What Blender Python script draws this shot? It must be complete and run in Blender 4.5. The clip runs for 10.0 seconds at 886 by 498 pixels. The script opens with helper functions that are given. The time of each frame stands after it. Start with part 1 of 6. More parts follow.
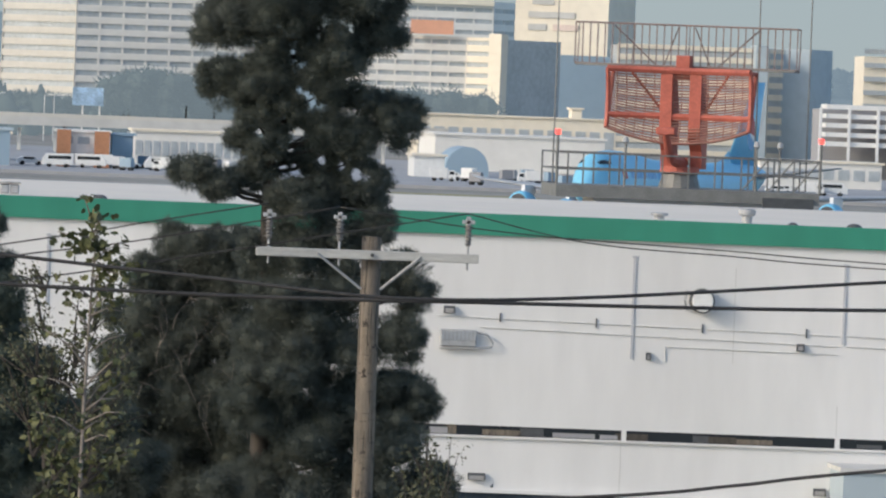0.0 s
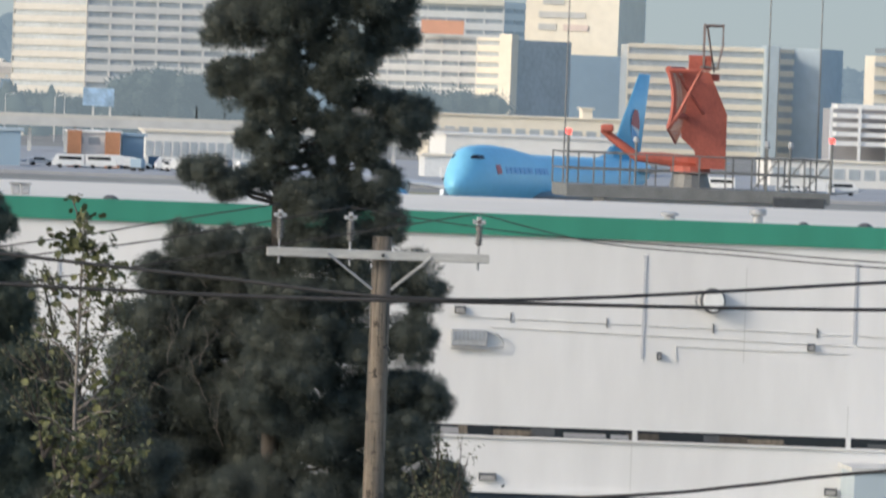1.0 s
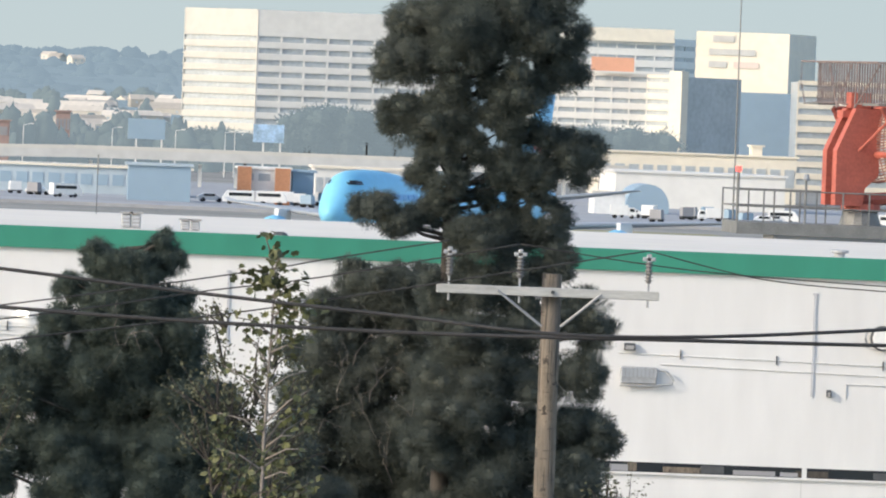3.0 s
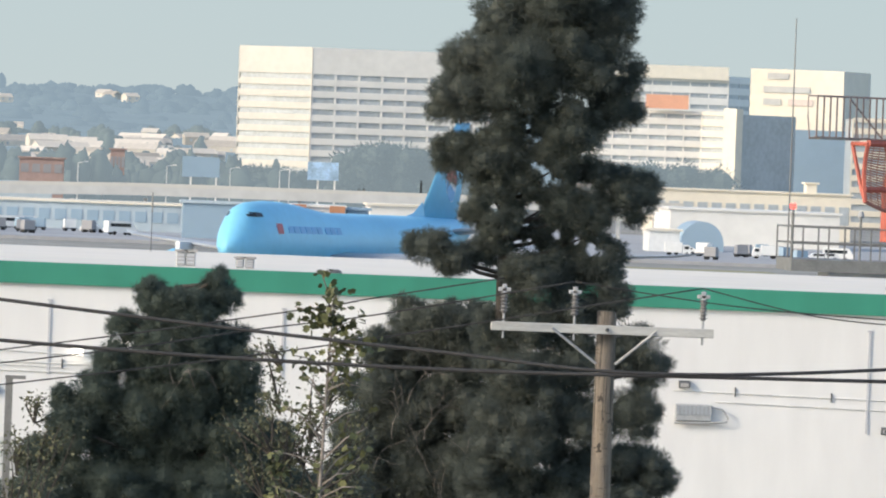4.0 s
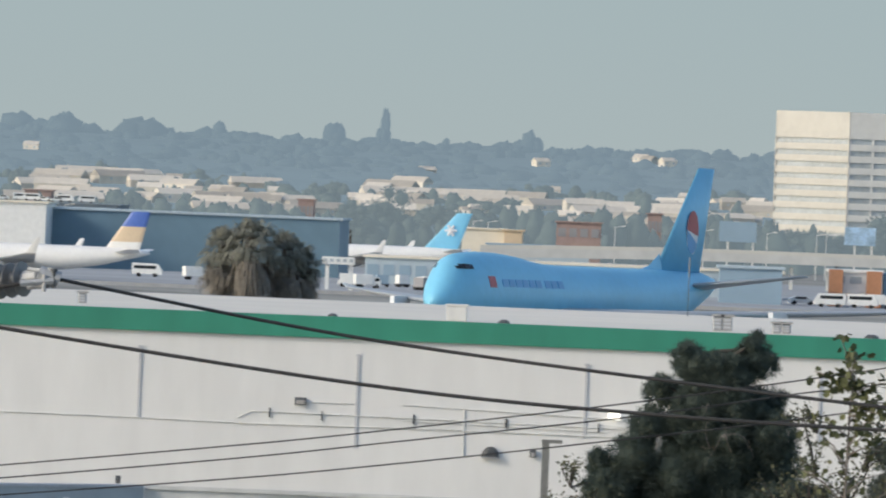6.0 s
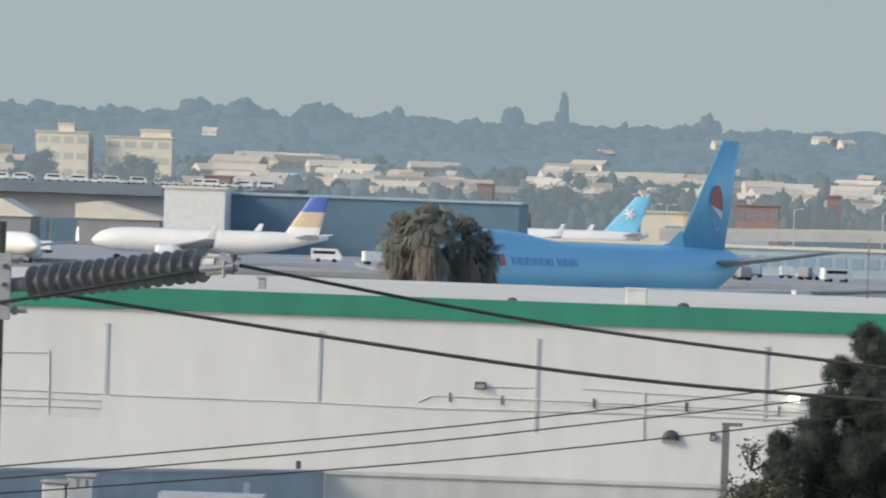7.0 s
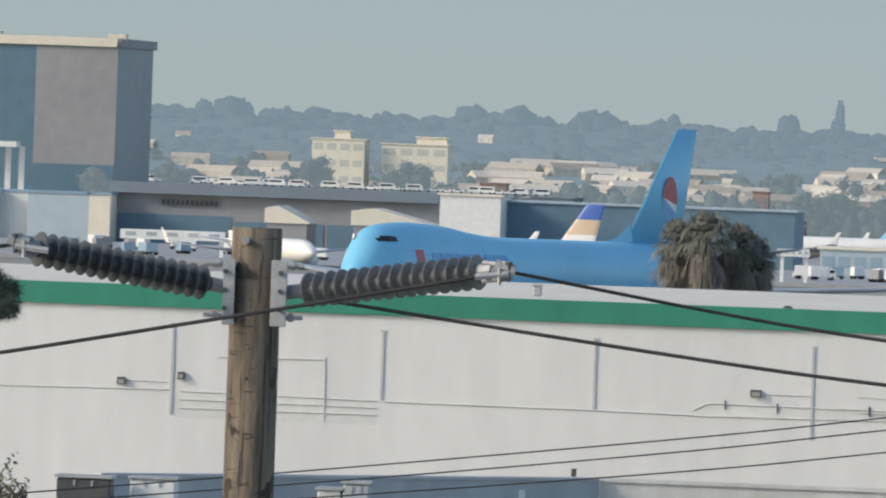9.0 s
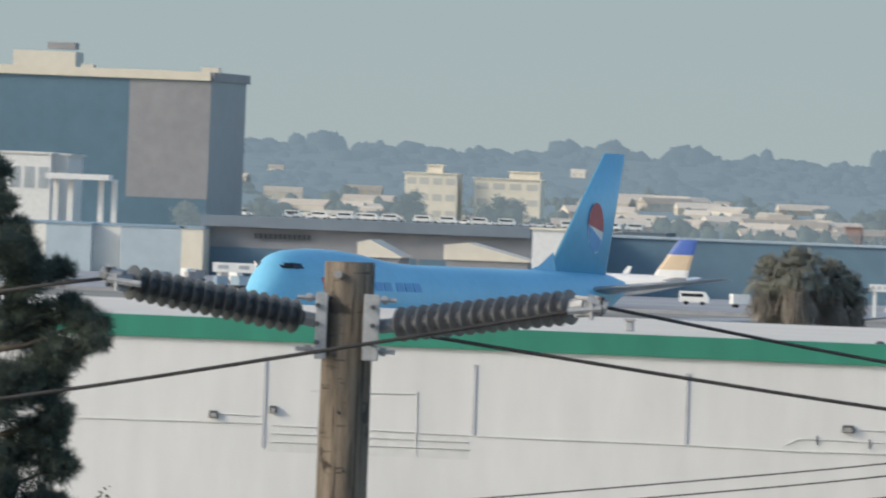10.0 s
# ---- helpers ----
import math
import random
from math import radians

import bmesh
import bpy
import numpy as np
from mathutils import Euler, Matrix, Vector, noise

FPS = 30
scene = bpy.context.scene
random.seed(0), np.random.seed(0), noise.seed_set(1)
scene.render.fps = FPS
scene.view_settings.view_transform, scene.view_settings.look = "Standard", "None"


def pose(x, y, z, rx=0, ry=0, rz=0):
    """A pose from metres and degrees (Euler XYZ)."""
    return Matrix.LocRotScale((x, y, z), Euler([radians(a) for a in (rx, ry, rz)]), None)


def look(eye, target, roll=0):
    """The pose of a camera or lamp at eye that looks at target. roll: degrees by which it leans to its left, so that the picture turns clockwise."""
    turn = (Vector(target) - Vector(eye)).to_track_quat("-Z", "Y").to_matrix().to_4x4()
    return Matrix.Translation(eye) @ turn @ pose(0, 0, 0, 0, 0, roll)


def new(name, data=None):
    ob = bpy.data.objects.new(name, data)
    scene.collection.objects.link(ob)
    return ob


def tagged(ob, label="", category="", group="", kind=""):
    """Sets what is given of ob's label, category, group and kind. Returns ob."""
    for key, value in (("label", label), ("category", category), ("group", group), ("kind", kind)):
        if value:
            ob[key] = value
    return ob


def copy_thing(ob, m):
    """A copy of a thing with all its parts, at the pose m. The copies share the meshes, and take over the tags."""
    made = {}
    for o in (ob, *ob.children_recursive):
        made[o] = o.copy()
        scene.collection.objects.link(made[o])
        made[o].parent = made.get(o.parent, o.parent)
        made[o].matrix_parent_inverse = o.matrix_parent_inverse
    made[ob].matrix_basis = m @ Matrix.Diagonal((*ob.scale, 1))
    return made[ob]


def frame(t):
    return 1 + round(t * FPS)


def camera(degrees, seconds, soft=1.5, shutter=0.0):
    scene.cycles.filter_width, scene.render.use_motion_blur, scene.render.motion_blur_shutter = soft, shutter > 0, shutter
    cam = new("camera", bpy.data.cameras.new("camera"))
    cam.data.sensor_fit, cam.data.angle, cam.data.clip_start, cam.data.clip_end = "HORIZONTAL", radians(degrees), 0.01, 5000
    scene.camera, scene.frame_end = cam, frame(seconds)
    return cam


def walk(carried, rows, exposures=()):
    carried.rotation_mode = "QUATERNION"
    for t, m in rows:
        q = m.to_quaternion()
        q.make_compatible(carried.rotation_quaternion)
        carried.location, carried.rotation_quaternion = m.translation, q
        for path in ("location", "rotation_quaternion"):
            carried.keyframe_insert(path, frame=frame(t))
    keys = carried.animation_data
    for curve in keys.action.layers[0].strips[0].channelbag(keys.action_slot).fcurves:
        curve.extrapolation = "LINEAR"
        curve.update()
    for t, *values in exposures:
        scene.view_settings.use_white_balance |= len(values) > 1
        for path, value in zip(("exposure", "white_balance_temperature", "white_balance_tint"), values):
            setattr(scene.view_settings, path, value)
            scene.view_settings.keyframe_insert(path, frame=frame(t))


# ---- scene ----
EYE = 14.0
cam = camera(2 * math.degrees(math.atan(784 / 18000)), 10.0, soft=2.0, shutter=0.3)


def aim(yaw, pitch, roll):
    """A camera at the lookout: yaw to the left, pitch up, roll about the line of sight, in degrees."""
    turn = pose(0, 0, 0, 0, 0, yaw) @ pose(0, 0, 0, pitch) @ pose(0, 0, 0, 0, roll)
    return Matrix.Translation((0, 0, EYE)) @ turn @ pose(0, 0, 0, 90)


PATH = [
    (0.0, -3.2102, -0.8441, -2.247),
    (0.1, -3.1558, -0.7944, -2.218),
    (0.2, -3.1168, -0.7734, -2.188),
    (0.3, -3.1772, -0.8538, -2.158),
    (0.4, -3.3101, -0.9985, -2.128),
    (0.5, -3.2915, -1.0376, -2.098),
    (0.6, -3.2563, -1.0960, -2.112),
    (0.7, -3.2252, -1.0303, -2.127),
    (0.8, -3.2290, -0.9601, -2.141),
    (0.9, -3.2448, -0.9564, -2.155),
    (1.0, -3.1497, -0.8461, -2.169),
    (1.1, -3.1456, -0.7788, -2.213),
    (1.2, -3.1612, -0.7720, -2.257),
    (1.3, -3.1582, -0.7022, -2.301),
    (1.4, -3.1435, -0.5788, -2.345),
    (1.5, -3.0945, -0.5514, -2.389),
    (1.6, -2.9896, -0.4036, -2.363),
    (1.7, -2.8741, -0.2999, -2.338),
    (1.8, -2.7694, -0.3039, -2.312),
    (1.9, -2.7017, -0.3573, -2.286),
    (2.0, -2.6419, -0.4488, -2.260),
    (2.1, -2.6019, -0.4817, -2.240),
    (2.2, -2.4851, -0.4637, -2.220),
    (2.3, -2.4175, -0.4819, -2.200),
    (2.4, -2.4163, -0.6138, -2.180),
    (2.5, -2.3775, -0.6419, -2.160),
    (2.6, -2.3099, -0.6644, -2.198),
    (2.7, -2.2712, -0.6895, -2.235),
    (3.8, -1.9435, -0.5568, -2.235),
    (3.9, -1.9064, -0.5281, -2.235),
    (4.0, -1.8710, -0.4751, -2.235),
    (4.1, -1.7960, -0.4720, -2.234),
    (4.2, -1.5947, -0.4544, -2.233),
    (4.3, -1.4667, -0.4339, -2.232),
    (4.4, -1.2880, -0.4219, -2.231),
    (4.5, -1.1116, -0.4202, -2.230),
    (4.6, -0.8758, -0.4451, -2.215),
    (4.7, -0.7136, -0.4515, -2.199),
    (4.8, -0.6180, -0.4472, -2.183),
    (4.9, -0.4478, -0.4107, -2.167),
    (5.0, -0.3631, -0.3831, -2.151),
    (5.1, -0.3345, -0.3705, -2.237),
    (5.2, -0.3074, -0.2602, -2.324),
    (5.3, -0.3186, -0.1993, -2.410),
    (5.4, -0.1966, -0.1538, -2.496),
    (5.5, 0.0000, -0.1346, -2.582),
    (5.6, 0.4877, -0.1779, -2.535),
    (5.7, 0.5986, -0.1820, -2.489),
    (5.8, 0.8771, -0.2155, -2.442),
    (5.9, 1.0262, -0.2207, -2.396),
    (6.0, 1.1646, -0.2306, -2.349),
    (6.1, 1.2666, -0.2258, -2.221),
    (6.2, 1.3745, -0.1880, -2.093),
    (7.3, 2.4032, -0.3999, -2.126),
    (7.4, 2.4654, -0.3887, -2.143),
    (7.5, 2.5084, -0.3712, -2.159),
    (7.6, 2.5693, -0.3724, -2.171),
    (7.7, 2.5917, -0.3697, -2.182),
    (7.8, 2.6637, -0.3147, -2.193),
    (7.9, 2.7223, -0.2815, -2.205),
    (8.0, 2.8767, -0.2480, -2.216),
    (8.1, 3.0303, -0.2169, -2.204),
    (8.2, 3.2122, -0.2050, -2.193),
    (8.3, 3.3043, -0.2088, -2.181),
    (8.4, 3.4090, -0.2194, -2.169),
    (8.5, 3.4443, -0.2757, -2.157),
    (8.6, 3.4614, -0.3493, -2.147),
    (8.7, 3.5055, -0.3638, -2.138),
    (8.8, 3.5982, -0.3547, -2.128),
    (8.9, 3.6332, -0.3562, -2.118),
    (9.0, 3.7226, -0.3712, -2.109),
    (9.2, 3.8260, -0.3910, -2.187),
    (9.5, 3.9293, -0.3459, -2.305),
    (9.7, 3.9344, -0.3015, -2.289),
    (9.8, 3.9870, -0.2623, -2.281),
    (10.0, 4.2506, -0.1969, -2.266),
]
walk(cam, [(t, aim(*a)) for t, *a in PATH], exposures=[(0.0, 0.36, 6530, 10), (1.0, 0.48, 6550, 10), (1.5, 0.61, 6550, 10), (2.0, 0.76, 6620, 10), (2.7, 0.84, 6650, 10), (3.8, 0.84, 6700, 10), (4.5, 0.72, 6780, 9), (5.0, 0.62, 6780, 9), (5.5, 0.44, 6700, 9), (6.0, 0.36, 6620, 8), (7.5, 0.34, 6650, 8), (10.0, 0.34, 6620, 8)])

# ---- light ----
SUN_AZ, SUN_EL = radians(-115), radians(25)   # from the way of view, to the right
world = bpy.data.worlds.new("sky")
scene.world = world
world.use_nodes = True
wn = world.node_tree
sky = wn.nodes.new("ShaderNodeTexSky")
sky.sky_type, sky.sun_disc = "NISHITA", False
sky.sun_elevation, sky.sun_rotation = SUN_EL, SUN_AZ
sky.dust_density, sky.air_density, sky.ozone_density = 1.5, 1.0, 1.5
wn.nodes["Background"].inputs[1].default_value = 0.15
wn.links.new(sky.outputs[0], wn.nodes["Background"].inputs[0])
sun = new("sun", bpy.data.lights.new("sun", "SUN"))
sun.data.energy, sun.data.angle, sun.data.color = 1.35, radians(12.0), (1.0, 0.89, 0.74)
sun_dir = Vector((math.sin(SUN_AZ) * math.cos(SUN_EL), math.cos(SUN_AZ) * math.cos(SUN_EL), math.sin(SUN_EL)))
sun.matrix_world = look(sun_dir * 100, (0, 0, 0))


# ---- materials ----
def mat(name, color, rough=0.6, metal=0.0, scale=1.0, vary=0.15, bump=0.0, fine=8.0, second=None, streak=(1, 1, 1), each=0.0):
    """A procedural surface: a base colour, broad stains and fine grain in metres, relief, and a shift from piece to piece."""
    m = bpy.data.materials.new(name)
    m.use_nodes = True
    n, l = m.node_tree.nodes, m.node_tree.links
    b = n["Principled BSDF"]
    b.inputs["Roughness"].default_value, b.inputs["Metallic"].default_value = rough, metal
    tc, mp = n.new("ShaderNodeTexCoord"), n.new("ShaderNodeMapping")
    mp.inputs["Scale"].default_value = streak
    l.new(tc.outputs["Object"], mp.inputs[0])
    broad, grain = n.new("ShaderNodeTexNoise"), n.new("ShaderNodeTexNoise")
    broad.inputs["Scale"].default_value, broad.inputs["Detail"].default_value = scale, 5
    grain.inputs["Scale"].default_value, grain.inputs["Detail"].default_value = scale * fine, 4
    for q in (broad, grain):
        l.new(mp.outputs[0], q.inputs["Vector"])
    mixed = n.new("ShaderNodeMix")
    mixed.inputs[0].default_value = 0.4
    l.new(broad.outputs[0], mixed.inputs[2]), l.new(grain.outputs[0], mixed.inputs[3])
    ramp = n.new("ShaderNodeValToRGB")
    c = Vector(color)
    low, high = c * (1 - vary), (Vector(second) if second else c * (1 + vary))
    ramp.color_ramp.elements[0].position, ramp.color_ramp.elements[1].position = 0.36, 0.64
    ramp.color_ramp.elements[0].color, ramp.color_ramp.elements[1].color = (*low, 1), (*[min(v, 0.9) for v in high], 1)
    l.new(mixed.outputs[0], ramp.inputs[0])
    out = ramp.outputs[0]
    if each:
        info, hsv, rng = n.new("ShaderNodeObjectInfo"), n.new("ShaderNodeHueSaturation"), n.new("ShaderNodeMapRange")
        rng.inputs[3].default_value, rng.inputs[4].default_value = 1 - each, 1 + each
        l.new(info.outputs["Random"], rng.inputs[0]), l.new(rng.outputs[0], hsv.inputs["Value"]), l.new(out, hsv.inputs["Color"])
        out = hsv.outputs[0]
    l.new(out, b.inputs["Base Color"])
    if bump:
        bp = n.new("ShaderNodeBump")
        bp.inputs["Distance"].default_value, bp.inputs["Strength"].default_value = bump, 0.6
        l.new(grain.outputs[0], bp.inputs["Height"]), l.new(bp.outputs[0], b.inputs["Normal"])
    return m


def glowing(name, color, power):
    m = bpy.data.materials.new(name)
    m.use_nodes = True
    b = m.node_tree.nodes["Principled BSDF"]
    b.inputs["Base Color"].default_value = (*color, 1)
    b.inputs["Emission Color"].default_value = (*color, 1)
    b.inputs["Emission Strength"].default_value = power
    return m



def haze_glow(name, color, air):
    """Backdrop beyond the airport: foliage with the haze of kilometres put into its emission."""
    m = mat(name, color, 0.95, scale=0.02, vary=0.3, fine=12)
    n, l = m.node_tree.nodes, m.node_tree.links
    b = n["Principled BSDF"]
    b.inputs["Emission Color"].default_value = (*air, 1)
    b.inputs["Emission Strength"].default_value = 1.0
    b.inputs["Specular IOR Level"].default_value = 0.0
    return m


def wood_mat():
    """Old treated pole wood: pale worn grain, long dark checks and black tar blotches."""
    m = mat("weathered_pole_wood", (0.195, 0.16, 0.122), 0.9, scale=3.0, vary=0.45, bump=0.02, fine=7, streak=(7, 7, 0.5))
    n, l = m.node_tree.nodes, m.node_tree.links
    b = n["Principled BSDF"]
    colour = b.inputs["Base Color"].links[0].from_socket
    tc = n.new("ShaderNodeTexCoord")
    for stretch, size, lo, hi, full, dark in (((2.6, 2.6, 1.9), 2.6, 0.595, 0.625, 0.9, (0.030, 0.025, 0.021)), ((16, 16, 0.55), 2.0, 0.60, 0.63, 0.9, (0.045, 0.036, 0.028)),
                                              ((4, 4, 24), 2.0, 0.63, 0.66, 0.75, (0.05, 0.042, 0.034)), ((2.0, 2.0, 0.8), 2.0, 0.42, 0.62, 0.55, (0.13, 0.115, 0.10))):
        mp, no, rp, mx = (n.new("ShaderNode" + k) for k in ("Mapping", "TexNoise", "ValToRGB", "Mix"))
        mx.data_type = "RGBA"
        mp.inputs["Scale"].default_value = stretch
        mp.inputs["Location"].default_value = (lo * 10, hi * 7, size)
        l.new(tc.outputs["Object"], mp.inputs[0]), l.new(mp.outputs[0], no.inputs["Vector"])
        no.inputs["Scale"].default_value, no.inputs["Detail"].default_value = size, 6
        rp.color_ramp.elements[0].position, rp.color_ramp.elements[1].position = lo, hi
        rp.color_ramp.elements[0].color, rp.color_ramp.elements[1].color = (0, 0, 0, 1), (full, full, full, 1)
        l.new(no.outputs[0], rp.inputs[0]), l.new(rp.outputs[0], mx.inputs[0])
        l.new(colour, mx.inputs[6])
        mx.inputs[7].default_value = (*dark, 1)
        colour = mx.outputs[2]
    l.new(colour, b.inputs["Base Color"])
    return m


def thin_leaf(m, share_through):
    """Thin needles and fronds let some light through."""
    n, l = m.node_tree.nodes, m.node_tree.links
    b, thin, mixed = n["Principled BSDF"], n.new("ShaderNodeBsdfTranslucent"), n.new("ShaderNodeMixShader")
    mixed.inputs[0].default_value = share_through
    l.new(b.inputs["Base Color"].links[0].from_socket, thin.inputs[0])
    l.new(b.outputs[0], mixed.inputs[1]), l.new(thin.outputs[0], mixed.inputs[2])
    l.new(mixed.outputs[0], n["Material Output"].inputs[0])
    b.inputs["Specular IOR Level"].default_value = 0.2
    return m


M = {}
M["ground"] = mat("dry_ground", (0.27, 0.26, 0.23), 0.95, scale=0.02, vary=0.3, fine=20)
M["tarmac"] = mat("tarmac", (0.37, 0.375, 0.38), 0.9, scale=0.03, vary=0.15, fine=15)
M["runway"] = mat("runway_concrete", (0.30, 0.30, 0.29), 0.9, scale=0.05, vary=0.12)
M["white_wall"] = mat("white_painted_metal_wall", (0.75, 0.745, 0.735), 0.6, scale=0.12, vary=0.075, fine=10, streak=(1, 1, 0.25))
M["green"] = mat("green_painted_fascia", (0.035, 0.25, 0.17), 0.5, scale=0.15, vary=0.12, streak=(1, 1, 0.3))
M["white_roof"] = mat("white_coated_roof", (0.78, 0.715, 0.615), 0.75, scale=0.05, vary=0.06)
M["patch"] = mat("greyer_wall_patch", (0.70, 0.70, 0.685), 0.65, scale=0.3, vary=0.07)
M["seam"] = mat("grey_painted_downpipe", (0.50, 0.51, 0.54), 0.6, scale=1, vary=0.1)
M["galv"] = mat("galvanised_steel", (0.40, 0.41, 0.42), 0.65, 0.25, scale=6, vary=0.15, bump=0.002)
M["pipe"] = mat("grey_painted_pipe", (0.67, 0.67, 0.655), 0.5, scale=2, vary=0.15)
M["dark_metal"] = mat("dark_grey_metal", (0.07, 0.075, 0.08), 0.6, scale=3, vary=0.2)
M["wood"] = wood_mat()
M["arm"] = mat("pale_painted_crossarm", (0.46, 0.46, 0.44), 0.7, scale=2, vary=0.15, bump=0.004, streak=(0.6, 4, 4))
M["rubber"] = mat("grey_polymer_insulator", (0.185, 0.18, 0.175), 0.5, scale=5, vary=0.2)
M["rubber_dark"] = mat("dark_polymer_insulator", (0.07, 0.075, 0.078), 0.4, scale=5, vary=0.2)
M["porcelain"] = mat("grey_porcelain", (0.36, 0.35, 0.34), 0.4, scale=5, vary=0.15)
M["cable"] = mat("weathered_cable", (0.045, 0.042, 0.04), 0.7, scale=10, vary=0.3)
M["blue"] = mat("sky_blue_aircraft_paint", (0.20, 0.55, 0.78), 0.45, scale=0.15, vary=0.05)
M["aircraft_white"] = mat("white_aircraft_paint", (0.82, 0.81, 0.79), 0.25, scale=0.2, vary=0.04)
M["alu"] = mat("bare_wing_grey", (0.42, 0.44, 0.46), 0.4, 0.2, scale=0.3, vary=0.1)
M["dark_blue"] = mat("dark_blue_lettering", (0.10, 0.33, 0.62), 0.45, scale=0.5, vary=0.08)
M["logo_red"] = mat("red_emblem_paint", (0.46, 0.10, 0.11), 0.5, scale=0.5, vary=0.06)
M["logo_white"] = mat("white_emblem_paint", (0.75, 0.76, 0.78), 0.4, scale=0.5, vary=0.04)
M["glass"] = mat("dark_cockpit_glass", (0.02, 0.025, 0.03), 0.15, scale=1, vary=0.1)
M["tyre"] = mat("black_tyre_rubber", (0.02, 0.02, 0.02), 0.9, scale=2, vary=0.2)
M["radar_red"] = mat("red_oxide_radar_paint", (0.44, 0.115, 0.08), 0.65, scale=1.2, vary=0.2, bump=0.002)
M["radar_dark"] = mat("weathered_dark_steel", (0.20, 0.20, 0.19), 0.6, 0.2, scale=2, vary=0.2)
M["mesh_brown"] = mat("brown_reflector_mesh", (0.33, 0.16, 0.125), 0.7, scale=2, vary=0.2)
M["pine"] = thin_leaf(mat("pine_needles", (0.108, 0.132, 0.120), 0.95, scale=0.5, vary=0.2, second=(0.145, 0.158, 0.137)), 0.45)
M["pine2"] = thin_leaf(mat("dark_conifer_needles", (0.092, 0.124, 0.112), 0.95, scale=0.5, vary=0.2, second=(0.122, 0.148, 0.124)), 0.45)
M["leaf"] = mat("yellow_green_leaves", (0.065, 0.082, 0.036), 0.7, scale=3, vary=0.4, second=(0.145, 0.15, 0.055))
M["bark"] = mat("grey_brown_bark", (0.065, 0.056, 0.048), 0.95, scale=3, vary=0.3, bump=0.01, streak=(4, 4, 0.6))
M["twig"] = mat("bare_twig_bark", (0.21, 0.185, 0.165), 0.95, scale=4, vary=0.25)
M["palm"] = mat("dry_palm_fronds", (0.19, 0.20, 0.17), 0.95, scale=0.7, vary=0.3, second=(0.25, 0.255, 0.215))
M["cream"] = mat("cream_concrete", (0.76, 0.70, 0.585), 0.8, scale=0.05, vary=0.06)
M["pale"] = mat("pale_grey_concrete", (0.72, 0.71, 0.675), 0.8, scale=0.05, vary=0.06)
# far window, curtain wall and slate colours lightened to put haze into them
M["window_band"] = mat("grey_blue_window_glass", (0.40, 0.44, 0.465), 0.3, scale=0.1, vary=0.15)
M["dark_glass"] = mat("dark_blue_curtain_wall", (0.115, 0.20, 0.27), 0.3, scale=0.03, vary=0.12)
M["slate"] = mat("slate_blue_cladding", (0.28, 0.385, 0.475), 0.6, scale=0.03, vary=0.05)
M["grey_clad"] = mat("grey_brown_cladding", (0.31, 0.31, 0.32), 0.7, scale=0.03, vary=0.1)
M["brick_pale"] = mat("faded_pink_print", (0.66, 0.55, 0.49), 0.8, scale=0.2, vary=0.08)
M["brick"] = mat("orange_brick", (0.50, 0.24, 0.13), 0.85, scale=0.3, vary=0.12)
# sign orange paled, with haze put into the colour
M["orange"] = mat("orange_sign_face", (0.80, 0.42, 0.28), 0.5, scale=0.3, vary=0.05)
M["yellow"] = mat("yellow_vehicle_paint", (0.60, 0.47, 0.22), 0.5, scale=1, vary=0.08)
M["vehicle_white"] = mat("white_vehicle_paint", (0.78, 0.78, 0.76), 0.4, scale=1, vary=0.06)
M["panel_brown"] = mat("bronze_reflective_panels", (0.31, 0.31, 0.325), 0.35, scale=0.04, vary=0.1)
M["grass"] = mat("dry_yellow_grass", (0.30, 0.28, 0.15), 0.95, scale=0.1, vary=0.2)
M["tail_blue"] = mat("deep_blue_tail_paint", (0.08, 0.16, 0.50), 0.4, scale=0.3, vary=0.06)
M["tail_gold"] = mat("gold_tail_paint", (0.66, 0.52, 0.36), 0.4, scale=0.3, vary=0.06)
M["pale_blue"] = mat("pale_blue_metal_cladding", (0.42, 0.50, 0.55), 0.6, scale=0.05, vary=0.08)
M["annex_wall"] = mat("grey_blue_painted_wall", (0.41, 0.45, 0.475), 0.7, scale=0.3, vary=0.1, streak=(1, 1, 0.4))
M["off_white"] = mat("stained_off_white_wall", (0.62, 0.62, 0.60), 0.7, scale=0.3, vary=0.12, streak=(1, 1, 0.35))
M["board_blue"] = mat("blue_and_white_billboard", (0.35, 0.50, 0.66), 0.6, scale=0.3, vary=0.3)
M["lamp_white"] = glowing("lit_wall_lamp", (1.0, 0.95, 0.85), 1.5)
M["hangar_blue"] = mat("dark_teal_hangar_cladding", (0.13, 0.215, 0.28), 0.6, scale=0.03, vary=0.1)
M["grey_slate"] = mat("grey_slate_roofing", (0.20, 0.245, 0.29), 0.7, scale=0.03, vary=0.08)
M["road_concrete"] = mat("weathered_road_concrete", (0.52, 0.52, 0.50), 0.85, scale=0.05, vary=0.1)
M["warm_concrete"] = mat("warm_grey_concrete", (0.55, 0.535, 0.49), 0.85, scale=0.05, vary=0.06)
# haze painted as blue-grey emission over very dark leaf colours
M["far_wood"] = haze_glow("wooded_slope_haze_glow", (0.020, 0.028, 0.030), (0.160, 0.212, 0.256))
M["far_canopy"] = haze_glow("tree_canopy_haze_glow", (0.022, 0.030, 0.031), (0.148, 0.198, 0.242))
M["mid_canopy"] = haze_glow("distant_foliage_haze_glow", (0.045, 0.058, 0.052), (0.115, 0.145, 0.166))
M["terracotta"] = mat("brick_red_stucco", (0.36, 0.26, 0.235), 0.9, scale=0.1, vary=0.12)
M["far_roof"] = mat("pale_stucco", (0.58, 0.53, 0.455), 0.9, scale=0.05, vary=0.1, each=0.3)


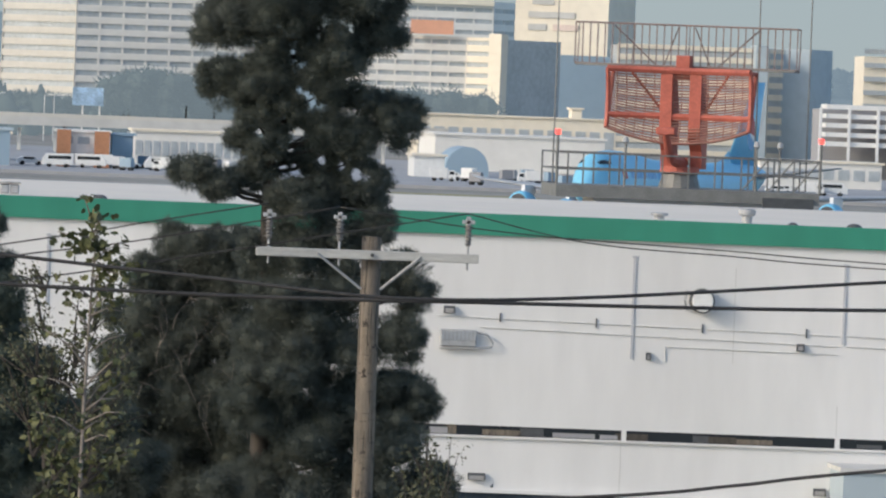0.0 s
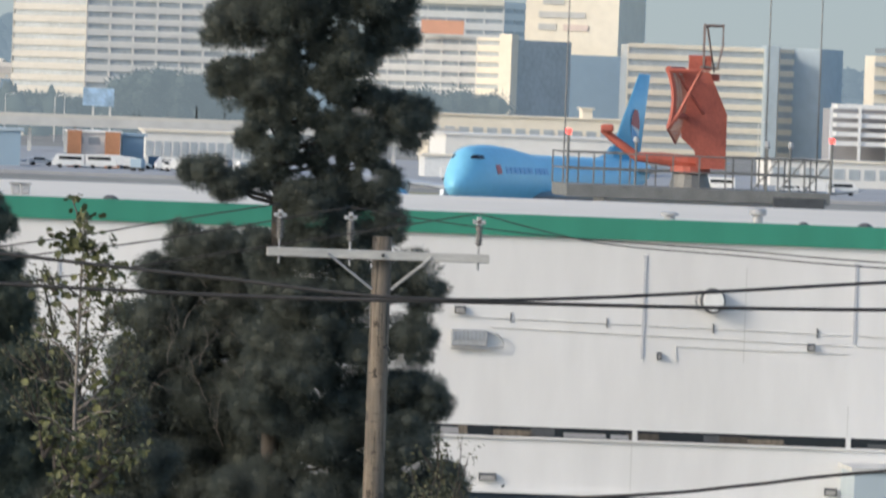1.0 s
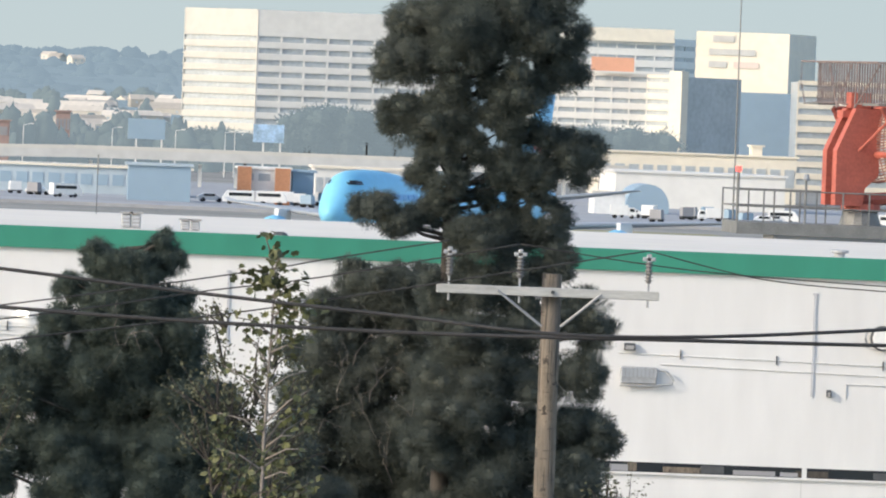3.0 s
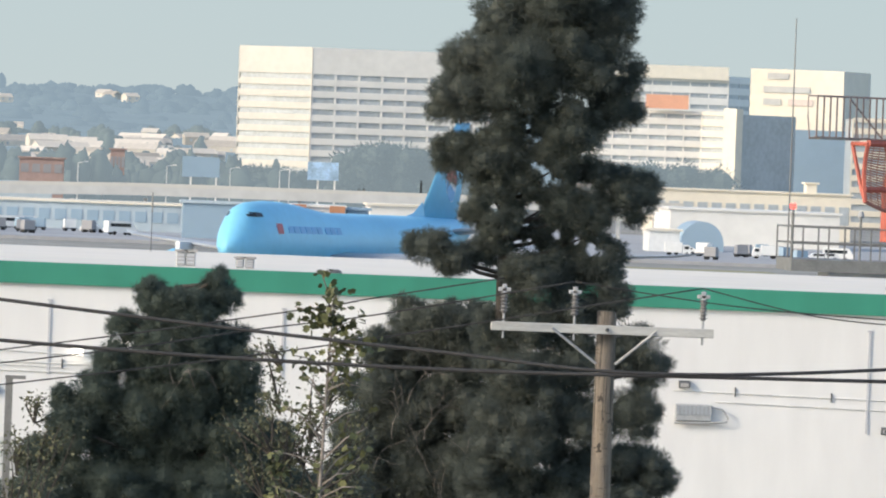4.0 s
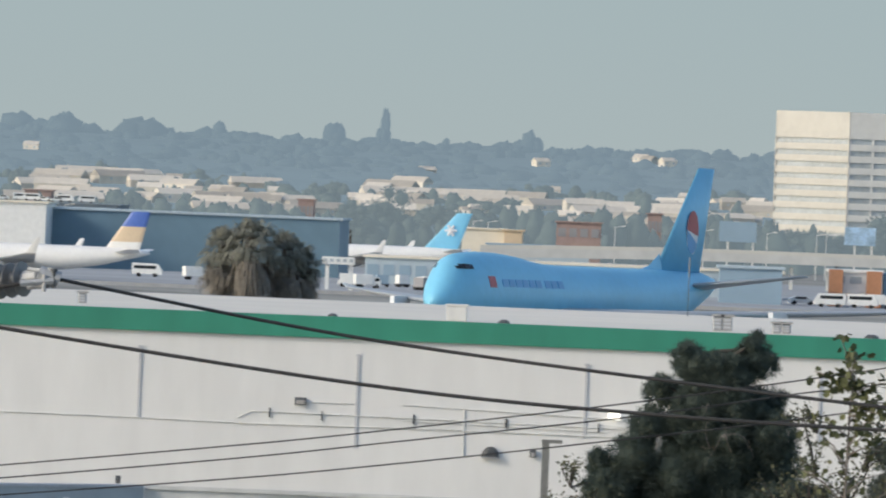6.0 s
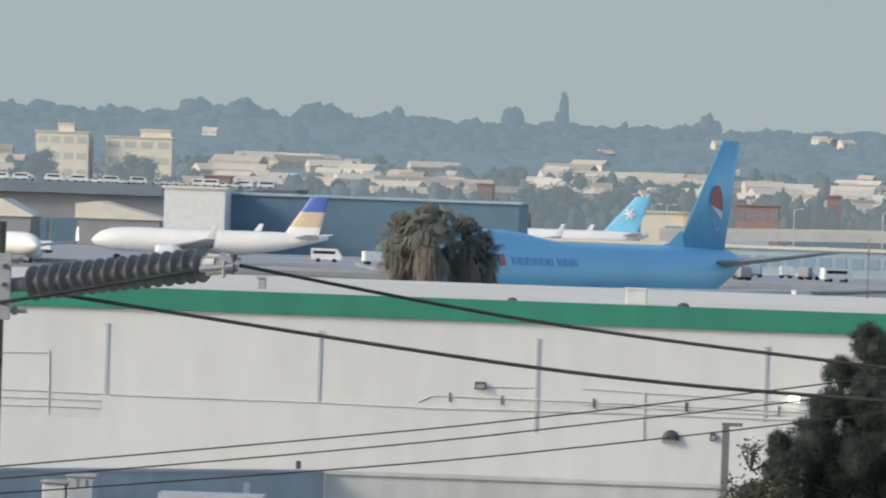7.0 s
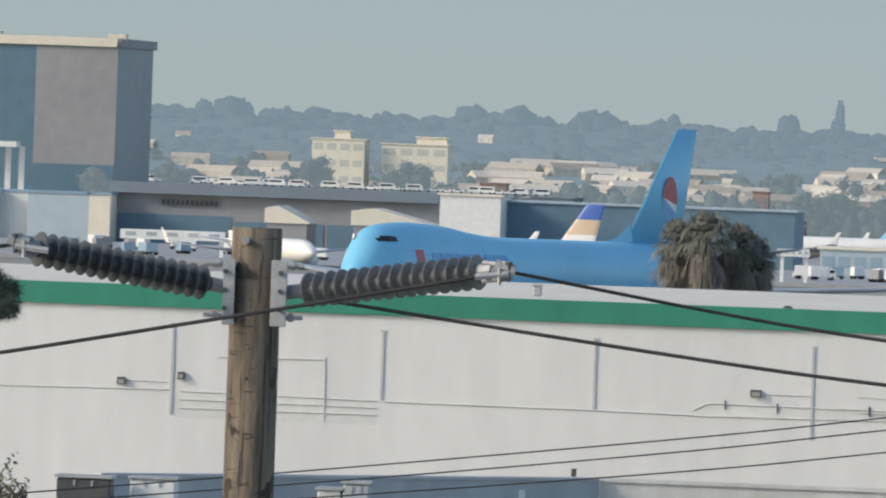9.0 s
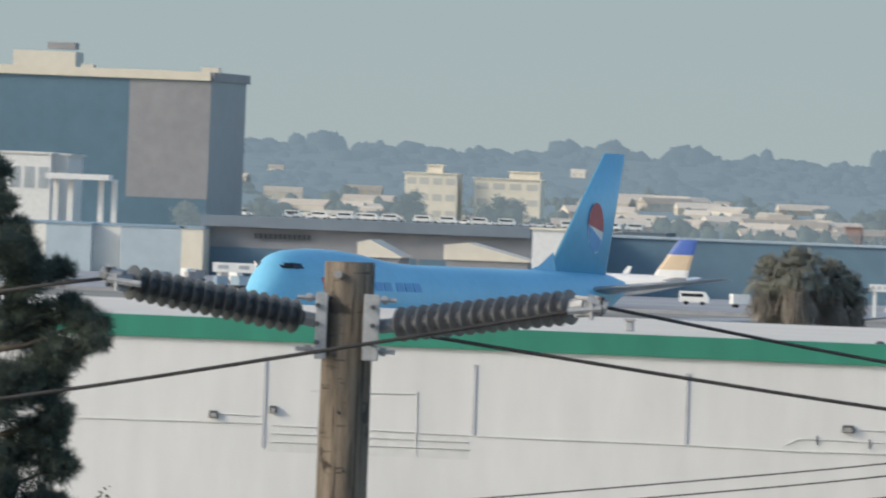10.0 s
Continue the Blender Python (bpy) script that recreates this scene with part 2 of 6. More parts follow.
# ---- building blocks ----
def part(name, bm, material, parent=None, label="", smooth=False):
    me = bpy.data.meshes.new(name)
    bm.to_mesh(me)
    bm.free()
    for p in me.polygons:
        p.use_smooth = smooth
    me.materials.append(M[material])
    ob = new(name, me)
    ob.parent = parent
    if label:
        ob["label"] = label
    return ob


def empty(name, m=None, **tags):
    ob = new(name)
    if m is not None:
        ob.matrix_basis = m
    return tagged(ob, **tags)


def box(bm, lo, hi, bevel=0.0, m=None):
    r = bmesh.ops.create_cube(bm, size=1)
    vs = r["verts"]
    lo, hi = Vector(lo), Vector(hi)
    for v in vs:
        v.co = Vector([lo[i] + (v.co[i] + 0.5) * (hi[i] - lo[i]) for i in range(3)])
    if bevel:
        es = list({e for v in vs for e in v.link_edges})
        vs = list({v for f in bmesh.ops.bevel(bm, geom=es, offset=bevel, segments=1, affect="EDGES")["faces"] for v in f.verts} | {v for v in vs if v.is_valid})
    if m is not None:
        for v in vs:
            v.co = m @ v.co
    return bm


def boxes(*pairs, bevel=0.0):
    bm = bmesh.new()
    for lo, hi in pairs:
        box(bm, lo, hi, bevel)
    return bm


def tube(bm, points, radius, n=8, cap=True):
    """A round bar along points; radius is one number or one for each point."""
    pts = [Vector(p) for p in points]
    rad = radius if isinstance(radius, (list, tuple)) else [radius] * len(pts)
    rings = []
    for i, p in enumerate(pts):
        d = (pts[min(i + 1, len(pts) - 1)] - pts[max(i - 1, 0)]).normalized()
        side = d.cross(Vector((0, 0, 1)) if abs(d.z) < 0.9 else Vector((1, 0, 0))).normalized()
        up = side.cross(d)
        rings.append([bm.verts.new(p + (side * math.cos(a) + up * math.sin(a)) * rad[i]) for a in (2 * math.pi * k / n for k in range(n))])
    for a, b in zip(rings, rings[1:]):
        for k in range(n):
            bm.faces.new((a[k], a[(k + 1) % n], b[(k + 1) % n], b[k]))
    if cap:
        bm.faces.new(rings[0][::-1]), bm.faces.new(rings[-1])
    return bm


def tubes(*runs, n=8):
    bm = bmesh.new()
    for pts, r in runs:
        tube(bm, pts, r, n)
    return bm


def loft(bm, rings, cap=True):
    vs = [[bm.verts.new(p) for p in r] for r in rings]
    n = len(vs[0])
    for a, b in zip(vs, vs[1:]):
        for k in range(n):
            bm.faces.new((a[k], a[(k + 1) % n], b[(k + 1) % n], b[k]))
    if cap:
        bm.faces.new(vs[0][::-1]), bm.faces.new(vs[-1])
    bmesh.ops.recalc_face_normals(bm, faces=bm.faces)
    return bm


def spot(az, el, d):
    """A place seen from the lookout: degrees to the right, degrees above level, metres ahead."""
    return Vector((d * math.tan(radians(az)), d, EYE + d / math.cos(radians(az)) * math.tan(radians(el))))


def px(az, d):
    return d * math.tan(radians(az))


# ---- ground ----
def build_ground():
    rows = [(-60, 12.4), (8, 12.4), (14, 11.6), (26, 7.5), (45, 2.6), (60, 1.6), (120, 0.3), (250, 0.0), (500, -0.5), (700, -1.6), (1400, -1.6), (1700, 0.0), (3000, 0.0), (4990, 2.0)]
    bm = bmesh.new()
    grid = []
    for y, z in rows:
        w = 120 + max(y, 0) * 0.5
        grid.append([bm.verts.new((w * k / 10, y, z)) for k in range(-10, 11)])
    for a, b in zip(grid, grid[1:]):
        for k in range(20):
            bm.faces.new((a[k], a[k + 1], b[k + 1], b[k]))
    tagged(part("ground", bm, "ground"), "dry grass and bare earth falling from the hill to the airfield", "ground", kind="structure")


build_ground()

# the taxiing jet's line: nose position, heading and runway slope
JET_X, JET_Y, JET_HEAD, JET_TURN, JET_V, JET_A, JET_SLOPE = -5.2, 1037.5, 202.0, -0.12, 44.54, -1.722, 0.005


def jet_pose(t):
    d = t - 5
    s = JET_V * d + JET_A * d * d / 2
    way, nose = radians(JET_HEAD + JET_TURN * d / 2), JET_HEAD + JET_TURN * d
    return pose(JET_X + s * math.sin(way), JET_Y + s * math.cos(way), JET_SLOPE * s, 0, -math.degrees(JET_SLOPE), 90 - nose)


def build_runway():
    bm = boxes(((-700, -30, -0.9), (700, 30, 0.0)))
    ob = tagged(part("runway", bm, "runway"), "pale grey concrete runway on the airfield", "runway", kind="structure")
    ob.matrix_basis = jet_pose(5.0)


build_runway()

# ---- white cargo building ----
WALL_D, ROOF_Z = 290.0, 10.78


def build_hangar():
    x0, x1 = -48.0, 48.0
    b = empty("cargo_building", label="long white metal cargo building with a green band under its roof edge", category="building", kind="structure")
    part("wall", boxes(((x0, WALL_D, 0), (x1, WALL_D + 0.4, 10.16))), "white_wall", b)
    part("fascia", boxes(((x0, WALL_D - 0.12, 10.16), (x1, WALL_D + 0.4, ROOF_Z))), "green", b, "green painted metal fascia band")
    part("roof", boxes(((x0, WALL_D + 0.4, ROOF_Z - 0.5), (x1, 341, ROOF_Z - 0.02))), "white_roof", b, "flat white coated roof")
    part("back_wall", boxes(((x0, 340.6, 0), (x1, 341, ROOF_Z - 0.5))), "white_wall", b)
    part("end_wall", boxes(((x0, WALL_D + 0.4, 0), (x0 + 0.4, 340.6, ROOF_Z - 0.5))), "white_wall", b)
    part("end_wall", boxes(((x1 - 0.4, WALL_D + 0.4, 0), (x1, 340.6, ROOF_Z - 0.5))), "white_wall", b)
    # downpipes
    for az, lo in ((-5.221, -1.362), (-4.040, -1.24), (-2.842, -1.25), (-1.614, -1.372), (-0.327, -1.265), (0.989, -1.25), (4.293, -1.426), (5.481, -1.30)):
        z0, z1 = spot(0, lo, WALL_D).z, spot(0, -0.855, WALL_D).z
        x = px(az, WALL_D)
        part("downpipe", boxes(((x - 0.036, WALL_D - 0.035, z0), (x + 0.036, WALL_D - 0.002, z1)), ((x - 0.07, WALL_D - 0.05, z1 + 0.003), (x + 0.07, WALL_D - 0.002, z1 + 0.06))), "seam", b)
    return b


HANGAR = build_hangar()


# ---- aircraft ----
def airfoil(root, tip, thick_r, thick_t, n=10):
    """Two section rings of a flying surface; root and tip are (leading edge, chord) with points in metres."""
    rings = []
    for (le, chord, up), th in ((root, thick_r), (tip, thick_t)):
        ring = []
        for k in range(n):
            a = 2 * math.pi * k / n
            ring.append(Vector(le) + Vector((-chord * (0.5 - 0.5 * math.cos(a)), 0, 0)) + Vector(up) * (math.sin(a) * th * chord * 0.5 * (1.15 - 0.4 * (0.5 - 0.5 * math.cos(a)))))
        rings.append(ring)
    return rings


def fuselage(stations, n=28):
    rings = []
    for d, hw, zc, up, down in stations:
        ring = []
        for k in range(n):
            a = 2 * math.pi * k / n
            s = math.sin(a)
            pinch = 1 - 0.18 * max(0, s) * max(0, (up - hw) / max(hw, 0.1))
            ring.append((-d, hw * math.cos(a) * pinch, zc + s * (up if s > 0 else down)))
        rings.append(ring)
    return loft(bmesh.new(), rings)


JUMBO = [(0.9, 0.06, 4.6, 0.06, 0.06), (1.1, 0.5, 4.6, 0.55, 0.5), (1.5, 0.92, 4.65, 1.05, 0.95), (2.2, 1.42, 4.8, 1.7, 1.45), (3.0, 1.85, 4.95, 2.45, 1.9),
         (3.9, 2.25, 5.1, 3.3, 2.25), (5.2, 2.65, 5.25, 3.95, 2.6), (7.2, 3.0, 5.3, 4.2, 2.95), (11, 3.25, 5.35, 4.32, 3.25), (16, 3.25, 5.35, 4.26, 3.25),
         (20, 3.25, 5.35, 4.05, 3.25), (24, 3.25, 5.35, 3.65, 3.25), (28, 3.25, 5.35, 3.36, 3.25), (32, 3.25, 5.35, 3.28, 3.25), (52, 3.25, 5.35, 3.28, 3.25),
         (60, 3.0, 5.6, 3.05, 2.9), (67, 2.25, 6.15, 2.45, 2.1), (72, 1.35, 6.8, 1.65, 1.3), (75.4, 0.55, 7.2, 0.75, 0.5), (76.2, 0.2, 7.3, 0.3, 0.2)]


def skin_y(stations, d, z):
    """Half-width of a fuselage at d metres aft and height z."""
    for p, q in zip(stations, stations[1:]):
        if p[0] <= d <= q[0]:
            f = (d - p[0]) / (q[0] - p[0])
            _, hw, zc, up, down = (p[i] + (q[i] - p[i]) * f for i in range(5))
            s = max(-1.0, min(1.0, (z - zc) / (up if z > zc else down)))
            return hw * math.sqrt(max(0.0, 1 - s * s)) * (1 - 0.18 * max(0, s) * max(0, (up - hw) / max(hw, 0.1)))
    return 0.0


def skin_patch(stations, d0, d1, z0, z1, side, nd, nz):
    """A thin plate that follows a fuselage's side."""
    bm = bmesh.new()
    rows = []
    for o in (0.05, -0.25):
        rows.append([[bm.verts.new((-(d0 + (d1 - d0) * i / nd), side * (skin_y(stations, d0 + (d1 - d0) * i / nd, z0 + (z1 - z0) * k / nz) + o), z0 + (z1 - z0) * k / nz)) for k in range(nz + 1)] for i in range(nd + 1)])
    a, b = rows
    for g in rows:
        for i in range(nd):
            for k in range(nz):
                bm.faces.new((g[i][k], g[i + 1][k], g[i + 1][k + 1], g[i][k + 1]))
    for i in range(nd):
        for k in (0, nz):
            bm.faces.new((a[i][k], a[i + 1][k], b[i + 1][k], b[i][k]))
    for k in range(nz):
        for i in (0, nd):
            bm.faces.new((a[i][k], a[i][k + 1], b[i][k + 1], b[i][k]))
    bmesh.ops.recalc_face_normals(bm, faces=bm.faces)
    return bm


def lying(points, thick):
    """A thin plate on an upright plane: points (aft, up) at the fin's side."""
    bm = bmesh.new()
    f = bm.faces.new([bm.verts.new(p) for p in points])
    r = bmesh.ops.extrude_face_region(bm, geom=[f])
    for v in r["geom"]:
        if isinstance(v, bmesh.types.BMVert):
            v.co.y += thick
    bmesh.ops.recalc_face_normals(bm, faces=bm.faces)
    return bm


def build_jumbo():
    j = empty("jumbo_jet", label="sky-blue four-engined cargo jumbo jet rolling on the runway", category="airplane")
    part("fuselage", fuselage(JUMBO), "blue", j, smooth=True)
    # cockpit windows, each a pane on the curve of the nose
    for side in (1, -1):
        for d0, d1, z0, z1 in ((4.05, 4.45, 7.92, 8.2), (4.5, 5.05, 7.92, 8.4), (5.1, 5.75, 7.92, 8.42), (5.8, 6.35, 7.95, 8.38)):
            part("cockpit_window", skin_patch(JUMBO, d0, d1, z0, z1, side, 1, 2), "glass", j)
    # fin
    fin = part("fin", loft(bmesh.new(), [[(-58.9 - 12.9 * (0.5 - 0.5 * math.cos(a)), 0.55 * math.sin(a), 8.3) for a in (2 * math.pi * k / 12 for k in range(12))],
                                         [(-70.3 - 4.6 * (0.5 - 0.5 * math.cos(a)), 0.16 * math.sin(a), 19.4) for a in (2 * math.pi * k / 12 for k in range(12))]]), "blue", j, smooth=True)
    part("dorsal_fillet", loft(bmesh.new(), [[(-54.5, 0.05, 8.45), (-54.5, -0.05, 8.45), (-54.5, 0, 8.5)], [(-57.5, 0.3, 8.4), (-57.5, -0.3, 8.4), (-57.5, 0, 9.0)], [(-60.4, 0.4, 8.4), (-60.4, -0.4, 8.4), (-60.4, 0, 10.3)]]), "blue", j)
    for side in (1, -1):
        def disc(a0, a1, r0, r1, cx=-68.3, cz=12.6, off=0.0):
            pts = []
            for k in range(11):
                a = a0 + (a1 - a0) * k / 10
                pts.append((cx + r1 * math.cos(a), side * (0.42 + off), cz + r1 * 1.4 * math.sin(a)))
            return pts
        part("emblem", lying(disc(0, 2 * math.pi, 0, 1.66)[:-1], 0.02 * side), "logo_white", fin, "round white emblem ground")
        part("emblem", lying(disc(0.15, math.pi + 0.15, 0, 1.65, off=0.03), 0.02 * side), "logo_red", fin, "red upper half of the emblem")
        part("emblem", lying(disc(math.pi + 0.55, 2 * math.pi + 0.15, 0, 1.55, off=0.03), 0.02 * side), "dark_blue", fin, "blue lower half of the emblem")
        # lettering stands as plain bars
        for k in range(9):
            d0 = 11.5 + 1.72 * k + (0.7 if k > 5 else 0)
            part("letter_bar", skin_patch(JUMBO, d0, d0 + 1.4, 6.3, 7.05, side, 2, 3), "dark_blue", j, "dark blue bar of unreadable lettering")
        part("emblem", skin_patch(JUMBO, 8.6, 10.0, 6.2, 7.3, side, 3, 3), "logo_red", j, "red and white round emblem")
        up = Vector((0, 0, 1))
        stab = loft(bmesh.new(), airfoil(((-63.5, side * 1.5, 7.0), 8.6, up), ((-72.3, side * 11.1, 8.5), 2.7, up), 0.09, 0.08))
        part("tailplane", stab, "alu", j, "grey metal tailplane", smooth=True)
        bm = bmesh.new()
        a, b_ = airfoil(((-23.0, side * 2.6, 3.5), 15.5, up), ((-36.5, side * 14.0, 4.2), 9.0, up), 0.12, 0.1)
        c, d_ = airfoil(((-36.5, side * 14.0, 4.2), 9.0, up), ((-53.0, side * 32.0, 5.4), 3.6, up), 0.1, 0.09)
        e = airfoil(((-53.0, side * 32.0, 5.4), 3.6, up), ((-57.0, side * 34.2, 5.8), 1.0, up), 0.09, 0.08)[1]
        loft(bm, [a, b_, d_, e])
        part("wing", bm, "alu", j, "grey metal wing", smooth=True)
        for y, x, z in ((11.7, -28.5, 1.75), (20.8, -37.5, 2.5)):
            n = 18
            prof = [(0.0, 1.25), (0.25, 1.42), (1.2, 1.55), (2.8, 1.45), (4.2, 1.1), (5.2, 0.75), (6.2, 0.35)]
            bm = loft(bmesh.new(), [[(x - d, side * y + r * math.cos(q), z + r * math.sin(q)) for q in (2 * math.pi * k / n for k in range(n))] for d, r in prof])
            eng = part("engine", bm, "blue", j, "blue engine nacelle with dark intake", smooth=True)
            part("intake", tubes(([(x + 0.01, side * y, z), (x + 0.03, side * y, z)], 1.15), n=16), "dark_metal", eng)
            part("pylon", boxes(((x - 6.0, side * y - 0.25, z + 1.0), (x - 1.8, side * y + 0.25, z + 2.3))), "aircraft_white", eng)
    for x, y in ((-8, 0), (-33.5, 1.9), (-33.5, -1.9), (-30.5, 5.5), (-30.5, -5.5)):
        g = part("landing_gear", tubes(([(x, y, 0.6), (x, y, 3.4)], 0.18)), "alu", j)
        for dx in ((0,) if y == 0 else (-0.75, 0.75)):
            for dy in (-0.55, 0.55):
                part("wheel", tubes(([(x + dx, y + dy - 0.22, 0.62), (x + dx, y + dy + 0.22, 0.62)], 0.62), n=18), "tyre", g, smooth=False)
    return j


JET = build_jumbo()

# ---- radar ----
RADAR_D = 357.0
RADAR_X, DECK_Z = px(4.525, RADAR_D), 11.2


def build_radar_tower():
    b = empty("radar_platform", pose(RADAR_X, RADAR_D, 0), label="steel radar platform with handrails and red obstruction lamps", category="platform")
    w = 4.6
    part("deck", boxes(((-w, -4.0, DECK_Z - 0.42), (w, 4.0, DECK_Z))), "radar_dark", b)
    part("tower", boxes(((-3.2, -2.8, 0), (3.2, 2.8, DECK_Z - 0.42))), "pale", b)
    for y in (-3.95, 3.95):
        for z in (0.55, 1.12):
            part("rail", tubes(([(-w, y, DECK_Z + z), (w, y, DECK_Z + z)], 0.026)), "radar_dark", b)
        for k in range(11):
            x = -w + 2 * w * k / 10
            part("rail_post", boxes(((x - 0.028, y - 0.028, DECK_Z), (x + 0.028, y + 0.028, DECK_Z + 1.15))), "radar_dark", b)
    for x in (-w, w):
        for z in (0.55, 1.12):
            part("rail", tubes(([(x, -3.95, DECK_Z + z), (x, 3.95, DECK_Z + z)], 0.026)), "radar_dark", b)
        lamp = part("lamp_post", tubes(([(x, -3.95, DECK_Z), (x, -3.95, DECK_Z + 1.75)], 0.05)), "radar_dark", b)
        part("lamp", tubes(([(x, -3.95, DECK_Z + 1.75), (x, -3.95, DECK_Z + 1.92)], 0.1), n=12), "lamp_red", lamp, "lit red obstruction lamp")
    for az in (4.17, 4.9, 5.03):
        x = px(az, RADAR_D) - RADAR_X
        post = part("lamp_post", tubes(([(x, -3.9, DECK_Z), (x, -3.9, DECK_Z + 1.5)], 0.04)), "radar_dark", b)
        part("lamp_head", tubes(([(x, -3.9, DECK_Z + 1.5), (x, -3.9, DECK_Z + 1.56), (x, -3.9, DECK_Z + 1.74)], [0.06, 0.12, 0.08]), n=10), "galv", post)
    for x in (1.9, 2.8, 3.7):
        part("rail_brace", tubes(([(x, -3.95, DECK_Z + 0.05), (x + 0.85, -3.95, DECK_Z + 1.1)], 0.03), n=5), "radar_dark", b)
    part("louvre_box", boxes(((2.6, -4.1, DECK_Z - 0.62), (4.4, -4.003, DECK_Z - 0.2)), bevel=0.02), "dark_metal", b, "dark louvred box under the deck edge")
    part("pedestal", tubes(([(0, 0, DECK_Z), (0, 0, DECK_Z + 0.5)], [0.75, 0.6]), n=16), "radar_dark", b)
    for az, top in ((3.81, 0.75), (4.944, 0.75), (5.235, 0.75)):
        x = px(az, RADAR_D + 3.6) - RADAR_X
        part("mast", tubes(([(x, 3.6, DECK_Z), (x, 3.6, EYE + RADAR_D * math.tan(radians(top)) + 1.0)], [0.035, 0.02]), n=6), "radar_dark", b, "thin lightning mast")
    return b


M["array_brown"] = mat("brown_array_bars", (0.23, 0.175, 0.16), 0.7, scale=2, vary=0.2)
M["lamp_red"] = glowing("lit_red_lamp", (1.0, 0.06, 0.05), 2.0)
build_radar_tower()


def build_antenna():
    """Turns about its upright axis; the reflector looks along +x."""
    a = empty("radar_antenna", label="red lattice radar antenna with a long grid array on top", category="radar antenna")
    part("turntable", tubes(([(0, 0, 0.5), (0, 0, 0.75)], 0.7), n=16), "radar_red", a)
    # deep back plates
    side = [(0.42, 4.1), (-0.55, 4.1), (-1.0, 3.1), (-1.22, 2.6), (-1.22, 0.68), (-0.2, 0.68), (-0.12, 1.3), (0.36, 1.75)]
    for y in (-0.52, 0.52):
        bm = loft(bmesh.new(), [[(x, y + o, z) for x, z in side] for o in (-0.21, 0.21)])
        part("back_beam", bm, "radar_red", a)
    for z in (1.0, 2.5, 3.9):
        part("cross_beam", boxes(((-0.9, -0.31, z - 0.12), (0.1, 0.31, z + 0.12))), "radar_red", a)
    # curved reflector: frame and slats
    def at(y, z):
        return Vector((0.5 * (y / 2.55) ** 2 + 0.3 * ((z - 3.0) / 1.3) ** 2 + 0.2, y, z))
    zb = lambda y: 2.05 - 0.5 * (1 - (y / 2.55) ** 2)
    ys = [-2.55 + 5.1 * k / 16 for k in range(17)]
    for k in range(26):
        f = k / 25
        part("slat", tubes(([at(y, zb(y) + (4.12 - zb(y)) * f) for y in ys], 0.05 if k in (0, 25) else 0.026), n=4), "radar_red" if k == 25 else "mesh_brown", a)
    for k, y in enumerate(ys):
        part("rib", tubes(([at(y, zb(y) + (4.12 - zb(y)) * f / 6) - Vector((0.03, 0, 0)) for f in range(7)], 0.085 if k in (0, 16) else 0.02), n=5), "radar_red" if k in (0, 16) else "mesh_brown", a)
    for z, h in ((4.12, 0.13), (2.5, 0.12)):
        part("rail", tubes(([at(y, z) - Vector((0.03, 0, 0)) for y in ys], h), n=6), "radar_red", a)
    for s in (1, -1):
        p, q, r = at(s * 2.55, 4.1), at(s * 2.55, 2.05), Vector((-0.25, s * 2.55, 4.1))
        part("end_frame", tubes(([p, r], 0.08), ([r, (p + q) / 2 + Vector((-0.35, 0, -0.6))], 0.08), ([(p + q) / 2 + Vector((-0.35, 0, -0.6)), q], 0.08), n=6), "radar_red", a)
        part("brace", tubes(([(-0.4, s * 0.7, 2.6), at(s * 1.75, 4.05)], 0.05), n=6), "radar_red", a)
    # feed boom and horn
    part("feed_boom", tubes(([(-0.2, 0, 0.85), (1.0, 0, 0.98), (1.9, 0, 1.02), (2.75, 0, 1.62), (3.15, 0, 1.95)], [0.26, 0.22, 0.17, 0.14, 0.12]), n=8), "radar_red", a)
    part("feed_horn", boxes(((2.75, -0.35, 1.85), (3.2, 0.35, 2.12)), bevel=0.05), "radar_red", a)
    # beacon array: a grid in front, a rail behind
    part("bracket", boxes(((-0.6, -0.25, 4.12), (0.2, 0.25, 4.66)), bevel=0.02), "radar_red", a)
    for z in (4.27, 5.72):
        part("array_rail", tubes(([(-0.32, -3.97, z), (-0.32, 3.97, z)], 0.038), n=6), "array_brown", a)
    part("array_rail", tubes(([(-0.98, -3.97, 5.72), (-0.98, 3.97, 5.72)], 0.03), n=6), "array_brown", a)
    for k in range(31):
        y = -3.97 + 7.94 * k / 30
        part("array_bar", boxes(((-0.35, y - 0.019, 4.3), (-0.29, y + 0.019, 5.7))), "array_brown", a)
    for y in (-3.97, -2.0, 0, 2.0, 3.97):
        part("strut", tubes(([(-0.32, y, 5.72), (-0.98, y, 5.72), (-0.98, y, 5.0), (-0.8, y, 4.2), (-0.32, y, 4.3)], 0.025), n=5), "array_brown", a)
    for s in (1, -1):
        part("brace", tubes(([(-0.7, s * 0.9, 4.1), (-0.42, s * 2.6, 5.65)], 0.03), n=6), "array_brown", a)
        part("brace", tubes(([(-0.7, s * 0.9, 4.1), (-0.42, s * 0.3, 5.65)], 0.025), n=6), "array_brown", a)
    part("walkway", boxes(((-0.9, -3.9, 4.2), (-0.2, -2.3, 4.27))), "radar_dark", a)
    part("walkway", boxes(((-0.9, 2.3, 4.2), (-0.2, 3.9, 4.27))), "radar_dark", a)
    return a


ANTENNA = build_antenna()

# ---- utility poles and wires ----
POLE_A_D, POLE_B_D = 125.0, 55.0


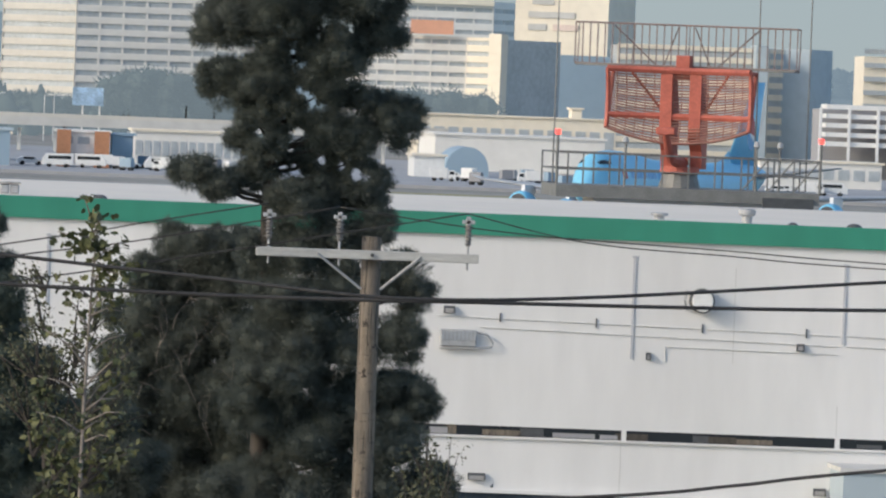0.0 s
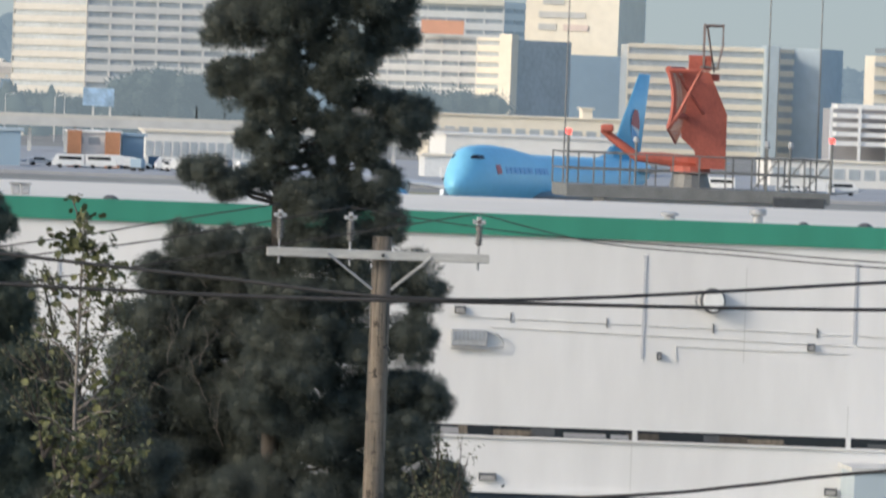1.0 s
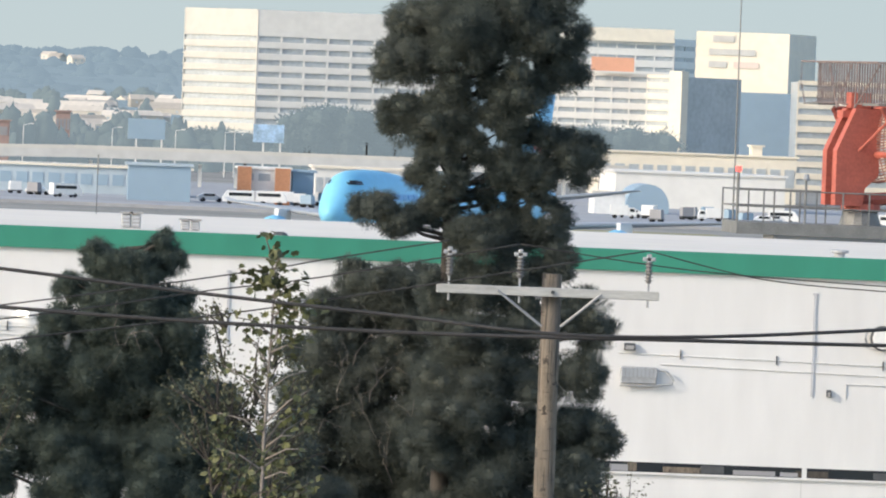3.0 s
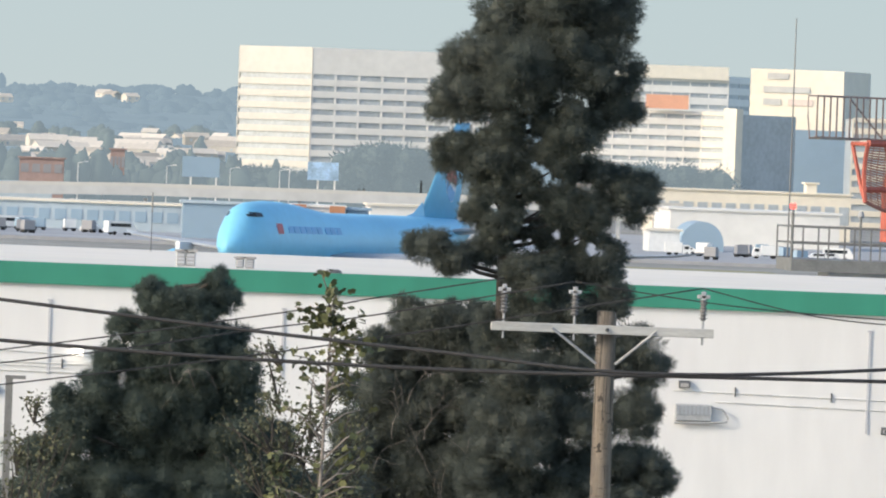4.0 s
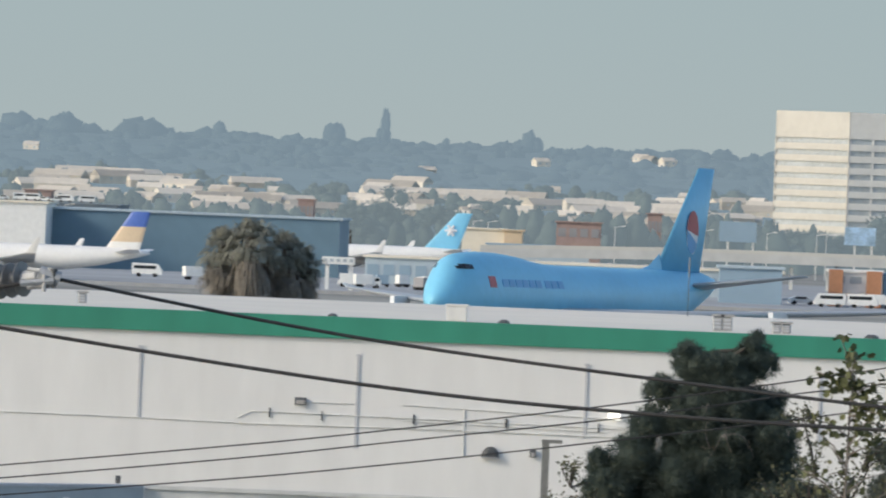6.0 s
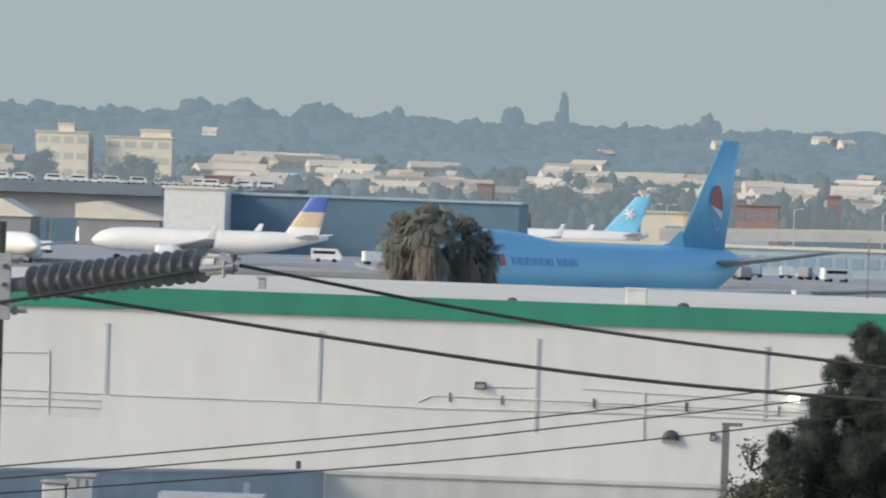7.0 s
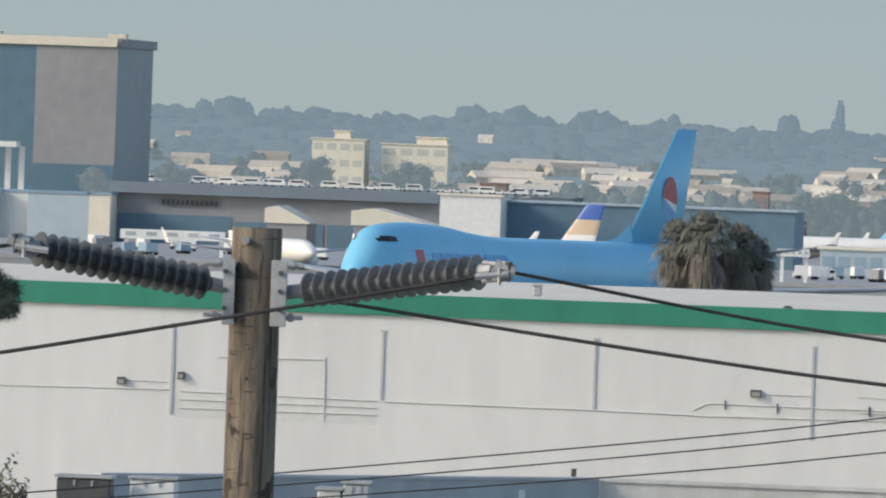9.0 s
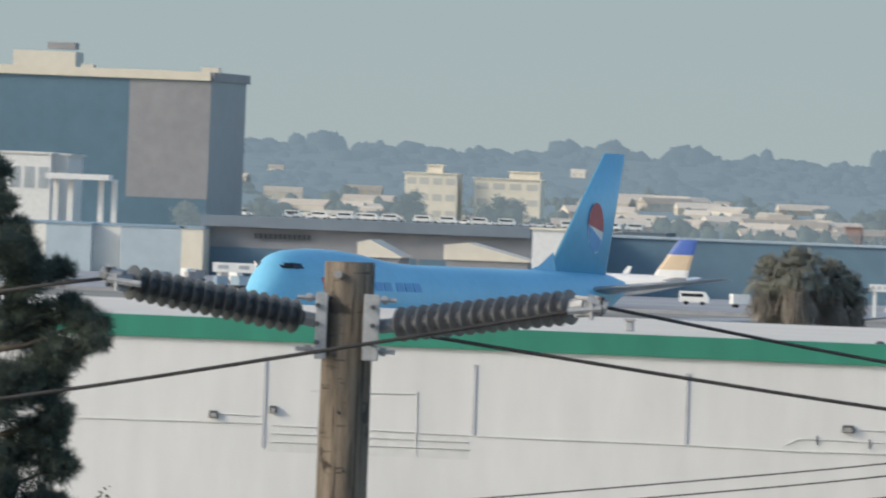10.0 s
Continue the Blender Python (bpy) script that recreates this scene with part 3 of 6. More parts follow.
def shed_stack(start, end, r_core, r_shed, count):
    """A ribbed insulator body between two points."""
    a, b = Vector(start), Vector(end)
    pts, rad = [a], [r_core]
    for k in range(count):
        f0 = (k + 0.25) / count
        for df, r in ((0.0, r_core), (0.28, r_core * 1.1), (0.42, r_shed * 0.9), (0.5, r_shed), (0.57, r_shed * 0.96), (0.64, r_core * 1.1)):
            pts.append(a.lerp(b, f0 + df / count)), rad.append(r)
    pts.append(b), rad.append(r_core)
    return tubes((pts, rad), n=20)


def build_pole_a():
    d = POLE_A_D
    top = spot(2.808, -0.79, d)
    b = empty("utility_pole", pose(top.x, d, 0), label="wooden utility pole with a pale crossarm and three insulators", category="utility pole")
    bm = tubes(([(0, 0, 0.1 + (top.z - 0.1) * f / 10) for f in range(11)], [0.16 - 0.04 * f / 10 for f in range(11)]), n=14)
    part("pole", bm, "wood", b, smooth=True)
    l, r = spot(2.154, -0.873, d), spot(3.407, -0.906, d)
    zl, zr = l.z - 0.045, r.z + 0.03
    xl, xr = l.x - top.x, r.x - top.x
    bm = boxes(((xl, -0.24, -0.055), (xr, -0.13, 0.055)), bevel=0.008)
    for v in bm.verts:
        v.co.z += zl + (zr - zl) * (v.co.x - xl) / (xr - xl)
    part("crossarm", bm, "arm", b)
    zc = (zl + zr) / 2
    for s, f in ((-1, 0.68), (1, 0.6)):
        part("brace", tubes(([(s * f, -0.25, zc), (s * 0.12, -0.12, zc - 0.42)], 0.018), n=6), "galv", b)
    for az in (2.224, 2.622, 3.345):
        x = px(az, d) - top.x
        z0 = zl + (zr - zl) * (x - xl) / (xr - xl) + 0.055
        part("pin", tubes(([(x, -0.185, z0 - 0.2), (x, -0.185, z0 + 0.12)], 0.016), n=6), "galv", b)
        part("insulator", shed_stack((x, -0.185, z0 + 0.1), (x, -0.185, z0 + 0.36), 0.03, 0.056, 6), "rubber", b, smooth=True)
        part("clamp", boxes(((x - 0.08, -0.21, z0 + 0.37), (x + 0.08, -0.16, z0 + 0.42)), ((x - 0.03, -0.21, z0 + 0.34), (x + 0.03, -0.16, z0 + 0.46)), bevel=0.008), "galv", b)
    part("bolt", tubes(([(-0.0, -0.27, zc), (0.0, -0.22, zc)], 0.025), n=8), "dark_metal", b)
    return b


def build_pole_b():
    d = POLE_B_D
    top = spot(-4.77, -0.29, d)
    b = empty("utility_pole", pose(top.x, d, 0), label="weathered wooden utility pole with ribbed strain insulators and steel brackets", category="utility pole")
    bm = tubes(([(0, 0, 1.2 + (top.z - 1.2) * f / 90) for f in range(91)], [0.165 - 0.03 * f / 90 for f in range(91)]), n=40)
    for v in bm.verts:
        a = math.atan2(v.co.y, v.co.x)
        groove = noise.noise(Vector((4.2 * math.cos(a), 4.2 * math.sin(a), v.co.z * 0.35)))
        f = 1 + 0.02 * groove - 0.06 * max(0.0, 0.1 - abs(groove)) / 0.1 + 0.012 * noise.noise(Vector((v.co.x * 9, v.co.y * 9, v.co.z * 5)))
        v.co.x, v.co.y = v.co.x * f, v.co.y * f
    pole = part("pole", bm, "wood", b, smooth=True)
    cz = top.z - 0.34
    for s in (1, -1):
        x0, x1 = sorted((s * 0.098, s * (0.185 if s > 0 else 0.162)))
        br = part("bracket", boxes(((x0, -0.18, cz - 0.19), (x1, -0.165, cz + 0.17)), bevel=0.004), "galv", b, "galvanised steel bracket")
        x0, x1 = sorted((s * 0.128, s * 0.142))
        part("bracket_flange", boxes(((x0, -0.164, cz - 0.17), (x1, 0.12, cz + 0.15)), bevel=0.004), "galv", br)
        for z in (-0.14, 0.14):
            part("bolt", tubes(([(s * 0.10, -0.1, cz + z), (s * 0.27, -0.1, cz + z)], 0.012), n=8), "galv", br)
            part("nut", tubes(([(s * 0.19, -0.1, cz + z), (s * 0.22, -0.1, cz + z)], 0.026), n=6), "galv", br)
        for z in (-0.1, 0.0, 0.1):
            part("bolt", tubes(([(s * 0.15, -0.2, cz + z), (s * 0.15, -0.175, cz + z)], 0.014), n=6), "dark_metal", br)
    for s, e0, e1, ec in ((1, (-4.506, -0.636), (-3.508, -0.494), (-3.365, -0.489)), (-1, (-5.032, -0.614), (-6.009, -0.452), (-6.105, -0.43))):
        p0, p1, pc = (spot(a, e, d - o) - Vector((top.x, d, 0)) for (a, e), o in zip((e0, e1, ec), (0.1, 0.72, 0.8)))
        ins = part("strain_insulator", shed_stack(p0, p1, 0.042, 0.096, 16), "rubber" if s > 0 else "rubber_dark", b, "dark grey ribbed polymer insulator")
        q = p0 - (p1 - p0).normalized() * 0.1
        part("end_fitting", tubes(([q, p0], 0.04), n=10), "galv", ins)
        part("end_fitting", tubes(([p1, p1 + (p1 - p0).normalized() * 0.09], 0.045), n=10), "galv", ins)
        part("clamp", tubes(([p1 + (p1 - p0).normalized() * 0.08, pc], 0.03), ([pc + Vector((-0.06, -0.02, 0.03)), pc + Vector((0.05, -0.02, 0.0))], 0.04), ([pc + Vector((0, -0.03, -0.05)), pc + Vector((0, -0.03, 0.06))], 0.016), n=8), "galv", ins)
        way = (p1 - p0).normalized()
        for o in (-0.05, 0.05):
            part("clevis", tubes(([p1 + way * 0.02 + Vector((0, -0.03, o)), pc + Vector((0, -0.03, o * 0.8))], 0.012), n=6), "galv", ins)
        part("clevis_pin", tubes(([pc + Vector((s * 0.02, -0.05, -0.05)), pc + Vector((s * 0.02, -0.05, 0.05))], 0.01), ([pc + Vector((s * 0.02, -0.05, 0.04)), pc + Vector((s * 0.02, -0.05, 0.055))], 0.018), n=8), "dark_metal", ins)
        part("wire_grip", tubes(([pc + Vector((-s * 0.16, -0.06, -0.03)), pc + Vector((s * 0.02, -0.05, -0.01))], 0.02), ([pc + Vector((-s * 0.03, -0.06, -0.07)), pc + Vector((-s * 0.03, -0.06, 0.02))], 0.012), n=6), "galv", ins)
    for k in range(6):
        a, z = -2.2 + 0.25 * k, top.z - 0.2 - 0.31 * k
        part("staple", tubes(([(0.14 * math.cos(a), 0.14 * math.sin(a), z), (0.165 * math.cos(a), 0.165 * math.sin(a), z + 0.01)], 0.008), n=5), "dark_metal", pole)
    part("bolt", tubes(([(-0.05, -0.17, top.z - 0.07), (-0.05, -0.11, top.z - 0.07)], 0.022), n=8), "galv", pole)
    return b


build_pole_a()
build_pole_b()


def wire(points, r, label="dark weathered overhead cable", material="cable", sub=10):
    """A cable through points, smoothed."""
    pts = [Vector(p) for p in points]
    out = []
    for i in range(len(pts) - 1):
        p0, p1, p2, p3 = pts[max(i - 1, 0)], pts[i], pts[i + 1], pts[min(i + 2, len(pts) - 1)]
        for k in range(sub):
            f = k / sub
            out.append(0.5 * ((2 * p1) + (p2 - p0) * f + (2 * p0 - 5 * p1 + 4 * p2 - p3) * f * f + (3 * p1 - p0 - 3 * p2 + p3) * f ** 3))
    out.append(pts[-1])
    ob = part("overhead_cable", tubes((out, r), n=8), material, smooth=True)
    return tagged(ob, label, "cable")


D = POLE_B_D
wire([spot(-3.35, -0.485, D - 0.8), spot(-1.663, -0.744, D), spot(0.008, -0.909, D), spot(1.8, -1.05, D), spot(3.3, -1.128, D), spot(5.71, -0.933, D + 1), spot(9.0, -0.6, D + 2)], 0.0098)
wire([spot(-4.72, -0.63, D + 0.13), spot(-4.2, -0.705, D + 0.3), spot(-1.653, -1.005, D + 0.4), spot(0.016, -1.112, D + 0.4), spot(1.828, -1.153, D + 0.4), spot(3.4, -1.138, D + 0.4), spot(5.716, -1.092, D + 1), spot(9.0, -0.95, D + 2)], 0.0105)
wire([spot(-9.0, -1.5, D - 1.0), spot(-6.709, -1.137, D - 1.0), spot(-4.93, -0.801, D - 0.9), spot(-3.365, -0.489, D - 0.8)], 0.0105)
wire([spot(-9.0, -0.95, D), spot(-6.733, -0.534, D - 0.85), spot(-6.105, -0.43, D - 0.8)], 0.0105)


# ---- trees ----
def spray(name, balls, material, parent, length, width, per_area, seed, label="", smooth_core=0.74, up=0.1, gaps=()):
    """Foliage: slim needle blades that stand out of many small lumpy balls (x, y, z, r), over rough inner masses."""
    rng = np.random.default_rng(seed)
    verts, faces = [], []
    for x, y, z, r in balls:
        n = max(30, int(per_area * 4 * math.pi * r * r))
        d = rng.normal(size=(n, 3))
        d /= np.linalg.norm(d, axis=1)[:, None]
        lump = 1 + 0.16 * np.sin(d[:, :1] * 5 + x * 3) * np.sin(d[:, 1:2] * 4 + z) + 0.12 * np.sin(d[:, 2:] * 6 + y)
        p = np.array([x, y, z]) + d * r * lump * (0.74 + 0.34 * rng.random((n, 1))) * [1, 1, 0.86]
        out = d + rng.normal(size=(n, 3)) * 0.45 + [0, 0, up]
        out /= np.linalg.norm(out, axis=1)[:, None]
        keep = np.ones(n, bool)
        for gx, gz, gr in gaps:
            keep &= (p[:, 0] - gx) ** 2 + ((p[:, 2] - gz) * 0.8) ** 2 > gr * gr
        p, out, n = p[keep], out[keep], int(keep.sum())
        side = np.cross(out, rng.normal(size=(n, 3)))
        side /= np.linalg.norm(side, axis=1)[:, None]
        l = length * (0.5 + rng.random((n, 1)))
        k = len(verts)
        tri = np.stack([p - side * width, p + side * width, p + out * l], 1).reshape(-1, 3)
        verts.extend(tri.tolist())
        faces.extend([(k + 3 * i, k + 3 * i + 1, k + 3 * i + 2) for i in range(n)])
        if any(math.hypot(x - gx, z - gz) < gr + r * smooth_core for gx, gz, gr in gaps):
            continue
        k = len(verts)
        core = [(math.sin(t) * math.cos(a), math.sin(t) * math.sin(a), math.cos(t)) for t in (0.35, 0.9, 1.5, 2.1, 2.75) for a in (i * math.pi / 4 for i in range(8))]
        verts.extend([(x + r * smooth_core * (1 + 0.2 * math.sin(7 * cx + z)) * cx, y + r * smooth_core * cy, z + r * smooth_core * 0.86 * cz) for cx, cy, cz in core])
        for i in range(4):
            for q in range(8):
                faces.append((k + 8 * i + q, k + 8 * i + (q + 1) % 8, k + 8 * i + 8 + (q + 1) % 8, k + 8 * i + 8 + q))
        faces.append(tuple(k + q for q in range(7, -1, -1)))
        faces.append(tuple(k + 32 + q for q in range(8)))
    me = bpy.data.meshes.new(name)
    me.from_pydata(verts, [], faces)
    me.materials.append(M[material])
    ob = new(name, me)
    ob.parent = parent
    if label:
        ob["label"] = label
    return ob


def twigs(name, roots, rng, parent, material="twig", r0=0.008, length=0.8):
    """Bare forked twigs that start at roots (place, way)."""
    bm = bmesh.new()

    def grow(p, d, l, r, depth):
        pts = [p]
        for _ in range(4):
            d = (d + Vector((rng.gauss(0, 0.28), rng.gauss(0, 0.2), rng.gauss(0, 0.28)))).normalized()
            pts.append(pts[-1] + d * l / 4)
        tube(bm, pts, [r * (1 - 0.14 * i) for i in range(5)], n=5)
        if depth:
            for q in (2, 3, 4):
                if rng.random() < 0.8:
                    grow(pts[q], (d + Vector((rng.gauss(0, 0.7), rng.gauss(0, 0.3), rng.gauss(0, 0.6)))).normalized(), l * 0.6, r * 0.6, depth - 1)
    for p, d in roots:
        grow(Vector(p), Vector(d).normalized(), length * rng.uniform(0.7, 1.2), r0, 2)
    return tagged(part(name, bm, material, parent, "bare grey forked twigs", smooth=True), kind="stuff")


def build_conifer(name, x, y, base, trunk_top, trunk_r, clumps, seed, leafmat, label, blade=0.088, per_area=1300, bare=(), gaps=()):
    """clumps: (x, z, radius) round the trunk, each with its own depth."""
    rng = random.Random(seed)
    t = empty(name, pose(x, y, 0), label=label, category="tree")
    lean = rng.uniform(-0.1, 0.1)
    part("trunk", tubes(([(lean * f / 8, 0, base + (trunk_top - base) * f / 8) for f in range(9)], [trunk_r * (1 - 0.8 * f / 8) for f in range(9)]), n=10), "bark", t, smooth=True)
    limbs, balls = bmesh.new(), []
    for cx, cz, r in clumps:
        c = Vector((cx, rng.uniform(-0.7, 0.3) * max(0.8, r), cz))
        root = Vector((0, 0, max(base + 0.5, cz - abs(cx) * 0.25 - 0.1)))
        tube(limbs, [root, root.lerp(c, 0.5) + Vector((0, 0, -0.08)), c], [0.05, 0.035, 0.015], n=6)
        balls.append((*c, r * 0.8))
        for _ in range(15):
            d = Vector((rng.gauss(0, 1), rng.gauss(0, 1), rng.gauss(0, 0.9))).normalized()
            q = c + Vector((d.x, d.y, d.z * 0.85)) * r * rng.uniform(0.6, 0.88)
            balls.append((*q, r * rng.uniform(0.16, 0.34)))
    part("branching", limbs, "bark", t, smooth=True)["kind"] = "stuff"
    spray("crown", balls, leafmat, t, blade, 0.0062, per_area, seed, "dense dark needle foliage in rounded clumps", gaps=gaps)["kind"] = "stuff"
    if bare:
        twigs("bare_twig", [((a - x, -1.35 + rng.uniform(-0.3, 0.3), b), (rng.uniform(-0.6, 0.6), -0.1, 1)) for a, b in bare], rng, t)
    return t


TREE_D = 180.0


def near(az, el, d=TREE_D):
    p = spot(az, el, d)
    return p.x, p.z


def clumps_at(cx, d, rows):
    """rows of (az, el, radius in degrees)."""
    return [(px(a, d) - cx, spot(a, e, d).z, d * math.radians(r)) for a, e, r in rows]


tx = px(2.225, TREE_D)
build_conifer("pine_tree", tx, TREE_D, 0.2, 16.6, 0.26, clumps_at(tx, TREE_D, [
    (2.45, 1.05, 0.36), (2.2, 0.85, 0.26), (2.72, 0.82, 0.24), (2.0, 0.62, 0.2), (2.3, 0.6, 0.3), (2.6, 0.62, 0.28), (2.8, 0.58, 0.18), (1.96, 0.4, 0.22), (2.25, 0.36, 0.26), (2.55, 0.4, 0.28), (2.8, 0.36, 0.18), (2.55, 0.18, 0.22),
    (2.0, 0.05, 0.2), (1.88, 0.06, 0.13), (2.2, 0.08, 0.2), (2.92, -0.12, 0.2), (2.72, -0.02, 0.13), (2.45, -0.02, 0.2), (2.15, -0.2, 0.15), (2.4, -0.24, 0.18), (2.62, -0.28, 0.16), (1.78, -0.46, 0.14), (1.92, -0.52, 0.13), (2.08, -0.48, 0.13), (2.2, -0.4, 0.13), (2.2, -1.4, 0.2), (2.2, -1.75, 0.22), (2.22, -1.1, 0.15), (2.3, -0.1, 0.13), (2.55, -0.2, 0.17), (2.68, -0.22, 0.15), (2.5, -0.35, 0.15), (2.66, -0.38, 0.12), (2.06, -0.27, 0.11), (2.2, -0.29, 0.12), (2.1, -0.14, 0.1),
    (2.76, -0.5, 0.18), (2.55, -0.55, 0.2), (2.35, -0.6, 0.19), (2.82, -0.72, 0.15), (2.6, -0.8, 0.2), (2.4, -0.88, 0.2), (2.2, -0.95, 0.2), (2.95, -1.0, 0.2), (3.05, -1.1, 0.14), (2.65, -1.1, 0.24), (2.35, -1.2, 0.26),
    (2.95, -1.35, 0.2), (2.65, -1.4, 0.24), (2.35, -1.55, 0.28), (3.0, -1.65, 0.22), (3.13, -1.72, 0.13), (2.7, -1.75, 0.26), (2.95, -1.95, 0.26), (2.5, -1.95, 0.3), (3.15, -2.2, 0.22), (2.8, -2.25, 0.3), (2.2, -2.25, 0.3), (2.5, -2.35, 0.3)]),
    3, "pine", "tall dark pine tree with rounded needle clumps behind the pole", gaps=clumps_at(tx, TREE_D, [
        (2.319, 0.23, 0.022), (2.637, 0.371, 0.024), (2.796, 0.55, 0.02), (2.43, -0.036, 0.03), (2.405, 0.0, 0.02), (2.36, 0.02, 0.02), (2.15, -0.235, 0.025), (2.37, -0.23, 0.03), (2.33, -0.3, 0.025), (2.51, -0.366, 0.03), (2.287, -0.42, 0.025), (2.28, -0.16, 0.02), (2.70, -0.45, 0.035), (2.62, -0.4, 0.025)]))
tx2 = px(1.85, TREE_D + 4)
build_conifer("pine_tree", tx2, TREE_D + 4, 0.2, 10.5, 0.2, clumps_at(tx2, TREE_D + 4, [
    (1.72, -0.88, 0.16), (1.9, -0.9, 0.18), (2.08, -0.88, 0.16), (1.55, -1.05, 0.16), (1.75, -1.1, 0.22), (2.0, -1.1, 0.24), (1.5, -1.3, 0.2), (1.75, -1.4, 0.26), (2.1, -1.4, 0.26), (1.45, -1.55, 0.22), (1.7, -1.7, 0.28), (2.05, -1.7, 0.3), (1.4, -1.85, 0.26), (1.75, -2.0, 0.32), (2.15, -2.0, 0.32), (1.45, -2.2, 0.3), (1.9, -2.3, 0.35), (1.6, -2.5, 0.3)]),
    5, "pine", "lower dark pine with bare grey twigs", bare=[near(a, e, TREE_D + 3) for a, e in ((1.62, -1.55), (1.85, -1.75), (2.1, -1.5), (1.95, -2.0), (2.2, -1.8), (2.05, -1.75), (1.7, -1.35), (1.52, -1.75), (2.3, -1.6), (1.6, -1.95), (2.15, -1.95), (1.8, -1.55), (2.35, -1.95), (1.45, -2.05))])
tx3 = px(0.4, 170)
build_conifer("conifer_tree", tx3, 170, 0.2, 11.8, 0.22, clumps_at(tx3, 170, [
    (0.62, -0.66, 0.045), (0.6, -0.69, 0.05), (0.545, -0.73, 0.035), (0.225, -0.74, 0.05), (-0.24, -1.36, 0.06), (0.1, -0.93, 0.05), (0.24, -0.78, 0.1), (0.3, -0.84, 0.13), (0.36, -0.82, 0.1), (0.62, -0.72, 0.09), (0.66, -0.8, 0.1), (0.58, -0.82, 0.12), (0.47, -0.83, 0.12), (0.43, -0.92, 0.16), (0.12, -1.0, 0.13), (0.3, -1.05, 0.17), (0.52, -1.03, 0.18), (0.7, -1.02, 0.12), (0.05, -1.18, 0.14), (0.25, -1.22, 0.2), (0.5, -1.22, 0.22), (0.74, -1.2, 0.15),
    (-0.05, -1.36, 0.16), (0.18, -1.42, 0.22), (0.45, -1.42, 0.24), (0.75, -1.4, 0.2), (-0.22, -1.42, 0.09), (-0.18, -1.55, 0.17), (0.1, -1.62, 0.24), (0.4, -1.62, 0.26), (0.72, -1.6, 0.24), (0.92, -1.58, 0.16), (-0.3, -1.75, 0.2), (0.0, -1.85, 0.26), (0.35, -1.85, 0.28), (0.7, -1.85, 0.28), (0.98, -1.82, 0.2), (-0.35, -1.98, 0.24), (0.2, -2.1, 0.3), (0.7, -2.1, 0.3), (1.05, -2.05, 0.2)]),
    8, "pine2", "bushy dark green conifer before the white building", bare=[near(a, e, 170) for a, e in ((0.38, -1.28), (0.5, -1.3))])
tx4 = px(-6.9, 120)
build_conifer("conifer_tree", tx4, 120, 0.5, 15.2, 0.2, clumps_at(tx4, 120, [
    (-6.85, 0.15, 0.16), (-6.78, -0.05, 0.16), (-6.7, -0.25, 0.2), (-6.55, -0.42, 0.16), (-6.4, -0.4, 0.1), (-6.35, -0.62, 0.12), (-6.22, -0.68, 0.12), (-6.15, -0.78, 0.09), (-6.6, -0.7, 0.22), (-6.35, -0.85, 0.15), (-6.5, -1.0, 0.2), (-6.75, -1.1, 0.25), (-6.38, -1.2, 0.12), (-6.5, -1.35, 0.2), (-6.36, -1.5, 0.13), (-6.7, -1.6, 0.28), (-6.42, -1.75, 0.17), (-6.8, -1.95, 0.3)]),
    11, "pine2", "dark green conifer beside the utility pole")

# ---- distant buildings ----
def slab(b, name, a0, a1, d0, d1, z0, z1, material, depth=30, label=""):
    """A solid with its front from azimuth a0 at d0 to a1 at d1."""
    p, q = Vector((px(a0, d0), d0, 0)), Vector((px(a1, d1), d1, 0))
    n = Vector((0, 0, 1)).cross(q - p).normalized() * depth
    bm = bmesh.new()
    loft(bm, [[(v.x, v.y, z) for v in (p, q, q + n, p + n)] for z in (z0, z1)])
    return part(name, bm, material, b, label)


def band(b, a0, a1, d0, d1, z0, z1, material, proud=0.4, name="spandrel", label=""):
    p, q = Vector((px(a0, d0), d0, 0)), Vector((px(a1, d1), d1, 0))
    n = Vector((0, 0, 1)).cross(q - p).normalized()
    bm = bmesh.new()
    loft(bm, [[(v.x, v.y, z) for v in (p - n * proud, q - n * proud, q + n * 0.1, p + n * 0.1)] for z in (z0, z1)])
    return part(name, bm, material, b, label)


def zof(el, d):
    return EYE + d * math.tan(radians(el))


def office(name, label, faces, z0, z1, floors, fill, face_mats, parapet=0.1, core="window_band", depth=30):
    """faces: (az0, az1, d0, d1, columns). Window glass lies behind proud spandrels and piers."""
    b = empty(name, label=label, category="building")
    h = (z1 - z0) * (1 - parapet) / floors
    for (a0, a1, d0, d1, cols), fm in zip(faces, face_mats):
        slab(b, "glazing", a0, a1, d0, d1, z0, z1 - 0.4, core, depth)
        band(b, a0, a1, d0, d1, z1 - (z1 - z0) * parapet, z1, fm, name="parapet")
        for k in range(floors):
            zb = z0 + k * h
            band(b, a0, a1, d0, d1, zb, zb + h * fill, fm)
        for c in range(cols + 1):
            f = c / max(cols, 1)
            w = (a1 - a0) * 0.006
            ac, dc = a0 + (a1 - a0) * f, d0 + (d1 - d0) * f
            band(b, ac - w, ac + w, dc, dc + (d1 - d0) * 0.012, z0, z1 - 0.5, fm, proud=0.42, name="pier")
    return b


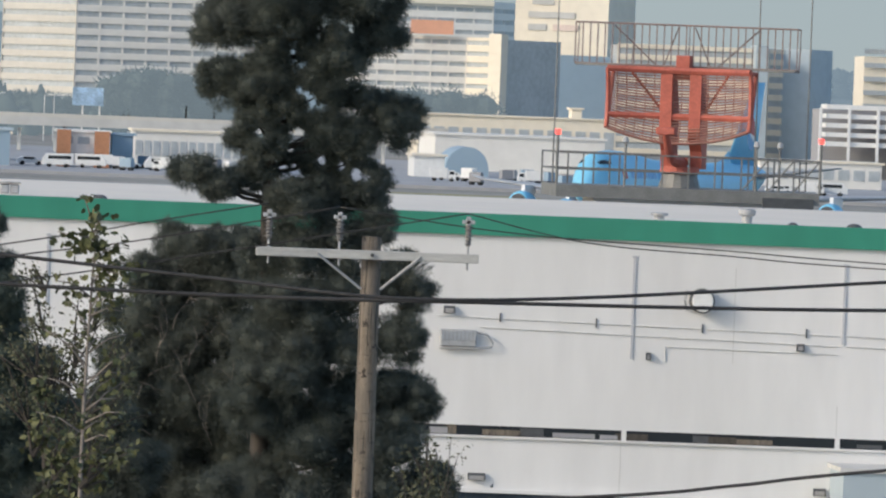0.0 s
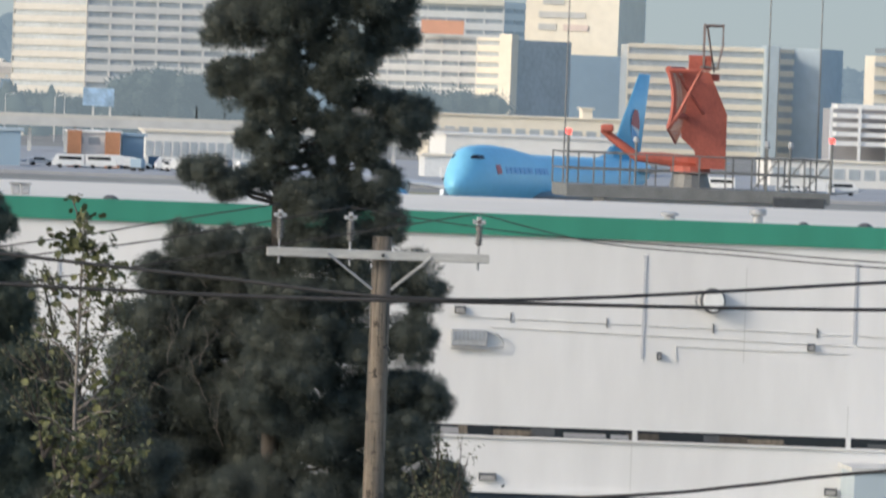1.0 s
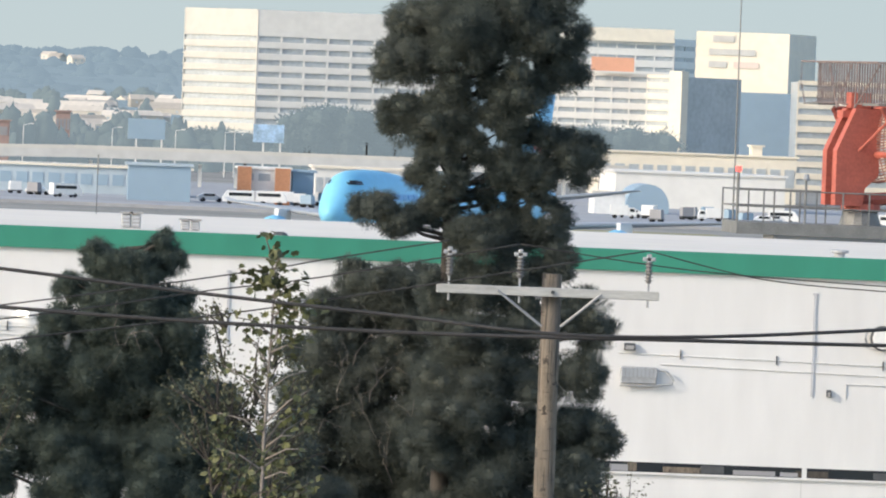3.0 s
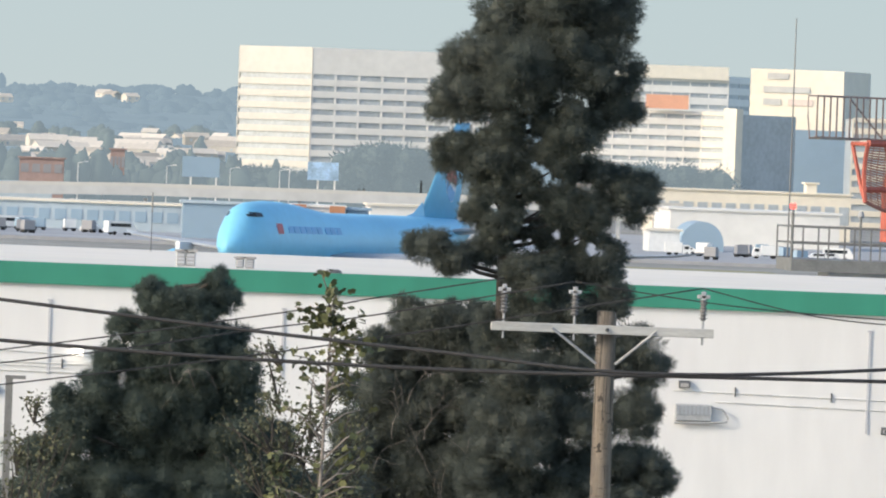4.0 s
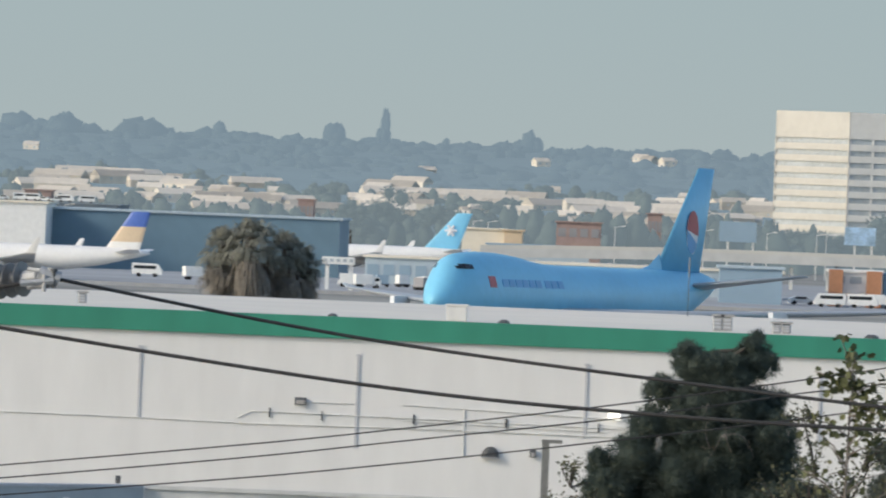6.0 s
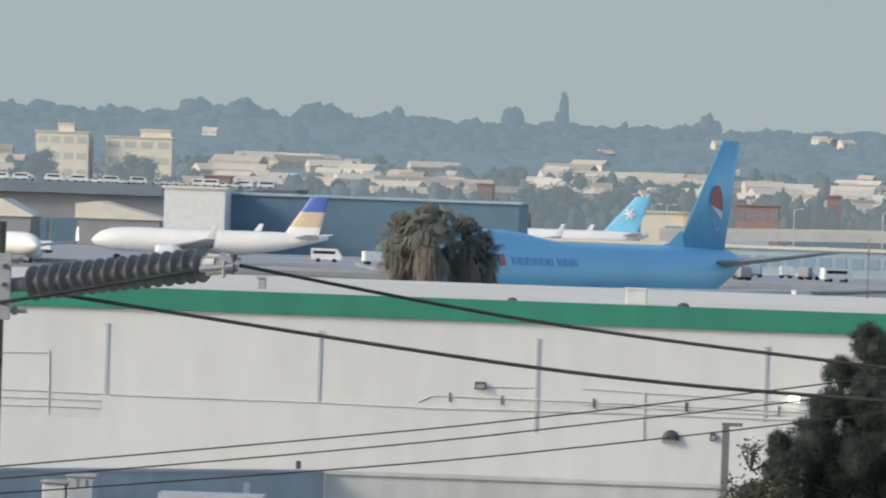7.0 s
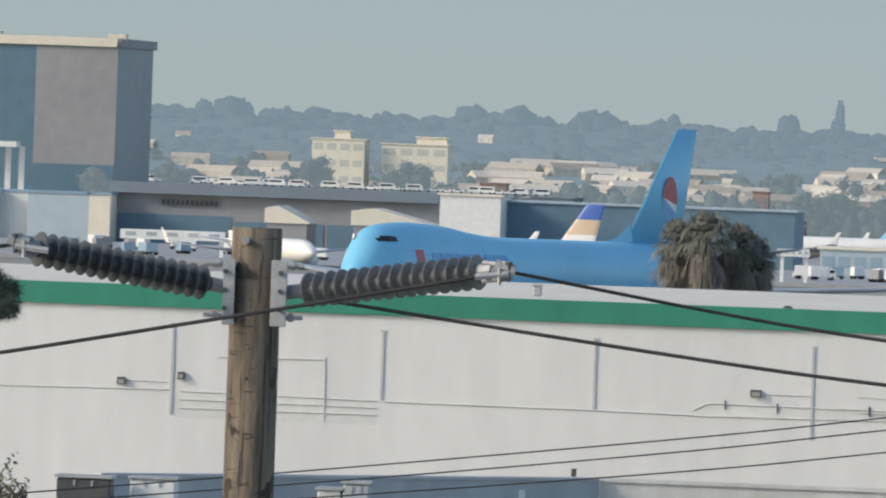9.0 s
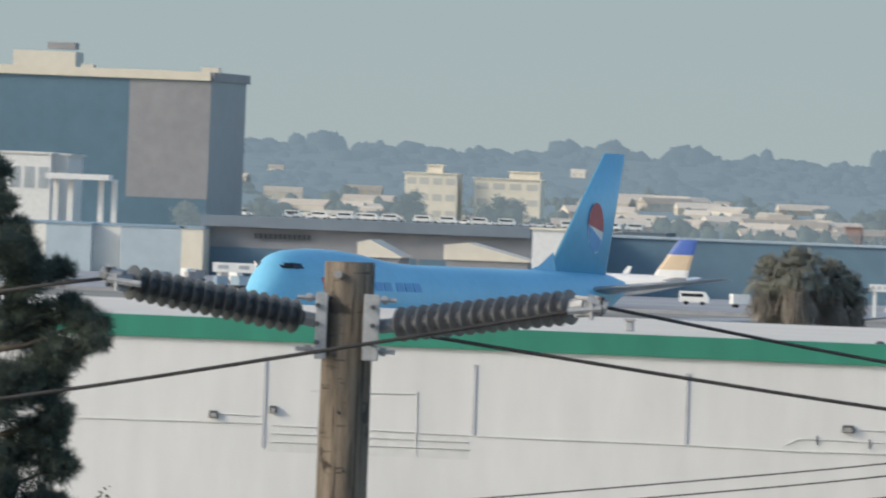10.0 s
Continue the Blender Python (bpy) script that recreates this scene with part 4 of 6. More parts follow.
def build_sky_backdrop():
    bm = bmesh.new()
    vs = [[bm.verts.new((4985 * math.sin(radians(a)), 4985 * math.cos(radians(a)), z)) for a in range(-20, 21, 2)] for z in (-20, 400)]
    for k in range(20):
        bm.faces.new((vs[0][k], vs[0][k + 1], vs[1][k + 1], vs[1][k]))
    m = bpy.data.materials.new("hazy_sky")
    m.use_nodes = True
    m.node_tree.nodes.clear()
    e, o = m.node_tree.nodes.new("ShaderNodeEmission"), m.node_tree.nodes.new("ShaderNodeOutputMaterial")
    tc, sp, mr, rp = (m.node_tree.nodes.new("ShaderNode" + k) for k in ("TexCoord", "SeparateXYZ", "MapRange", "ValToRGB"))
    mr.inputs[1].default_value, mr.inputs[2].default_value = 10, 130
    rp.color_ramp.elements[0].color, rp.color_ramp.elements[1].color = (0.312, 0.362, 0.378, 1), (0.292, 0.360, 0.384, 1)
    for a, b in ((tc.outputs["Object"], sp.inputs[0]), (sp.outputs[2], mr.inputs[0]), (mr.outputs[0], rp.inputs[0]), (rp.outputs[0], e.inputs[0])):
        m.node_tree.links.new(a, b)
    m.node_tree.links.new(e.outputs[0], o.inputs[0])
    M["hazy_sky"] = m
    tagged(part("backdrop", bm, "hazy_sky"), "pale grey-blue hazy sky", "sky", kind="structure")


build_sky_backdrop()



# bearings by steps along the view
def az_2_0(u):
    return 0.1446 + 0.0031787 * u


def az_4_5(u):
    return -1.3856 + 0.0031787 * u


def az_7_5(u):
    return -5.0055 + 0.0031789 * u


def el_7_5(u, v):
    return 0.9364 + 0.0001198 * u + -0.0031772 * v


def az_10_0(u):
    return -6.7478 + 0.0031786 * u


# ---- skyline buildings ----
# sunlit left side: its warmth is in the concrete colour, dimmed against glare
office("office_tower", "pale cream office tower with long horizontal window bands", [(0.689, 1.099, 3262, 3240, 1), (1.099, 2.15, 3240, 3248, 8)], 0, zof(0.632, 3240), 11, 0.55, ("warm_concrete", "pale"), parapet=0.17)
# the right end's sunlit look is put into its cream colour
tB = office("office_tower", "pale office block with stepped white terraces and an orange sign", [(2.6, 3.3, 2904, 2900, 7), (3.3, 3.46, 2900, 2893, 1)], 0, zof(0.355, 2900), 10, 0.6, ("pale", "cream"), parapet=0.03)
band(tB, 3.46, 3.53, 2893, 2890, 0, zof(0.378, 2900), "cream", name="stair_tower", proud=3)
band(tB, 2.98, 3.22, 2899, 2899, zof(0.364, 2900), zof(0.443, 2900), "orange", name="sign", label="orange rooftop sign", proud=1)
tB2 = office("office_tower", "grey office tower with a white top storey", [(2.8, 3.44, 3400, 3400, 6), (3.44, 3.56, 3400, 3420, 2)], 0, zof(0.56, 3400), 12, 0.62, ("pale", "pale"), parapet=0.05)
band(tB2, 2.8, 3.44, 3399, 3399, zof(0.535, 3400), zof(0.61, 3400), "cream", name="top_storey", proud=1.2)
bC = empty("office_tower", label="tower with a white advertising wall above dark blue cladding", category="building")
slab(bC, "tower_block", 3.565, 4.09, 3106, 3096, 0, zof(0.612, 3100), "cream")
slab(bC, "side_wall", 4.092, 4.24, 3101, 3130, 0, zof(0.605, 3100), "slate", 20, "dark blue side wall")
slab(bC, "lower_block", 3.6, 4.47, 3070, 3070, 0, zof(0.275, 3070), "slate", 24, "dark blue clad lower block")
for k, (a0, a1, e) in enumerate(((3.66, 3.78, 0.555), (3.64, 3.9, 0.48), (3.64, 3.74, 0.41), (3.78, 3.92, 0.41))):
    band(bC, a0, a1, 3105.7 - 19 * (a0 - 3.565), 3105.7 - 19 * (a1 - 3.565), zof(e, 3100), zof(e + 0.035, 3100), "road_concrete" if k < 3 else "brick_pale", name="advert_bar", proud=0.1, label="faint bar of advertising print")
office("office_tower", "pale banded office building with white spandrels", [(4.15, 4.93, 3000, 3000, 0), (5.0, 5.23, 3000, 3010, 0)], 0, zof(0.355, 3000), 9, 0.5, ("cream", "cream"), parapet=0.04)
tF = empty("office_tower", label="blue glass stair tower between pale office wings", category="building")
slab(tF, "glass_shaft", 4.93, 5.0, 2990, 2990, 0, zof(0.37, 3000), "pale_blue", 20)
slab(tF, "glass_shaft", 5.23, 5.36, 3000, 3020, 0, zof(0.36, 3000), "pale_blue", 20)
cF = empty("office_tower", label="cream end wall of a tall distant block", category="building")
slab(cF, "wall", 5.539, 6.6, 2950, 2950, 0, zof(0.335, 2950), "cream")
for k in range(8):
    band(cF, 5.539, 6.6, 2949, 2949, 4 + 4 * k, 5.4 + 4 * k, "window_band", name="window_strip", proud=0.1)
# dark glass tower
bE = empty("glass_tower", label="dark blue glass office tower with a cream roof edge", category="building")
slab(bE, "curtain_wall", -7.6, -5.597, 2500, 2500, 0, zof(0.70, 2500), "dark_glass", 40)
slab(bE, "curtain_wall", -5.595, -5.393, 2501, 2540, 0, zof(0.70, 2500), "dark_glass", 20)
band(bE, -7.6, -5.597, 2500, 2500, zof(0.70, 2500), zof(0.75, 2500), "cream", name="parapet", proud=1)
band(bE, -5.595, -5.393, 2501, 2541, zof(0.70, 2500), zof(0.75, 2500), "grey_clad", name="parapet", proud=1)
band(bE, -6.049, -5.591, 2500, 2500, zof(0.03, 2500), zof(0.694, 2500), "panel_brown", name="bronze_panel", proud=0.08, label="wide bronze reflecting panel")
slab(bE, "penthouse", -6.712, -6.360, 2512, 2512, zof(0.74, 2500), zof(0.836, 2512), "cream", 18, "cream rooftop plant room")
slab(bE, "penthouse", -6.520, -6.362, 2520, 2520, zof(0.85, 2520), zof(0.887, 2520), "grey_clad", 8)
slab(bE, "penthouse", -6.329, -6.256, 2505, 2505, zof(0.745, 2500), zof(0.770, 2505), "cream", 6)
slab(bE, "penthouse", -5.649, -5.550, 2503, 2503, zof(0.745, 2500), zof(0.775, 2503), "cream", 6)


# ---- airport buildings ----
def low_building(name, label, a0, a1, el, d, wall, depth=40, roof="pale", rows=0, cols=0, eaves=0.5, door=None, base=0.0, glass="window_band", category="building"):
    """A low block with an overhanging roof slab, and window strips or doors that stand in its face."""
    b = empty(name, label=label, category=category)
    top = zof(el, d)
    slab(b, "wall", a0, a1, d, d, base - 2.5, top - 0.4, wall, depth)
    x0, x1 = px(a0, d) - eaves, px(a1, d) + eaves
    part("roof", boxes(((x0, d - eaves, top - 0.4), (x1, d + depth + eaves, top))), roof, b)
    h = (top - 0.4 - base)
    for r in range(rows):
        z0 = base + h * (r + 0.35) / rows
        if cols:
            for c in range(cols):
                f0, f1 = (c + 0.15) / cols, (c + 0.85) / cols
                band(b, a0 + (a1 - a0) * f0, a0 + (a1 - a0) * f1, d, d, z0, z0 + h * 0.4 / rows, glass, name="window", proud=0.12)
    for da0, da1, dh in (door or ()):
        band(b, da0, da1, d, d, base - 1, base + h * dh, "hangar_blue", name="door", proud=0.2, label="dark hangar door")
    return b


# long slate hangar with the bright end block
low_building("hangar", "long slate-blue hangar with a pale flat roof", -3.407, -1.750, -0.082, 1900, "hangar_blue", 60, "pale_blue")
low_building("hangar_end", "bright white windowless block at the hangar's end", -3.749, -3.406, -0.055, 1880, "vehicle_white", 30, "cream")
gh = low_building("hangar", "wide grey-brown hangar with a long grey roof", -5.607, -3.756, -0.056, 2000, "grey_clad", 60, "grey_slate", door=[(-5.598, -4.92, 0.5), (-4.90, -4.40, 0.42), (-4.38, -3.80, 0.42)])
band(gh, -5.607, -3.756, 2000, 2000, zof(-0.118, 2000), zof(-0.06, 2000), "grey_slate", proud=2.5, name="roof_edge", label="deep slate roof edge")

for x0, x1, m in ((0, 40, "pale"), (40, 82, "pale"), (82, 162, "pale_blue"), (162, 214, "pale"), (214, 322, "pale_blue"), (322, 360, "cream")):
    low_building("hangar_bay", "pale panelled hangar bay", az_10_0(x0), az_10_0(x1), -0.127, 1990 - (4 if m != "pale" else 0), m, 60, "slate", eaves=0.3)
# gables, with the sun on them put into the cream roof colour
for t0 in ((-4.231, -3.770, -0.156), (-4.718, -4.496, -0.160)):
    g = empty("gabled_shed", label="shed with a pitched roof coloured cream for sunlight", category="building")
    x0, x1, zt = px(t0[0], 1955), px(t0[1], 1955), zof(t0[2], 1955)
    part("wall", boxes(((x0, 1955, -1), (x1, 1980, zt - 3.4))), "grey_clad", g)
    part("roof", loft(bmesh.new(), [[(x0 - 0.5, 1954.5, zt - 3.4), (x1 + 0.5, 1954.5, zt - 3.4), (x1 + 0.5, 1954.5, zt - 3.1), (x0 + (x1 - x0) * 0.25, 1954.5, zt), (x0 - 0.5, 1954.5, zt - 0.6)], [(x0 - 0.5, 1980.5, zt - 3.4), (x1 + 0.5, 1980.5, zt - 3.4), (x1 + 0.5, 1980.5, zt - 3.1), (x0 + (x1 - x0) * 0.25, 1980.5, zt), (x0 - 0.5, 1980.5, zt - 0.6)]]), "cream", g)
# sign lettering that cannot be read
sg = empty("wall_sign", label="row of dark unreadable bars on the hangar face", category="sign")
for k in range(12):
    a = -5.314 + k * (-4.989 - -5.314) / 12
    band(sg, a, a + 0.018, 1999.5, 1999.5, zof(-0.179, 2000), zof(-0.150, 2000), "dark_metal", name="letter_bar", proud=0.2)
# white low building and canopy by the tower
low_building("terminal_wing", "white low terminal wing with a canopy", -6.951, -6.475, 0.262, 2300, "vehicle_white", 30, "vehicle_white", rows=2, cols=6)
low_building("terminal_wing", "white low terminal wing with a canopy", -6.475, -6.376, 0.257, 2305, "pale", 30, "pale")
cnp = empty("canopy", label="white flat canopy on square columns", category="canopy")
band(cnp, -6.480, -6.123, 2250, 2250, zof(0.114, 2250), zof(0.146, 2250), "vehicle_white", name="canopy_roof", proud=8)
for x in (92, 118, 172, 196):
    band(cnp, az_10_0(x), az_10_0(x) + 0.03, 2250, 2250, 0, zof(0.121, 2250), "vehicle_white", name="column", proud=1)
# hill-foot white blocks, sunlight put into their cream wall colour
for x0, x1, y, d in ((165, 258, 228, 3390), (288, 406, 238, 3395)):
    low_building("white_block", "block among trees at the hill foot, cream for a sunlit look", az_7_5(x0), az_7_5(x1), el_7_5(x0, y), d, "cream", 25, "cream", rows=5, cols=4, glass="warm_concrete")
for x0, x1, y, d in ((204, 232, 215, 3390), (350, 404, 227, 3395)):
    low_building("plant_room", "cream rooftop plant room", az_7_5(x0), az_7_5(x1), el_7_5(x0, y), d + 4, "cream", 8, "cream", base=20)
# elevated road with its deck and columns
rd = empty("elevated_road", label="long pale concrete elevated road on columns", category="bridge", kind="structure")
def ramp(name, material, y0, y1, under, over):
    """A strip of the road, falling a little towards its west end."""
    run = [(-0.95, -0.218), (-0.6, -0.206), (0.1, -0.19), (0.5, -0.187), (3.2, -0.185)]
    bm = bmesh.new()
    loft(bm, [[(px(a, 2100), y0, zof(e, 2100) + under), (px(a, 2100), y1, zof(e, 2100) + under), (px(a, 2100), y1, zof(e, 2100) + over), (px(a, 2100), y0, zof(e, 2100) + over)] for a, e in run])
    return part(name, bm, material, rd)


ramp("deck", "road_concrete", 2090, 2100, -1.8, 0.0)
ramp("barrier", "warm_concrete", 2090, 2090.4, 0.003, 0.75)
for k in range(20):
    a = -0.85 + k * 0.205
    band(rd, a, a + 0.02, 2095, 2095, 0, zof(-0.206 if a < 0.1 else -0.19, 2100) - 2.3, "pale", name="column", proud=1.5)
# terminal fronts under and before the road
low_building("terminal_wing", "long white terminal wing with a dark glazed ground floor", -1.6, 0.75, -0.280, 1800, "pale_blue", 40, "cream", rows=1, cols=26, glass="slate")
low_building("service_building", "slate blue windowless service block", 0.399, 0.751, -0.257, 1700, "slate", 20, "pale_blue")
bk = low_building("brick_building", "white building with two orange brick stair towers", 1.025, 1.305, -0.253, 1720, "vehicle_white", 20, "vehicle_white", rows=2, cols=3)
band(bk, 1.013, 1.092, 1719, 1719, 0, zof(-0.254, 1720), "brick", name="brick_tower", proud=1.2)
band(bk, 1.225, 1.311, 1719, 1719, 0, zof(-0.258, 1720), "brick", name="brick_tower", proud=1.2)
low_building("service_building", "dark slate hangar with a curved roof edge", 1.324, 1.445, -0.263, 1730, "slate", 20, "slate")
low_building("terminal_wing", "low pale terminal wing with a white roof", 1.451, 2.050, -0.233, 1760, "pale", 30, "cream", rows=1, cols=12)
low_building("cream_block", "cream block with an orange end wall", -1.061, -0.823, -0.102, 2400, "cream", 20, "cream")
low_building("orange_block", "small orange clad block", -0.823, -0.721, -0.105, 2398, "tail_gold", 20, "tail_gold")
low_building("grey_shed", "long low grey-blue shed", -0.915, -0.343, -0.185, 2350, "pale_blue", 20, "slate")
low_building("parking_structure", "long cream parking structure with dark openings", 3.043, 4.158, -0.079, 2300, "cream", 40, "cream", rows=1, cols=14)
low_building("plant_room", "cream rooftop plant room", 3.905, 3.962, -0.020, 2302, "cream", 10, "cream", base=4)
low_building("warehouse", "low grey warehouse with a long pale roof", 3.143, 4.098, -0.190, 2000, "pale", 60, "pale")
low_building("white_shed", "small bright white shed", 3.029, 3.201, -0.313, 1800, "vehicle_white", 20, "cream")
ar = empty("arched_hangar", label="slate blue hangar with an arched roof", category="building")
x0, x1, zt = px(3.207, 1850), px(3.449, 1850), zof(-0.264, 1850)
part("shell", loft(bmesh.new(), [[(x0, y, -1)] + [(x0 + (x1 - x0) * (0.5 - 0.5 * math.cos(math.pi * k / 10)), y, zt - 4 + 4 * math.sin(math.pi * k / 10)) for k in range(11)] + [(x1, y, -1)] for y in (1850, 1880)]), "slate", ar)
# open parking decks
pk = empty("parking_structure", label="open white parking decks with slim columns", category="building")
pa0, pa1 = 5.306, 6.6
for k in range(5):
    z = zof(-0.166, 2200) + k * (zof(0.043, 2200) - zof(-0.166, 2200)) / 4
    band(pk, pa0, pa1, 2200, 2200, z - 0.5, z + 0.5, "vehicle_white", name="deck", proud=14)
slab(pk, "core", pa0, pa1, 2204, 2204, 0, zof(0.028, 2200), "grey_clad", 20)
for k in range(9):
    a = pa0 + (pa1 - pa0) * k / 8
    band(pk, a - 0.008, a + 0.008, 2186, 2186, 0, zof(0.037, 2200), "vehicle_white", name="column", proud=0.6)
low_building("white_shed", "low cream sheds beyond the radar", 4.976, 5.662, -0.265, 1900, "pale", 30, "cream", rows=1, cols=8)
# billboards
bbd = empty("billboard", label="blue and white billboard on posts", category="billboard")
band(bbd, 1.092, 1.266, 2600, 2600, zof(-0.115, 2600), zof(-0.013, 2600), "board_blue", name="panel", proud=1)
for x in (315, 345):
    band(bbd, az_2_0(x), az_2_0(x) + 0.01, 2600, 2600, 0, zof(-0.115, 2600), "pale", name="post", proud=0.8)
bb2 = empty("billboard", label="dark blue billboard on posts", category="billboard")
band(bb2, 0.386, 0.596, 2650, 2650, zof(-0.123, 2650), zof(-0.009, 2650), "slate", name="panel", proud=1)
for x in (90, 135):
    band(bb2, az_2_0(x), az_2_0(x) + 0.01, 2650, 2650, 0, zof(-0.123, 2650), "pale", name="post", proud=0.8)

# grass strip by the taxiway
tagged(part("grass", boxes(((px(2.9, 1480), 1440, -1.2), (px(3.9, 1480), 1560, -0.55))), "grass"), "strip of dry yellow grass", "grass", kind="structure")
tagged(part("apron", boxes(((-260, 1620, -1.2), (260, 2250, 0.12))), "tarmac"), "wide pale concrete apron before the terminals", "pavement", kind="structure")


# ---- parked aircraft ----
def airliner(label, m, paint, tail_parts, length=38.0, fat=1.95, fin=(-29.3, -35.6, 7.0, 2.4)):
    """A twin-engined airliner, nose at the origin along +x."""
    j = empty("airliner", m, label=label, category="airplane")
    s, r = length / 38.0, fat
    st = [(0, 0.05, 3.0, 0.05, 0.05), (0.5, 0.7, 3.05, 0.7, 0.7), (1.6, 1.3, 3.2, 1.35, 1.2), (3.5, 1.75, 3.3, 1.8, 1.7), (6, r, 3.35, r, r), (24, r, 3.35, r, r), (30, 1.5, 3.7, 1.6, 1.4), (35, 0.8, 4.2, 0.9, 0.7), (38, 0.15, 4.5, 0.2, 0.15)]
    part("fuselage", fuselage([(d * s, a * s, z * s, b * s, c * s) for d, a, z, b, c in st], 20), paint, j, smooth=True)
    for sd in (1, -1):
        up = Vector((0, 0, 1))
        part("wing", loft(bmesh.new(), airfoil(((-13 * s, sd * 1.6 * s, 2.5 * s), 7 * s, up), ((-21.5 * s, sd * 17 * s, 3.9 * s), 1.8 * s, up), 0.12, 0.1)), "alu", j, "grey metal wing", smooth=True)
        part("winglet", loft(bmesh.new(), airfoil(((-21.6 * s, sd * 17 * s, 3.9 * s), 1.7 * s, Vector((0, 1, 0))), ((-23.4 * s, sd * 17.6 * s, 6.4 * s), 0.7 * s, Vector((0, 1, 0))), 0.1, 0.1)), paint, j)
        part("tailplane", loft(bmesh.new(), airfoil(((-32.5 * s, sd * 0.8 * s, 4.5 * s), 4.2 * s, up), ((-36 * s, sd * 7 * s, 5.1 * s), 1.5 * s, up), 0.1, 0.1)), paint, j)
        n = 14
        part("engine", loft(bmesh.new(), [[(-(11.5 + d) * s, (sd * 5 + q * math.cos(a)) * s, (1.75 + q * math.sin(a)) * s) for a in (2 * math.pi * k / n for k in range(n))] for d, q in ((0, 0.95), (0.6, 1.1), (2.5, 1.05), (4.3, 0.6))]), paint, j, smooth=True)
        for x in (-4.2, -19.0):
            part("wheel", tubes(([(x * s, sd * (0.4 if x > -10 else 2.8) * s - 0.2, 0.5 * s), (x * s, sd * (0.4 if x > -10 else 2.8) * s + 0.2, 0.5 * s)], 0.5 * s), n=12), "tyre", j)
    for k, (z0, z1, pm) in enumerate(tail_parts):
        def sec(z):
            f = (z - 4.9) / 7.4
            le, ch = fin[0] + (fin[1] - fin[0]) * f, fin[2] + (fin[3] - fin[2]) * f
            return [((le - ch * (0.5 - 0.5 * math.cos(a))) * s, 0.22 * math.sin(a) * s, z * s) for a in (2 * math.pi * q / 10 for q in range(10))]
        part("fin", loft(bmesh.new(), [sec(z0), sec(z1)]), pm, j, "painted tail fin panel")
    return j


airliner("white narrow-body airliner with a blue and gold tail fin", pose(px(-4.15, 1640), 1640, 0.12, 0, 0, 172), "aircraft_white", [(4.9, 6.2, "aircraft_white"), (6.2, 8.6, "tail_gold"), (8.6, 11.0, "tail_blue")], 39, fin=(-30.8, -35.9, 5.6, 2.3))
airliner("white wide-body airliner nosed up to the terminal", pose(px(-4.45, 1600), 1600, -0.7, 0, 0, -62), "aircraft_white", [(4.9, 6.2, "aircraft_white")], 36)
lt = airliner("light blue tailed airliner behind the terminal roof", pose(-77.9, 2150, 0, 0, 0, 172), "aircraft_white", [(4.9, 12.3, "blue")], 40.4, fin=(-28.5, -35.2, 7.0, 3.0))
fl = bmesh.new()
for k in range(6):
    a = k * math.pi / 3
    tube(fl, [Vector((-36.2, 0.3, 9.3)), Vector((-36.2 + 1.25 * math.cos(a), 0.3, 9.3 + 1.25 * math.sin(a)))], [0.36, 0.26], n=6)
part("emblem", fl, "logo_white", lt, "white flower emblem on the fin")


# ---- vehicles on the apron and roads ----
def vehicle(kind, m, paint, label, group):
    v = empty(kind, m, label=label, category=kind, group=group)
    if kind == "van":
        body = loft(bmesh.new(), [[(x, y, z) for x, z in ((-2.6, 0.45), (2.6, 0.45), (2.6, 1.2), (1.8, 2.3), (-2.6, 2.35))] for y in (-0.95, 0.95)])
        part("window_strip", boxes(((-2.2, -0.97, 1.4), (1.6, 0.97, 1.95))), "glass", v)
    elif kind == "truck":
        body = boxes(((-2.3, -1.0, 0.6), (0.7, 1.0, 2.3)), bevel=0.06)
        part("cab", loft(bmesh.new(), [[(x, y, z) for x, z in ((0.75, 0.4), (2.1, 0.4), (2.1, 1.1), (1.8, 1.9), (0.75, 1.9))] for y in (-0.95, 0.95)]), "vehicle_white", v)
        part("windscreen", boxes(((1.0, -0.97, 1.2), (1.8, 0.97, 1.7))), "glass", v)
    else:
        body = loft(bmesh.new(), [[(x, y, z) for x, z in ((-2.2, 0.35), (2.2, 0.35), (2.2, 0.85), (1.2, 0.95), (0.5, 1.45), (-1.2, 1.45), (-2.2, 0.95))] for y in (-0.88, 0.88)])
        part("window_strip", boxes(((-1.3, -0.9, 0.98), (0.6, 0.9, 1.34))), "glass", v)
    part("body", body, paint, v)
    for x in ((-1.4, 1.4) if kind != "truck" else (-1.5, 1.4)):
        for y in (-0.85, 0.85):
            part("wheel", tubes(([(x, y - 0.1, 0.36), (x, y + 0.1, 0.36)], 0.36), n=10), "tyre", v)
    return v


VAN = vehicle("van", pose(px(-4.75, 2600), 2600, 0, 0, 0, 5), "vehicle_white", "white van parked by the road", "parked vehicles")
CAR = vehicle("car", pose(px(-4.6, 2605), 2605, 0, 0, 0, 175), "vehicle_white", "white car parked by the road", "parked vehicles")
TRUCK = vehicle("truck", pose(px(-1.096, 1700), 1700, 0.12, 0, 0, 3), "vehicle_white", "white service truck on the apron", "service vehicles")
YTRUCK = vehicle("truck", pose(px(-1.007, 1740), 1740, 0.12, 0, 0, 178), "yellow", "yellow service truck on the apron", "service vehicles")
vr = random.Random(4)
DECK_D = 3050
DECK_EL = zof(-0.055, DECK_D)
low_building("car_deck", "long grey rooftop parking deck", -7.6, -3.0, -0.055, DECK_D, "grey_slate", 60, "grey_slate")
for ob in (VAN, CAR):
    ob.matrix_basis = Matrix.Translation((0, DECK_D - 2598, DECK_EL)) @ ob.matrix_basis
